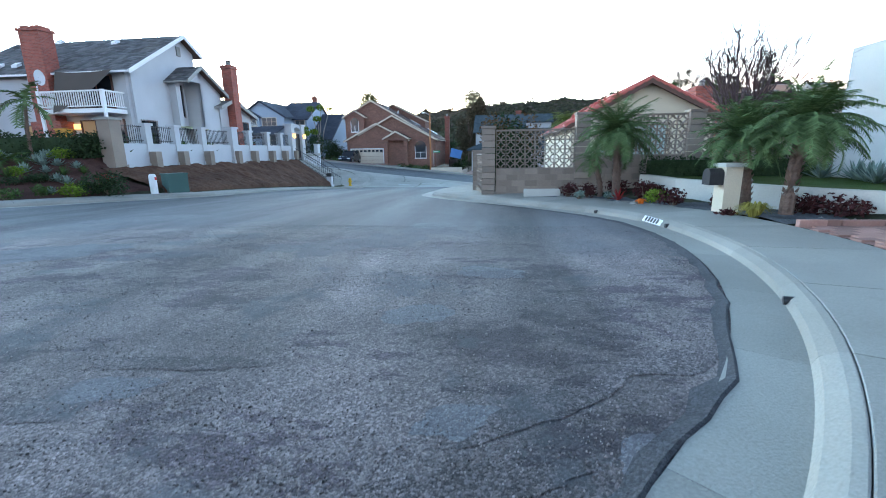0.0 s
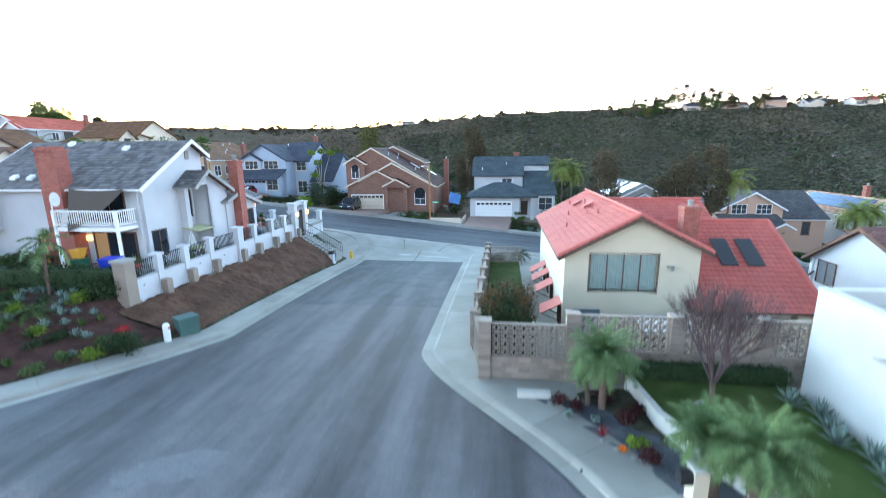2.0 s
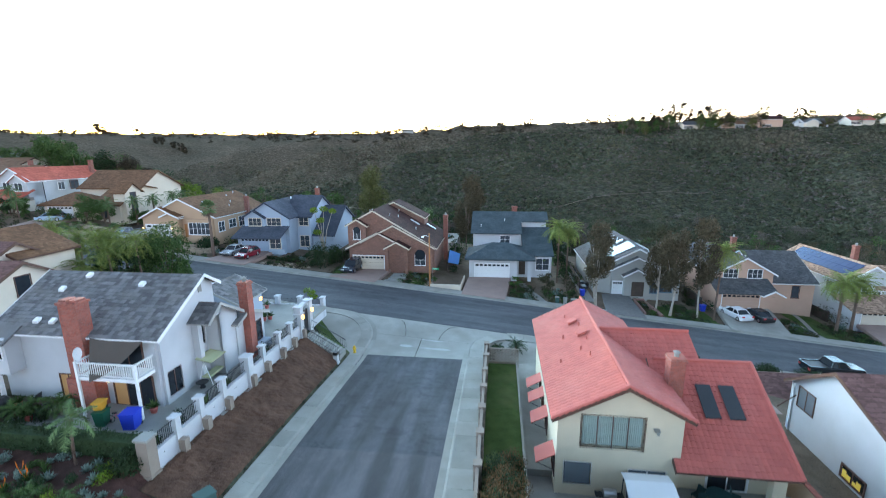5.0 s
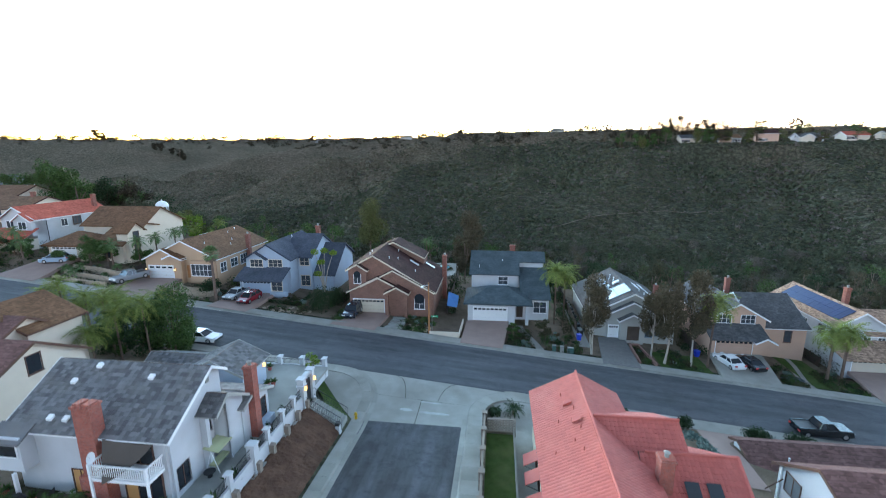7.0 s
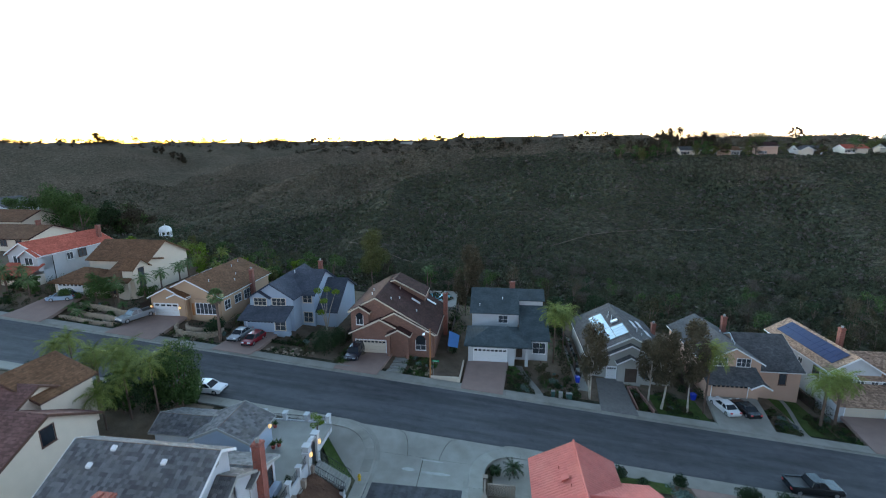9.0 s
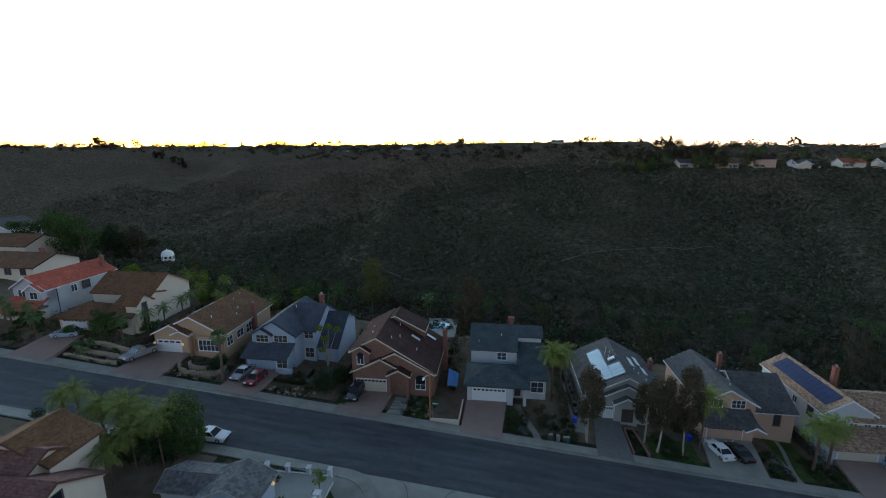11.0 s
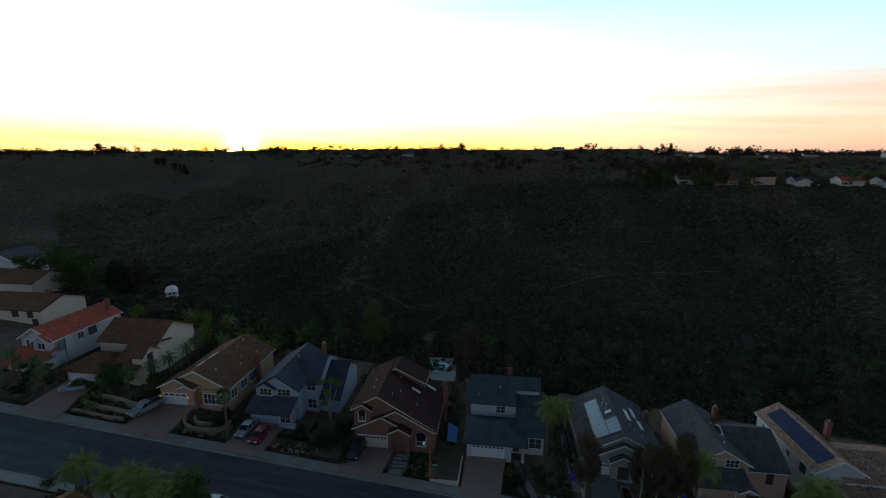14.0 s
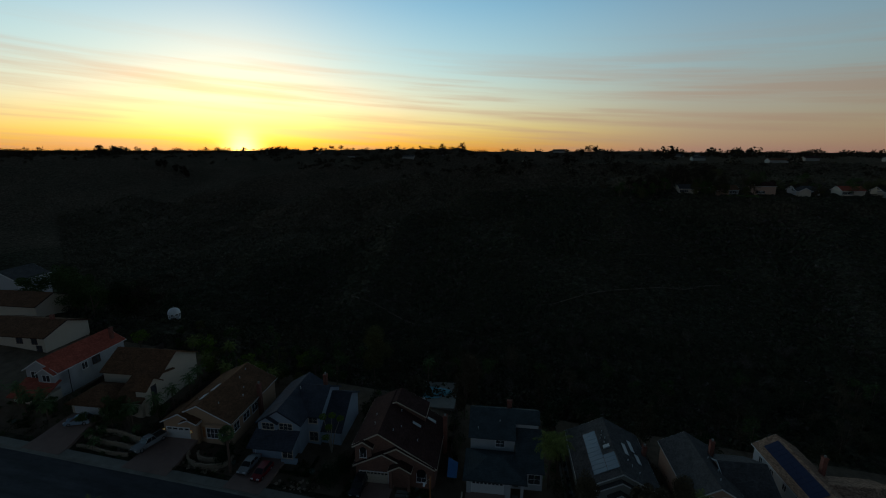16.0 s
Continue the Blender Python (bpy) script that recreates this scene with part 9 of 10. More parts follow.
# front garden between the lawn strip and the pinkish driveway
cover, rc = Shape(), random.Random(611)
for k in range(26):
    v = rc.uniform(39.6, 45.4)
    u = rc.uniform(lerp(20.0, 18.9, smooth(40.0, 43.5, v)), 20.7)
    leaf_quads(cover, rc, (u, v, G(u, v) + 0.16), (0.6, 0.6, 0.14), 60, 0.13, 0.07)
setting("ground_cover", cover, "succulent", "blue-green trailing ground cover beside the driveway", "stuff")
shrub(20.1, 45.7, G(20.1, 45.7) + 0.05, 1.0, 1.4, "dark rounded shrub at the end of the lawn strip", "leaf_dark", 1100, 0.1, 612, lumps=8)
for k, (u, v) in enumerate(((27.4, 44.7), (31.2, 44.6))):
    shrub(u, v, G(u, v) + 0.05, 1.55, 1.5, "clipped mound of dark green hedge by the pavement", "leaf_dark", 2200, 0.09, 613 + k, "hedge", 9)

# trees and palms on the left of the main street
tree(-37.2, 44.6, G(-37.2, 44.6), 8.6, 2.5, "dense bushy green tree", "leaf", 8000, 0.13, 22, 41, 0.16, bare=0.12)
tree(-40.0, 44.2, G(-40.0, 44.2), 6.8, 2.4, "dense bushy green tree", "leaf", 5600, 0.13, 16, 42, 0.14, bare=0.12)
for k, (u, v, h) in enumerate(((-43.6, 46.0, 5.2), (-45.2, 45.0, 6.0), (-46.8, 46.2, 5.6), (-49.0, 45.4, 4.6), (-52.0, 45.4, 6.2), (-42.6, 43.4, 5.8), (-39.0, 45.6, 6.6), (-54.5, 45.8, 5.0))):
    feather_palm(u, v, G(u, v), h, 2.5, "tall feather palm with drooping yellow-green leaves", 28, 22, 0.65, 0.03, 0.1, "palm_yellow", 140 + k, (rng.uniform(-0.5, 0.5), rng.uniform(-0.5, 0.5)))
for k in range(22):
    u, v = rng.uniform(-60, -36), rng.uniform(43.5, 46.6)
    shrub(u, v, G(u, v), rng.uniform(0.7, 1.3), rng.uniform(0.9, 2.2), "garden shrub beside the main street", rng.choice(["leaf", "leaf_dark"]), 380, 0.13, 160 + k)

for k, (u, v, h, r, lf) in enumerate(((-38.0, 44.6, 5.6, 2.0, "leaf"), (-40.2, 43.2, 6.6, 2.3, "leaf_dark"), (-42.6, 42.0, 5.2, 2.0, "leaf"), (-37.4, 46.0, 4.4, 1.6, "leaf"), (-44.4, 42.6, 4.0, 1.8, "leaf_dark"))):
    tree(u, v, G(u, v), h, r, "dense bushy green tree beside the main street", lf, 3600, 0.12, 13, 960 + k, 0.13, bare=0.08)
for k, (u, v, h) in enumerate(((-41.0, 41.2, 5.6), (-42.0, 39.0, 4.6), (-44.8, 43.6, 6.4), (-38.6, 42.4, 6.8), (-47.8, 44.4, 5.6))):
    feather_palm(u, v, G(u, v), h, 2.6, "tall feather palm with drooping yellow-green leaves", 28, 22, 0.65, 0.03, 0.1, "palm_yellow", 980 + k, (rng.uniform(-0.4, 0.4), rng.uniform(-0.4, 0.4)))

# trees on the far side
E_ = [(13.9, 62.0, 11.0, 2.9, 2), (23.9, 62.2, 11.6, 3.0, 2), (27.7, 62.2, 13.0, 2.7, 1), (22.8, 64.2, 9.4, 2.4, 1)]
for k, (u, v, h, r, st) in enumerate(E_):
    tree(u, v, G(u, v) + 0.05, h + 0.9, r * 0.8, "tall eucalyptus with pale trunk and dark drooping leaves", "leaf_euc", 8500, 0.16, 26, 200 + k, 0.16, "bark_pale", 0.33, stems=st)
feather_palm(30.1, 62.8, G(30.1, 62.8) + 0.05, 10.0, 3.3, "tall feather palm beside the driveway", 40, 26, 0.85, 0.034, 0.13, "palm_yellow", 221, (0.3, 0.1))
feather_palm(46.7, 64.0, G(46.7, 64.0) + 0.05, 7.4, 3.3, "thick-trunked feather palm with arching leaves", 42, 26, 0.8, 0.036, 0.19, "palm_yellow", 222)
feather_palm(49.3, 65.0, G(49.3, 65.0) + 0.05, 7.4, 3.3, "thick-trunked feather palm with arching leaves", 42, 26, 0.8, 0.036, 0.19, "palm_yellow", 223)
feather_palm(9.7, 72.0, G(9.7, 72.0) + 0.05, 9.2, 3.3, "queen palm with drooping leaves", 40, 26, 0.85, 0.036, 0.12, "palm_yellow", 224)
feather_palm(11.4, 73.5, G(11.4, 73.5) + 0.05, 8.8, 3.0, "queen palm with drooping leaves", 38, 26, 0.85, 0.036, 0.12, "palm_yellow", 225)
feather_palm(7.6, 71.4, G(7.6, 71.4) + 0.05, 4.2, 2.0, "queen palm with drooping leaves", 40, 20, 0.65, 0.05, 0.13, "palm", 226)
fan_palm(-44.1, 62.2, G(-44.1, 62.2) + 0.05, 7.6, 1.5, "tall fan palm with shaggy trunk", 227)
shrub(-27.6, 64.0, G(-27.6, 64.0) + 0.05, 2.4, 4.4, "large dark rounded shrub beside the driveway", "leaf_dark", 2600, 0.13, 228, lumps=9)
shrub(-26.2, 67.0, G(-26.2, 67.0) + 0.05, 1.8, 3.2, "large dark rounded shrub beside the driveway", "leaf_dark", 1800, 0.13, 229, lumps=8)
shrub(-46.2, 64.2, G(-46.2, 64.2) + 0.05, 2.0, 2.6, "large dark shrub by the rubble planter", "leaf_dark", 1800, 0.13, 230, lumps=8)
shrub(-47.0, 66.2, G(-47.0, 66.2) + 0.05, 1.6, 2.2, "large dark shrub by the rubble planter", "leaf_dark", 1300, 0.13, 231, lumps=8)
# pruned tree with separate round tufts
pt_ = thing("tree", -29.6, 70.6, 1.0, 0, "pruned tree with separate yellow-green tufts", "tree")
for k, (x, y, zz) in enumerate(((-1.3, 0, 7.2), (0.3, 0.3, 7.4), (1.9, 0.1, 7.1), (0.0, -0.6, 5.6), (-0.6, -0.8, 3.6))):
    part("limb", Shape().tube([(0, 0, 0), (x * 0.4, y * 0.4, zz * 0.55), (x, y, zz)], [0.12, 0.08, 0.03], 5), "bark_pale", pt_)
    part("tuft", leaf_quads(Shape(), rng, (x, y, zz), (0.75, 0.75, 0.5), 320, 0.12, 0.06), "leaf_lime", pt_)
# back gardens and canyon edge
B_ = [(-29.2, 98, 14.4, 4.4, "leaf_olive", 9500), (-6.4, 88.0, 15.4, 3.1, "leaf_euc", 8500), (-4.8, 90.5, 12.5, 2.4, "leaf_euc", 3600), (-37, 93, 8.5, 3.6, "leaf", 2400), (-43, 95, 7.5, 3.2, "leaf", 2000), (-16, 103, 6, 2.2, "leaf", 900),
      (31, 90, 9, 2.8, "leaf_rustgreen", 1800), (21, 92, 7, 3.0, "leaf_dark", 1800), (12, 90, 6, 2.6, "leaf_dark", 1600), (44, 92, 6, 2.6, "leaf_dark", 1400), (68, 92, 7, 3, "leaf_rustgreen", 1600), (-104, 112, 11, 5, "leaf", 2600), (-96, 118, 10, 5.5, "leaf_dark", 3000),
      (-118, 106, 12, 4.5, "leaf", 2600), (-126, 118, 12, 6, "leaf", 2600), (-110, 104, 9, 4, "leaf", 2200), (-86, 92, 5, 2.2, "leaf_lime", 900), (-62, 90, 6, 2.4, "leaf", 1200), (-58, 92, 5, 2.4, "leaf_lime", 1200), (-70, 94, 5, 3.0, "leaf_lime", 1200), (-50, 90, 4.5, 2.4, "leaf", 1000)]
for k, (u, v, h, r, lf, n) in enumerate(B_):
    tree(u, v, G(u, v), h, r, "leafy tree behind the houses" if "rust" not in lf else "thin rust-tinged tree behind the houses", lf, n, 0.2, 12, 250 + k, 0.2, bare=0.2)
for k, (u, v, h) in enumerate(((-63.5, 70.0, 4.2), (-62.5, 73.0, 4.6), (-61.8, 77.0, 5.0), (-63.0, 81.0, 4.5), (-16.5, 101, 5.5), (-66.0, 67.0, 3.2), (-88, 66, 3.5), (-85.5, 65, 3.2), (-82.5, 65.5, 3.6), (-92, 65.5, 3.4), (-80.5, 64.5, 2.6), (42.6, 72, 3.0))):
    feather_palm(u, v, G(u, v) + (1.5 if u < -60 else 0), h, 1.9, "feather palm in a garden", 20, 14, 0.55, 0.05, 0.12, "palm", 300 + k)
for k in range(32):
    ua, ub, va, vb = ((-33.6, -26.5, 65.0, 68.2), (-14.4, -9.4, 63.8, 65.8), (8.6, 13.2, 63.6, 68.0), (-14.0, -9.0, 63.6, 65.4))[k % 4]
    u, v, r = rng.uniform(ua, ub), rng.uniform(va, vb), rng.uniform(0.25, 0.6)
    shrub(u, v, G(u, v) + 0.02, r, r * rng.uniform(1.0, 1.7), "low shrub in a front garden bed", rng.choice(["leaf", "leaf_dark", "leaf_rustgreen", "succulent", "leaf_olive", "leaf_rust"]), 190, 0.1, 1500 + k, lumps=4)
tree(-69.0, 65.8, 5.2, 4.6, 2.0, "round green garden tree", "leaf", 1800, 0.14, 10, 330, 0.12)
tree(-73.2, 65.2, 5.4, 3.8, 1.6, "round green garden tree", "leaf", 1400, 0.14, 9, 331, 0.1)
tree(7.4, 63.8, G(7.4, 63.8) + 0.05, 3.4, 1.6, "round garden tree by the path", "leaf_rustgreen", 1200, 0.13, 9, 332, 0.08)
tree(2.6, 63.8, G(2.6, 63.8) + 0.05, 2.4, 1.0, "small garden tree by the driveway", "leaf", 700, 0.11, 7, 333, 0.06)
# gardens up the main street and tall trees behind them
for k, (u, v, h, r, lf) in enumerate(((-70.0, 67.8, 5.0, 2.2, "leaf"), (-67.0, 67.2, 4.4, 1.8, "leaf"), (-63.6, 70.6, 4.6, 1.8, "leaf"), (-81.6, 66.4, 3.4, 1.6, "leaf"), (-85.0, 66.0, 3.6, 1.6, "leaf_dark"))):
    tree(u, v, G(u, v), h, r, "leafy garden tree on a terraced lot", lf, 2200, 0.14, 10, 1000 + k, 0.1, bare=0.25)
for k, (u, v, h, r, lf) in enumerate(((-121, 108, 13.5, 4.6, "leaf"), (-115, 106, 12.5, 4.2, "leaf"), (-127, 112, 13.0, 5.0, "leaf"), (-109, 110, 10.5, 4.4, "leaf_dark"), (-106, 113, 12.0, 5.6, "leaf_brown"), (-101, 112, 9.5, 4.6, "leaf_brown"), (-133, 108, 12.0, 5.0, "leaf"))):
    tree(u, v, G(u, v), h, r, "large spreading tree at the canyon edge", lf, 5200, 0.26, 16, 1010 + k, 0.25, bare=0.12)
for k in range(60):
    u = rng.uniform(-92, -61)
    v = rng.uniform(61.9, 68)
    if -80.5 < u < -72 and v < 67.4:
        continue
    if rng.random() < 0.3:
        feather_palm(u, v, G(u, v), rng.uniform(0.6, 2.2), rng.uniform(0.9, 1.5), "young feather palm in a terraced garden", 16, 12, 0.45, 0.05, 0.08, "palm", 1040 + k, (0, 0), 80, 0)
    else:
        shrub(u, v, G(u, v) + 0.02, rng.uniform(0.3, 0.7), rng.uniform(0.3, 0.9), "low garden shrub on a terraced lot", rng.choice(["leaf", "leaf_dark", "succulent"]), 180, 0.1, 1040 + k)
# shrubs of the front gardens
spots = [(-23, -24.6), (-14.5, -10.4), (-34.5, -29.0), (-53.0, -44.0), (-71.5, -61.5), (2.0, 5.2), (7.0, 12.5), (20.5, 22.2), (24.5, 28.5), (39.6, 42.4), (45.5, 50.0), (-88, -79), (59, 70)]
for k in range(50):
    a, b = rng.choice(spots)
    u, v = rng.uniform(a, b), rng.uniform(60.4, 66.0)
    shrub(u, v, G(u, v) + 0.05, rng.uniform(0.35, 0.95), rng.uniform(0.35, 1.2), "low garden shrub in a front yard", rng.choice(["leaf", "leaf_dark", "leaf_dark", "succulent", "leaf_rustgreen", "leaf_brown"]), 260, 0.1, 2400 + k)
cover = {"leaf": Shape(), "leaf_dark": Shape(), "leaf_rustgreen": Shape()}
for k in range(640):
    a, b = rng.choice(spots)
    u, v = rng.uniform(a, b), rng.uniform(60.3, 67.0)
    r = rng.uniform(0.25, 0.8)
    leaf_quads(cover[rng.choice(list(cover))], rng, (u, v, G(u, v) + 0.1 + r * 0.35), (r, r, r * 0.65), 90, 0.09, 0.045)
for k in range(110):
    u, v = rng.choice([-25.0, -7.6, 12.0, 30.4, 48.5, -45.0, -63.5, -80.5, -27.0]) + rng.uniform(-1.4, 1.4), rng.uniform(67, 93)
    r = rng.uniform(0.7, 1.4)
    leaf_quads(cover[rng.choice(list(cover))], rng, (u, v, G(u, v) + r * 0.7), (r, r, r * rng.uniform(0.8, 1.5)), 220, 0.13, 0.065)
for key, s in cover.items():
    setting("ground_cover", s, key, "mixed planting spread over the gardens", "stuff")
for k in range(24):
    u = rng.choice([-25.0, -7.6, 12.0, 30.4, 48.5, -45.0, -63.5, -80.5, -27.0]) + rng.uniform(-1.2, 1.2)
    v = rng.uniform(67, 92)
    shrub(u, v, G(u, v) + 0.05, rng.uniform(0.7, 1.5), rng.uniform(1.0, 3.4), "shrub along a side boundary", rng.choice(["leaf", "leaf_dark", "leaf_dark"]), 260, 0.14, 600 + k)
for k, (u, v, r, h) in enumerate(((13.8, 45.6, 0.9, 1.3), (26.5, 45.4, 1.1, 1.2), (31.5, 45.6, 1.4, 1.3), (16.0, 44.6, 0.8, 0.9), (9.3, 40.6, 0.8, 1.6))):
    shrub(u, v, G(u, v), r, h, "rounded clipped shrub beside the main street", "leaf_dark", 700, 0.1, 680 + k)
# stony front beds
rst = random.Random(61)
for k in range(90):
    ua, ub, va, vb = ((-36.0, -28.6, 60.6, 63.6), (-71.0, -62.5, 61.6, 66.5), (-14.0, -9.8, 60.8, 63.6), (-53.0, -46.5, 61.0, 63.0))[k % 4]
    u, v = rst.uniform(ua, ub), rst.uniform(va, vb)
    st = thing("garden_stone", u, v, G(u, v) + 0.1, rst.uniform(0, 360), "tan rounded boulder in a dry garden bed", "stone", "boulders of the dry gardens")
    me, rr = Shape(), rst.uniform(0.14, 0.36)
    for a in range(4):
        for b in range(7):
            th, ph = math.pi * a / 3, math.tau * b / 7
            f = rr * (0.8 + 0.4 * rst.random())
            me.v.append((f * math.sin(th) * math.cos(ph) * 1.3, f * math.sin(th) * math.sin(ph), f * math.cos(th) * 0.6 + 0.03))
    me.f = [(a * 7 + b, a * 7 + (b + 1) % 7, a * 7 + 7 + (b + 1) % 7, a * 7 + 7 + b) for a in range(3) for b in range(7)]
    part("stone", me, "stone", st)
# paved strip with a row of bins beside the grey house, and the dark oval bed before the peach house
lot("path", 12.5, 14.2, 64.0, 84.0, "concrete_old", "narrow concrete side path beside the grey house", 0.16)
for k in range(6):
    bin_(13.3 + 0.1 * (k % 2), 69.0 + k * 1.9, land(13.3, 69.0 + k * 1.9) + 0.16, "metal_black", "black wheeled bin along the side path")
oval = Shape()
oval.v = [(41.4 + 1.5 * math.cos(k * math.tau / 20), 62.6 + 1.0 * math.sin(k * math.tau / 20), G(41.4, 62.6) + 0.3) for k in range(20)]
oval.f = [tuple(range(20))]
setting("planting_bed", oval, "gravel", "dark gravel oval bed beside a driveway")
# clipped hedges before the blue house
for u0, u1, v0, v1 in ((-39.2, -31.8, 64.0, 64.7), (-31.9, -31.2, 64.7, 69.0)):
    bhg = thing("hedge", u0, v0, land(u0, v0), 0, "low clipped dark box hedge edging a front garden", "hedge")
    s = Shape()
    n = int(max(u1 - u0, v1 - v0) / 0.3)
    for i in range(n):
        x, y = (u1 - u0) * (i + 0.5) / n if u1 - u0 > 1 else 0.35, (v1 - v0) * (i + 0.5) / n if v1 - v0 > 1 else 0.35
        leaf_quads(s, rng, (x, y, land(u0 + x, v0 + y) - land(u0, v0) + 0.35), (0.35, 0.35, 0.4), 70, 0.09, 0.05, 0.7)
    part("foliage", s, "leaf_dark", bhg)
# small trees and pale leafless shrubs on the canyon floor
for k in range(90):
    u, v = rng.uniform(-60, 118), rng.uniform(94, 126)
    h = rng.uniform(3.5, 7.5)
    tree(u, v, G(u, v), h, h * rng.uniform(0.3, 0.42), "scrubby tree on the canyon floor", rng.choice(["leaf_rustgreen", "leaf_brown", "leaf_dark", "leaf", "leaf_euc"]), 800, 0.16, 10, 1400 + k, 0.1, bare=0.12)
for k in range(46):
    u, v = rng.uniform(-50, 130), rng.uniform(102, 150)
    r = rng.uniform(1.4, 3.0)
    shrub(u, v, G(u, v), r, r * 1.5, "pale grey leafless shrub on the canyon floor", "bush_grey", 700, 0.16, 1460 + k, lumps=8)
# lush planting between the terraces and the canyon
for k in range(26):
    u, v = rng.uniform(-84, -46), rng.uniform(86, 104)
    h = rng.uniform(2.2, 5.0)
    tree(u, v, G(u, v), h, h * rng.uniform(0.4, 0.55), "bright leafy tree at the canyon edge", rng.choice(["leaf_lime", "leaf", "leaf", "leaf_olive"]), 900, 0.17, 9, 1700 + k, 0.08, bare=0.15)
for k, (u, v, h) in enumerate(((-66, 88, 4.0), (-60, 86, 4.4), (-56, 90, 3.6), (-72, 92, 4.6), (-64, 94, 5.0), (-50, 88, 3.8))):
    feather_palm(u, v, G(u, v), h, 2.1, "feather palm at the canyon edge", 26, 16, 0.6, 0.05, 0.12, "palm_yellow", 1750 + k)
# side fences between the far lots
for k, (u, v0, v1) in enumerate(((-25.4, 68, 90), (-8.2, 70, 92), (13.0, 70, 92), (30.6, 68, 90), (49.0, 69, 90), (-44.6, 69, 92), (-62.8, 68, 95), (-81.5, 72, 95))):
    fe = thing("side_fence", u, v0, 0, 0, "weathered timber boundary fence", "fence")
    for i in range(int((v1 - v0) / 2.2)):
        a, b = i * 2.2, i * 2.2 + 2.15
        za = G(u, v0 + a)
        part("fence_panel", Shape().box(-0.03, a, za, 0.03, b, za + 1.7), "wood_dark", fe)
        part("post", Shape().box(-0.06, a - 0.05, za, 0.06, a + 0.05, za + 1.85), "wood_dark", fe)


# ---- gazebo and pool at the canyon edge ----
gz = thing("gazebo", -88.6, 107.0, land(-88, 107), 0, "white garden gazebo with a domed roof", "gazebo")
gz.scale = (0.78, 0.78, 0.78)
part("floor_slab", Shape().tube([(0, 0, -0.5), (0, 0, 0.3)], 2.2, 16), "concrete", gz)
for k in range(8):
    a = k * math.tau / 8
    part("column", Shape().tube([(1.8 * math.cos(a), 1.8 * math.sin(a), 0.3), (1.8 * math.cos(a), 1.8 * math.sin(a), 2.7)], 0.13, 8), "gazebo_white", gz)
    b_ = a + math.tau / 8
    part("balustrade", Shape().slab([(1.75 * math.cos(a), 1.75 * math.sin(a), 0.35), (1.75 * math.cos(b_), 1.75 * math.sin(b_), 0.35), (1.75 * math.cos(b_), 1.75 * math.sin(b_), 1.1), (1.75 * math.cos(a), 1.75 * math.sin(a), 1.1)], (0.03, 0.03, 0)), "gazebo_white", gz)
part("ring_beam", Shape().tube([(0, 0, 2.65), (0, 0, 2.95)], 2.05, 16), "gazebo_white", gz)
dm = Shape()
for i in range(7):
    a = math.pi / 2 * i / 6
    dm.v += [(2.0 * math.cos(a) * math.cos(j * math.tau / 16) + 0.001, 2.0 * math.cos(a) * math.sin(j * math.tau / 16), 2.95 + 1.75 * math.sin(a)) for j in range(16)]
dm.f = [(i * 16 + j, i * 16 + (j + 1) % 16, i * 16 + 16 + (j + 1) % 16, i * 16 + 16 + j) for i in range(6) for j in range(16)]
part("dome", dm, "gazebo_white", gz)
part("finial", Shape().tube([(0, 0, 4.6), (0, 0, 4.85), (0, 0, 5.3)], [0.22, 0.1, 0.02], 8), "gazebo_white", gz)
zp = land(-15, 96) + 0.15
setting("pool_deck", Shape().box(-22.5, 90.5, zp - 1.2, -9.0, 101.5, zp), "concrete_old", "pale concrete pool deck")
ring = [(-15.0 + 4.4 * math.cos(a) * (1 + 0.25 * math.sin(2 * a)), 96.5 + 2.6 * math.sin(a)) for a in [k * math.tau / 24 for k in range(24)]]
M["water"] = mat("water", (0.18, 0.5, 0.62), 0.05, 0.05, 1.0, 0.1, 3, spec=0.6)
setting("water", Shape().prism(ring, zp - 0.05, zp + 0.03), "water", "pale blue swimming pool water")
for k in range(5):
    sc = thing("sun_lounger", -20.5 + k * 1.2, 92.0, zp, 10 * k, "pale lounger beside the pool", "lounger", "loungers by the pool")
    part("seat", Shape().box(-0.3, -0.9, 0.25, 0.3, 0.4, 0.32), "white_paint", sc)
    part("backrest", Shape().slab([(-0.3, 0.4, 0.28), (0.3, 0.4, 0.28), (0.3, 0.9, 0.75), (-0.3, 0.9, 0.75)], (0, 0, 0.06)), "white_paint", sc)

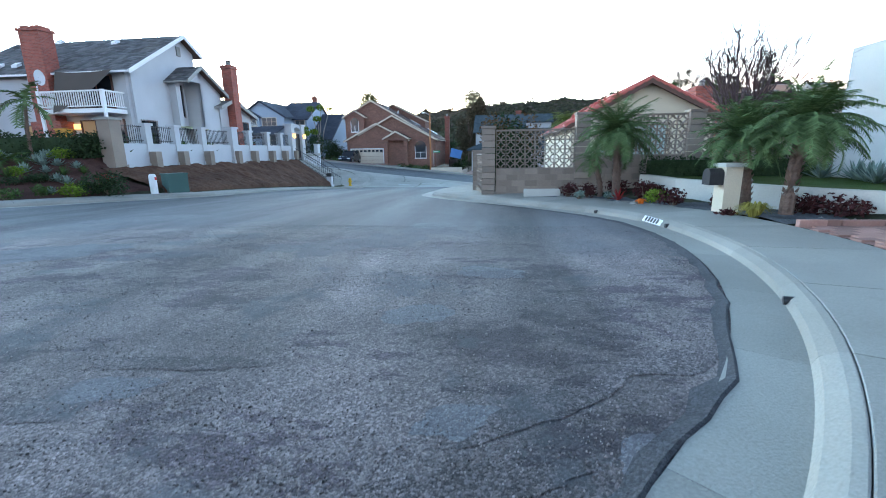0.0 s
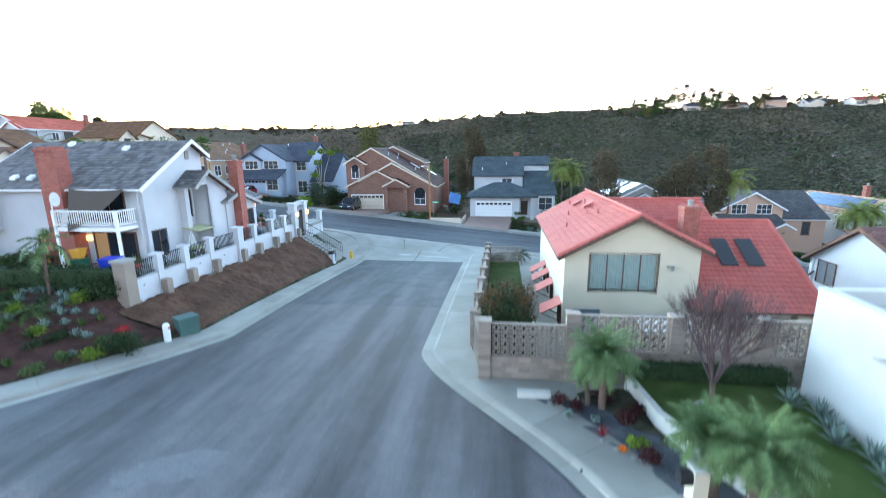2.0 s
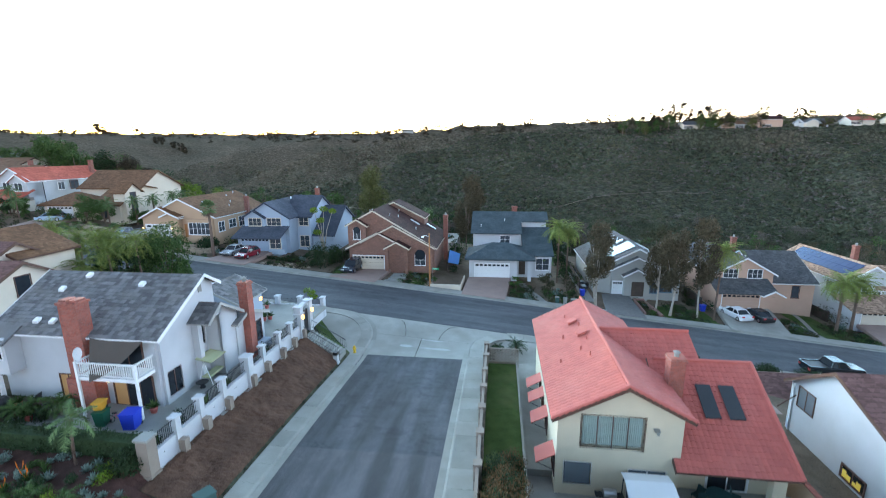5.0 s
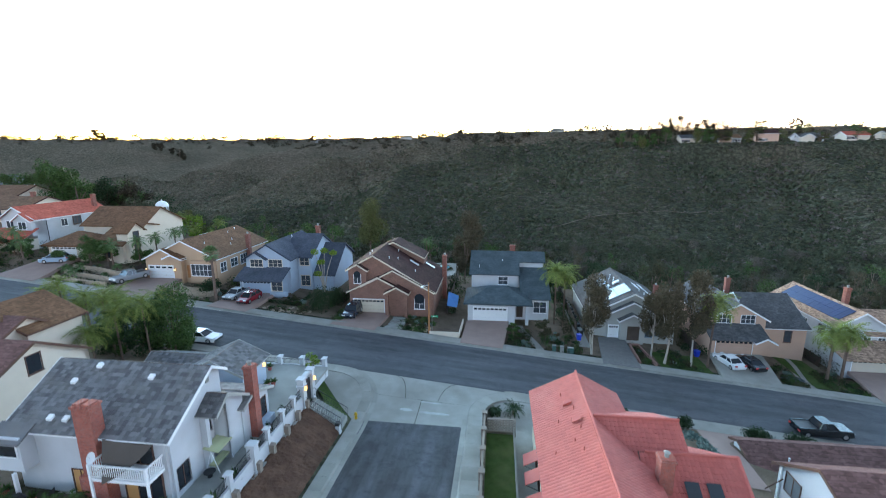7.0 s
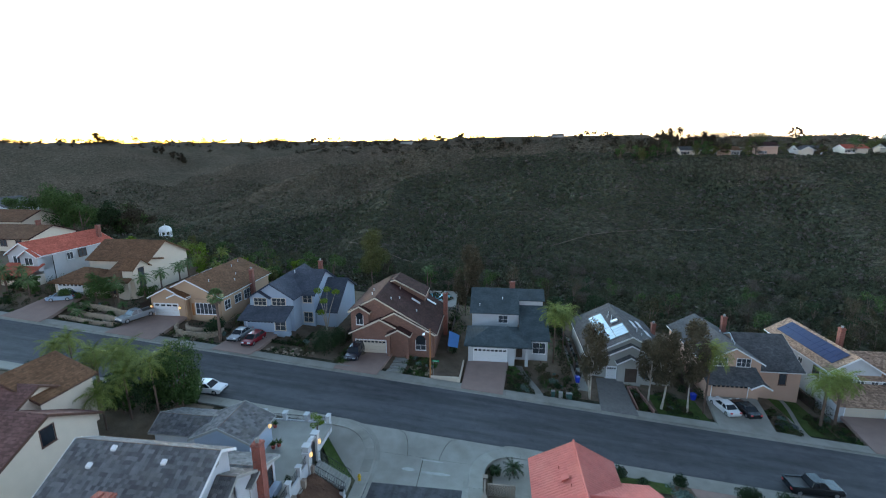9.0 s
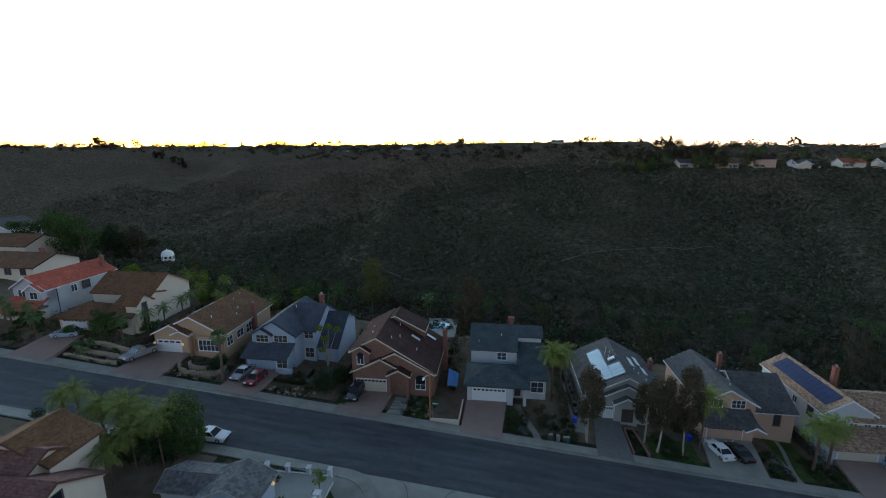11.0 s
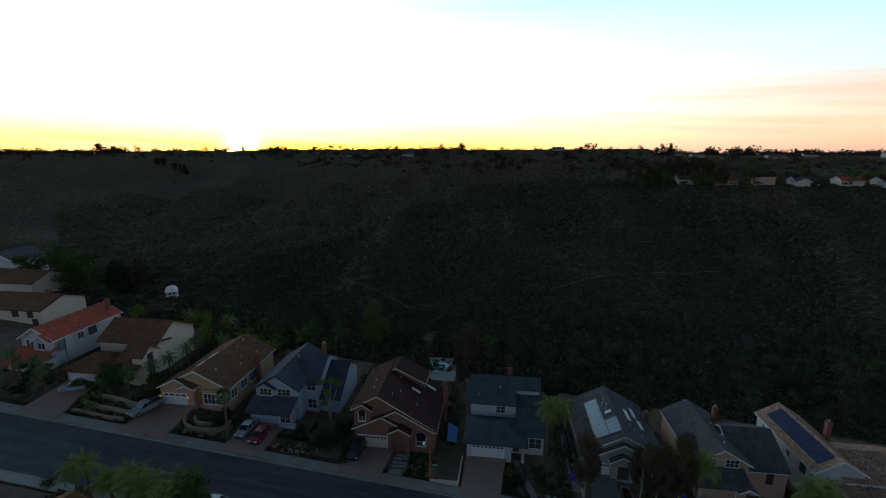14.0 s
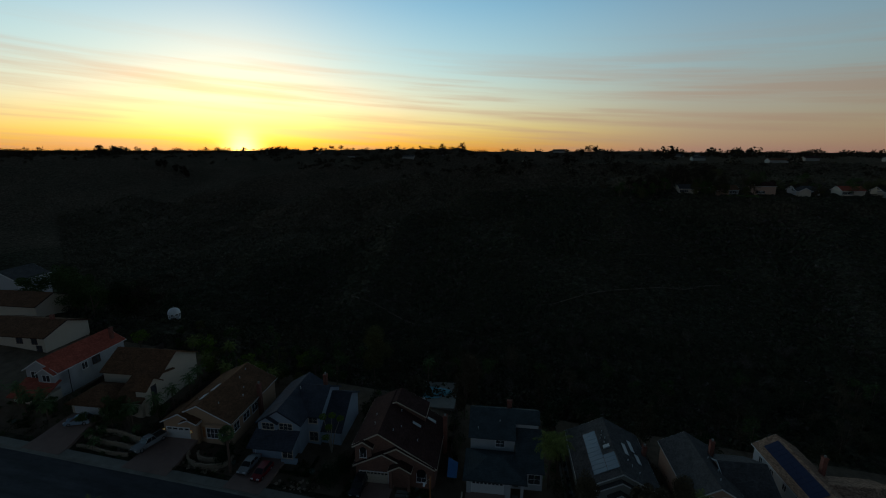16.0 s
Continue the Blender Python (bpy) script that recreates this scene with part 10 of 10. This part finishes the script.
# ---- brush on the slopes: one mass ----
rh = random.Random(77)
GROWTH = {"bush": 0.55, "bush_olive": 0.32, "bush_grey": 0.13, "bush_dry": 0.0}
masses = {k: Shape() for k in GROWTH}
count = 0
while count < 60000:
    d = 95 + 360 * rh.random() ** 1.35
    a = rh.uniform(-0.95, 0.95)
    u, v = d * math.tan(a) if abs(a) < 0.8 else d * math.sin(a) * 1.4, d
    if abs(u) > 420:
        continue
    if v < 104 and rh.random() < 0.6:
        continue
    open_ground = noise.noise(Vector((u * 0.02, v * 0.02, 7.7)))
    if open_ground > 0.3 and rh.random() < 0.5:
        continue
    z = land(u, v)
    # hollows hold dense dark growth, shade partly in its colour; spurs drier and thinner
    dip = (land(u - 22, v) + land(u + 22, v)) / 2 - z
    if dip < -0.6 and rh.random() < 0.2:
        continue
    # beyond the first spur, haze is put into the brush's paler colour
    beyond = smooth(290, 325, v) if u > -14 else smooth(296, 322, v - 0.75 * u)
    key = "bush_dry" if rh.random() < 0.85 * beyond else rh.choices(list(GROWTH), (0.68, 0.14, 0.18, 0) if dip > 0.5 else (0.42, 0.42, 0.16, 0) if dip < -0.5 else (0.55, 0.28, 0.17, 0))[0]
    r = rh.uniform(0.35, 1.0) * (0.8 + d / 320) * (1.5 if v < 150 and rh.random() < 0.3 or dip > 0.9 else 1.0)
    s = masses[key]
    for _ in range(8 if d > 210 else 13):
        th, b = rh.uniform(0, math.tau), rh.random()
        q = math.sqrt(1 - b * b)
        n = Vector((q * math.cos(th), q * math.sin(th), b * 0.8))
        p = Vector((u, v, z)) + n * r * rh.uniform(0.55, 0.95)
        e = n.cross(Vector((rh.gauss(0, 1), rh.gauss(0, 1), rh.gauss(0, 1)))).normalized()
        f = (n.cross(e) + n * rh.uniform(-0.5, 0.5)).normalized()
        l, w = (r * rh.uniform(0.3, 0.5), r * rh.uniform(0.22, 0.4)) if d > 210 else (r * rh.uniform(0.24, 0.4), r * rh.uniform(0.15, 0.28))
        k = len(s.v)
        s.v += [tuple(p - e * l), tuple(p - f * w), tuple(p + e * l), tuple(p + f * w)]
        s.f.append((k, k + 1, k + 2, k + 3))
    count += 1
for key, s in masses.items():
    setting("brush", s, key, {"bush": "dark green chaparral brush", "bush_olive": "olive dry chaparral brush", "bush_grey": "grey leafless brush on the slopes", "bush_dry": "brush on the farther slopes, paled by haze in its colour"}[key], "stuff")
# taller growth on the canyon floor behind the houses
thick = Shape()
for k in range(300):
    u, v = rh.uniform(-130, 150), 104 + 50 * rh.random() ** 1.4
    h = rh.uniform(1.6, 4.2)
    z = land(u, v)
    for j in range(3):
        leaf_quads(thick, rh, (u + rh.uniform(-1.5, 1.5), v + rh.uniform(-1.5, 1.5), z + h * 0.55), (h * 0.6, h * 0.6, h * 0.5), 80, 0.2, 0.11)
setting("thicket", thick, "bush", "dense dark thicket along the canyon", "stuff")


# trails
def trail(pts, w, label):
    s = Shape()
    fine = []
    for (a, b), (c, d) in zip(pts, pts[1:]):
        n = max(2, int(math.hypot(c - a, d - b) / 2.5))
        fine += [(lerp(a, c, i / n) + 0.8 * noise.noise(Vector((a + i * 0.7, b, 1))), lerp(b, d, i / n)) for i in range(n)]
    for u, v in fine:
        z = max(land(u, v), land(u, v - w), land(u, v + w)) + 0.35
        s.v += [(u, v - w, z - 0.05), (u, v + w, z + 0.05)]
    s.f = [(2 * i, 2 * i + 1, 2 * i + 3, 2 * i + 2) for i in range(len(fine) - 1)]
    setting("trail", s, "trail", label)


trail([(20, 168), (45, 176), (75, 182), (95, 192)], 0.4, "pale dirt trail across the slope")
trail([(60, 205), (85, 214), (60, 224), (40, 228)], 0.35, "pale dirt trail across the slope")
trail([(-60, 170), (-30, 150), (5, 140)], 0.35, "pale dirt trail on the canyon floor")

# ---- houses and trees on the mesa ----
walls = ["stucco_beige", "siding_gray", "stucco_peach", "stucco_white", "stucco_beige"]
roofs = ["roof_brown", "roof_dark", "roof_slate", "roof_red", "roof_slate", "roof_slate"]
spec = [(116, 291, 11, "roof_slate"), (137, 289, 13, "roof_brown"), (158, 288, 11, "roof_dark"), (180, 286, 13, "roof_slate"), (202, 283, 12, "roof_red"), (221, 280, 12, "roof_slate"), (243, 276, 13, "roof_slate"), (266, 271, 13, "roof_brown"), (292, 265, 13, "roof_dark"), (318, 258, 13, "roof_slate")]
for k, (u, v, w, rf) in enumerate(spec):
    z = land(u, v)
    hh = 5.2 if k in (2,) else 3.0
    Hm = House(u, v, z, "stucco house on the mesa with a " + {"roof_dark": "dark brown", "roof_slate": "grey", "roof_brown": "brown", "roof_red": "red"}[rf] + " roof", "mesa houses")
    Hm.block("u", u - w / 2, u + w / 2, [(v, z + hh), (v + 4.5, z + hh + 2.2), (v + 9, z + hh)], z - 2, walls[k % 5], rf, rake=0.5)
    if k % 2:
        Hm.block("v", v - 2.5, v + 4, [(u - w / 2, z + hh - 0.2), (u - w / 4, z + hh + 1.5), (u, z + hh - 0.2)], z - 2, walls[(k + 1) % 5], rf)
    for i in range(4):
        Hm.window((u + 0.2 - w / 2 * (k % 2 == 0) + i * w / 9, v), (u + 1.4 - w / 2 * (k % 2 == 0) + i * w / 9, v), z + 0.8, z + 2.2, 2, 1, sill=False)
for k in range(95):
    u = rh.uniform(70, 335)
    v = 290 + rh.uniform(-8, 30) - (u - 100) * 0.1
    h = rh.uniform(5, 11) * (1.6 if 112 < u < 160 and rh.random() < 0.5 else 1.0)
    tree(u, v, land(u, v), h, h * rh.uniform(0.32, 0.5), "tree on the mesa rim", rh.choice(["leaf_brown", "leaf_euc", "leaf", "leaf_olive"]), 1500, 0.26, 13, 900 + k, 0.15, bare=rh.uniform(0.1, 0.3))
for k, (u, v, h) in enumerate(((94, 297, 9), (99, 296, 11), (104, 298, 12), (107, 296, 13.5), (111, 299, 12), (115, 297, 10), (120, 298, 12), (124, 296, 11), (131, 299, 9), (88, 298, 7))):
    tree(u, v, land(u, v), h * 1.3, h * 0.36, "tall dark eucalyptus on the mesa rim", "leaf_brown", 2200, 0.28, 18, 1300 + k, 0.3, bare=0.22)
# big trees on the skyline
for k, (u, v, h) in enumerate(((-551, 560, 15), (-545, 562, 12), (-557, 565, 12), (-465, 560, 14), (-458, 561, 12), (-440, 560, 12), (-432, 562, 13), (-425, 560, 10), (-2, 600, 13), (8, 602, 10), (-175, 600, 11), (86, 600, 12), (95, 602, 10))):
    tree(u, v, land(u, v) - 1, h, h * 0.38, "large dark tree on the skyline", "leaf_brown", 2600, 0.42, 12, 1320 + k, 0.3, bare=0.15)
# slope planting fence and bright bank below the mesa houses
lot("lawn", 134, 152, 276, 286, "bush_lime", "bright green planted bank below the mesa houses", 0.5, 2.0)
# far woods and roofs along the skyline
woods = Shape()
for k in range(2700):
    if k < 1300:
        line = CRESTS[1 + k % 3][0]
        seg = rh.randrange(len(line) - 1)
        t = rh.random()
        u = lerp(line[seg][0], line[seg + 1][0], t) + rh.gauss(0, 14)
        v = lerp(line[seg][1], line[seg + 1][1], t) + rh.gauss(0, 22)
    else:
        u, v = rh.uniform(-1150, 1000), rh.uniform(620, 1350)
    z = land(u, v)
    if z < 30:
        continue
    h = (rh.uniform(2.4, 5.4) if k < 1300 else rh.uniform(4.5, 10.5)) * (1.7 if rh.random() < 0.1 else 1)
    w = h * rh.uniform(0.4, 0.9)
    for j in range(2):
        leaf_quads(woods, rh, (u + rh.uniform(-2, 2), v, z - 0.8 + h * (0.4 + 0.25 * j)), (w, w, h * 0.42), 28, h * 0.16, h * 0.11)
setting("far_woods", woods, "leaf_brown", "distant trees along the skyline", "stuff")
for k in range(34):
    u, v = rh.uniform(-620, 420), rh.uniform(520, 900)
    z = land(u, v)
    if z < 42:
        continue
    w = rh.uniform(12, 22)
    Hm = House(u, v, z, "distant low house on the skyline", "skyline houses")
    Hm.block("u", u - w / 2, u + w / 2, [(v, z + 3), (v + 5, z + 5), (v + 10, z + 3)], z - 2, "siding_gray", rh.choice(["roof_brown", "roof_slate", "roof_dark"]), trim=None)
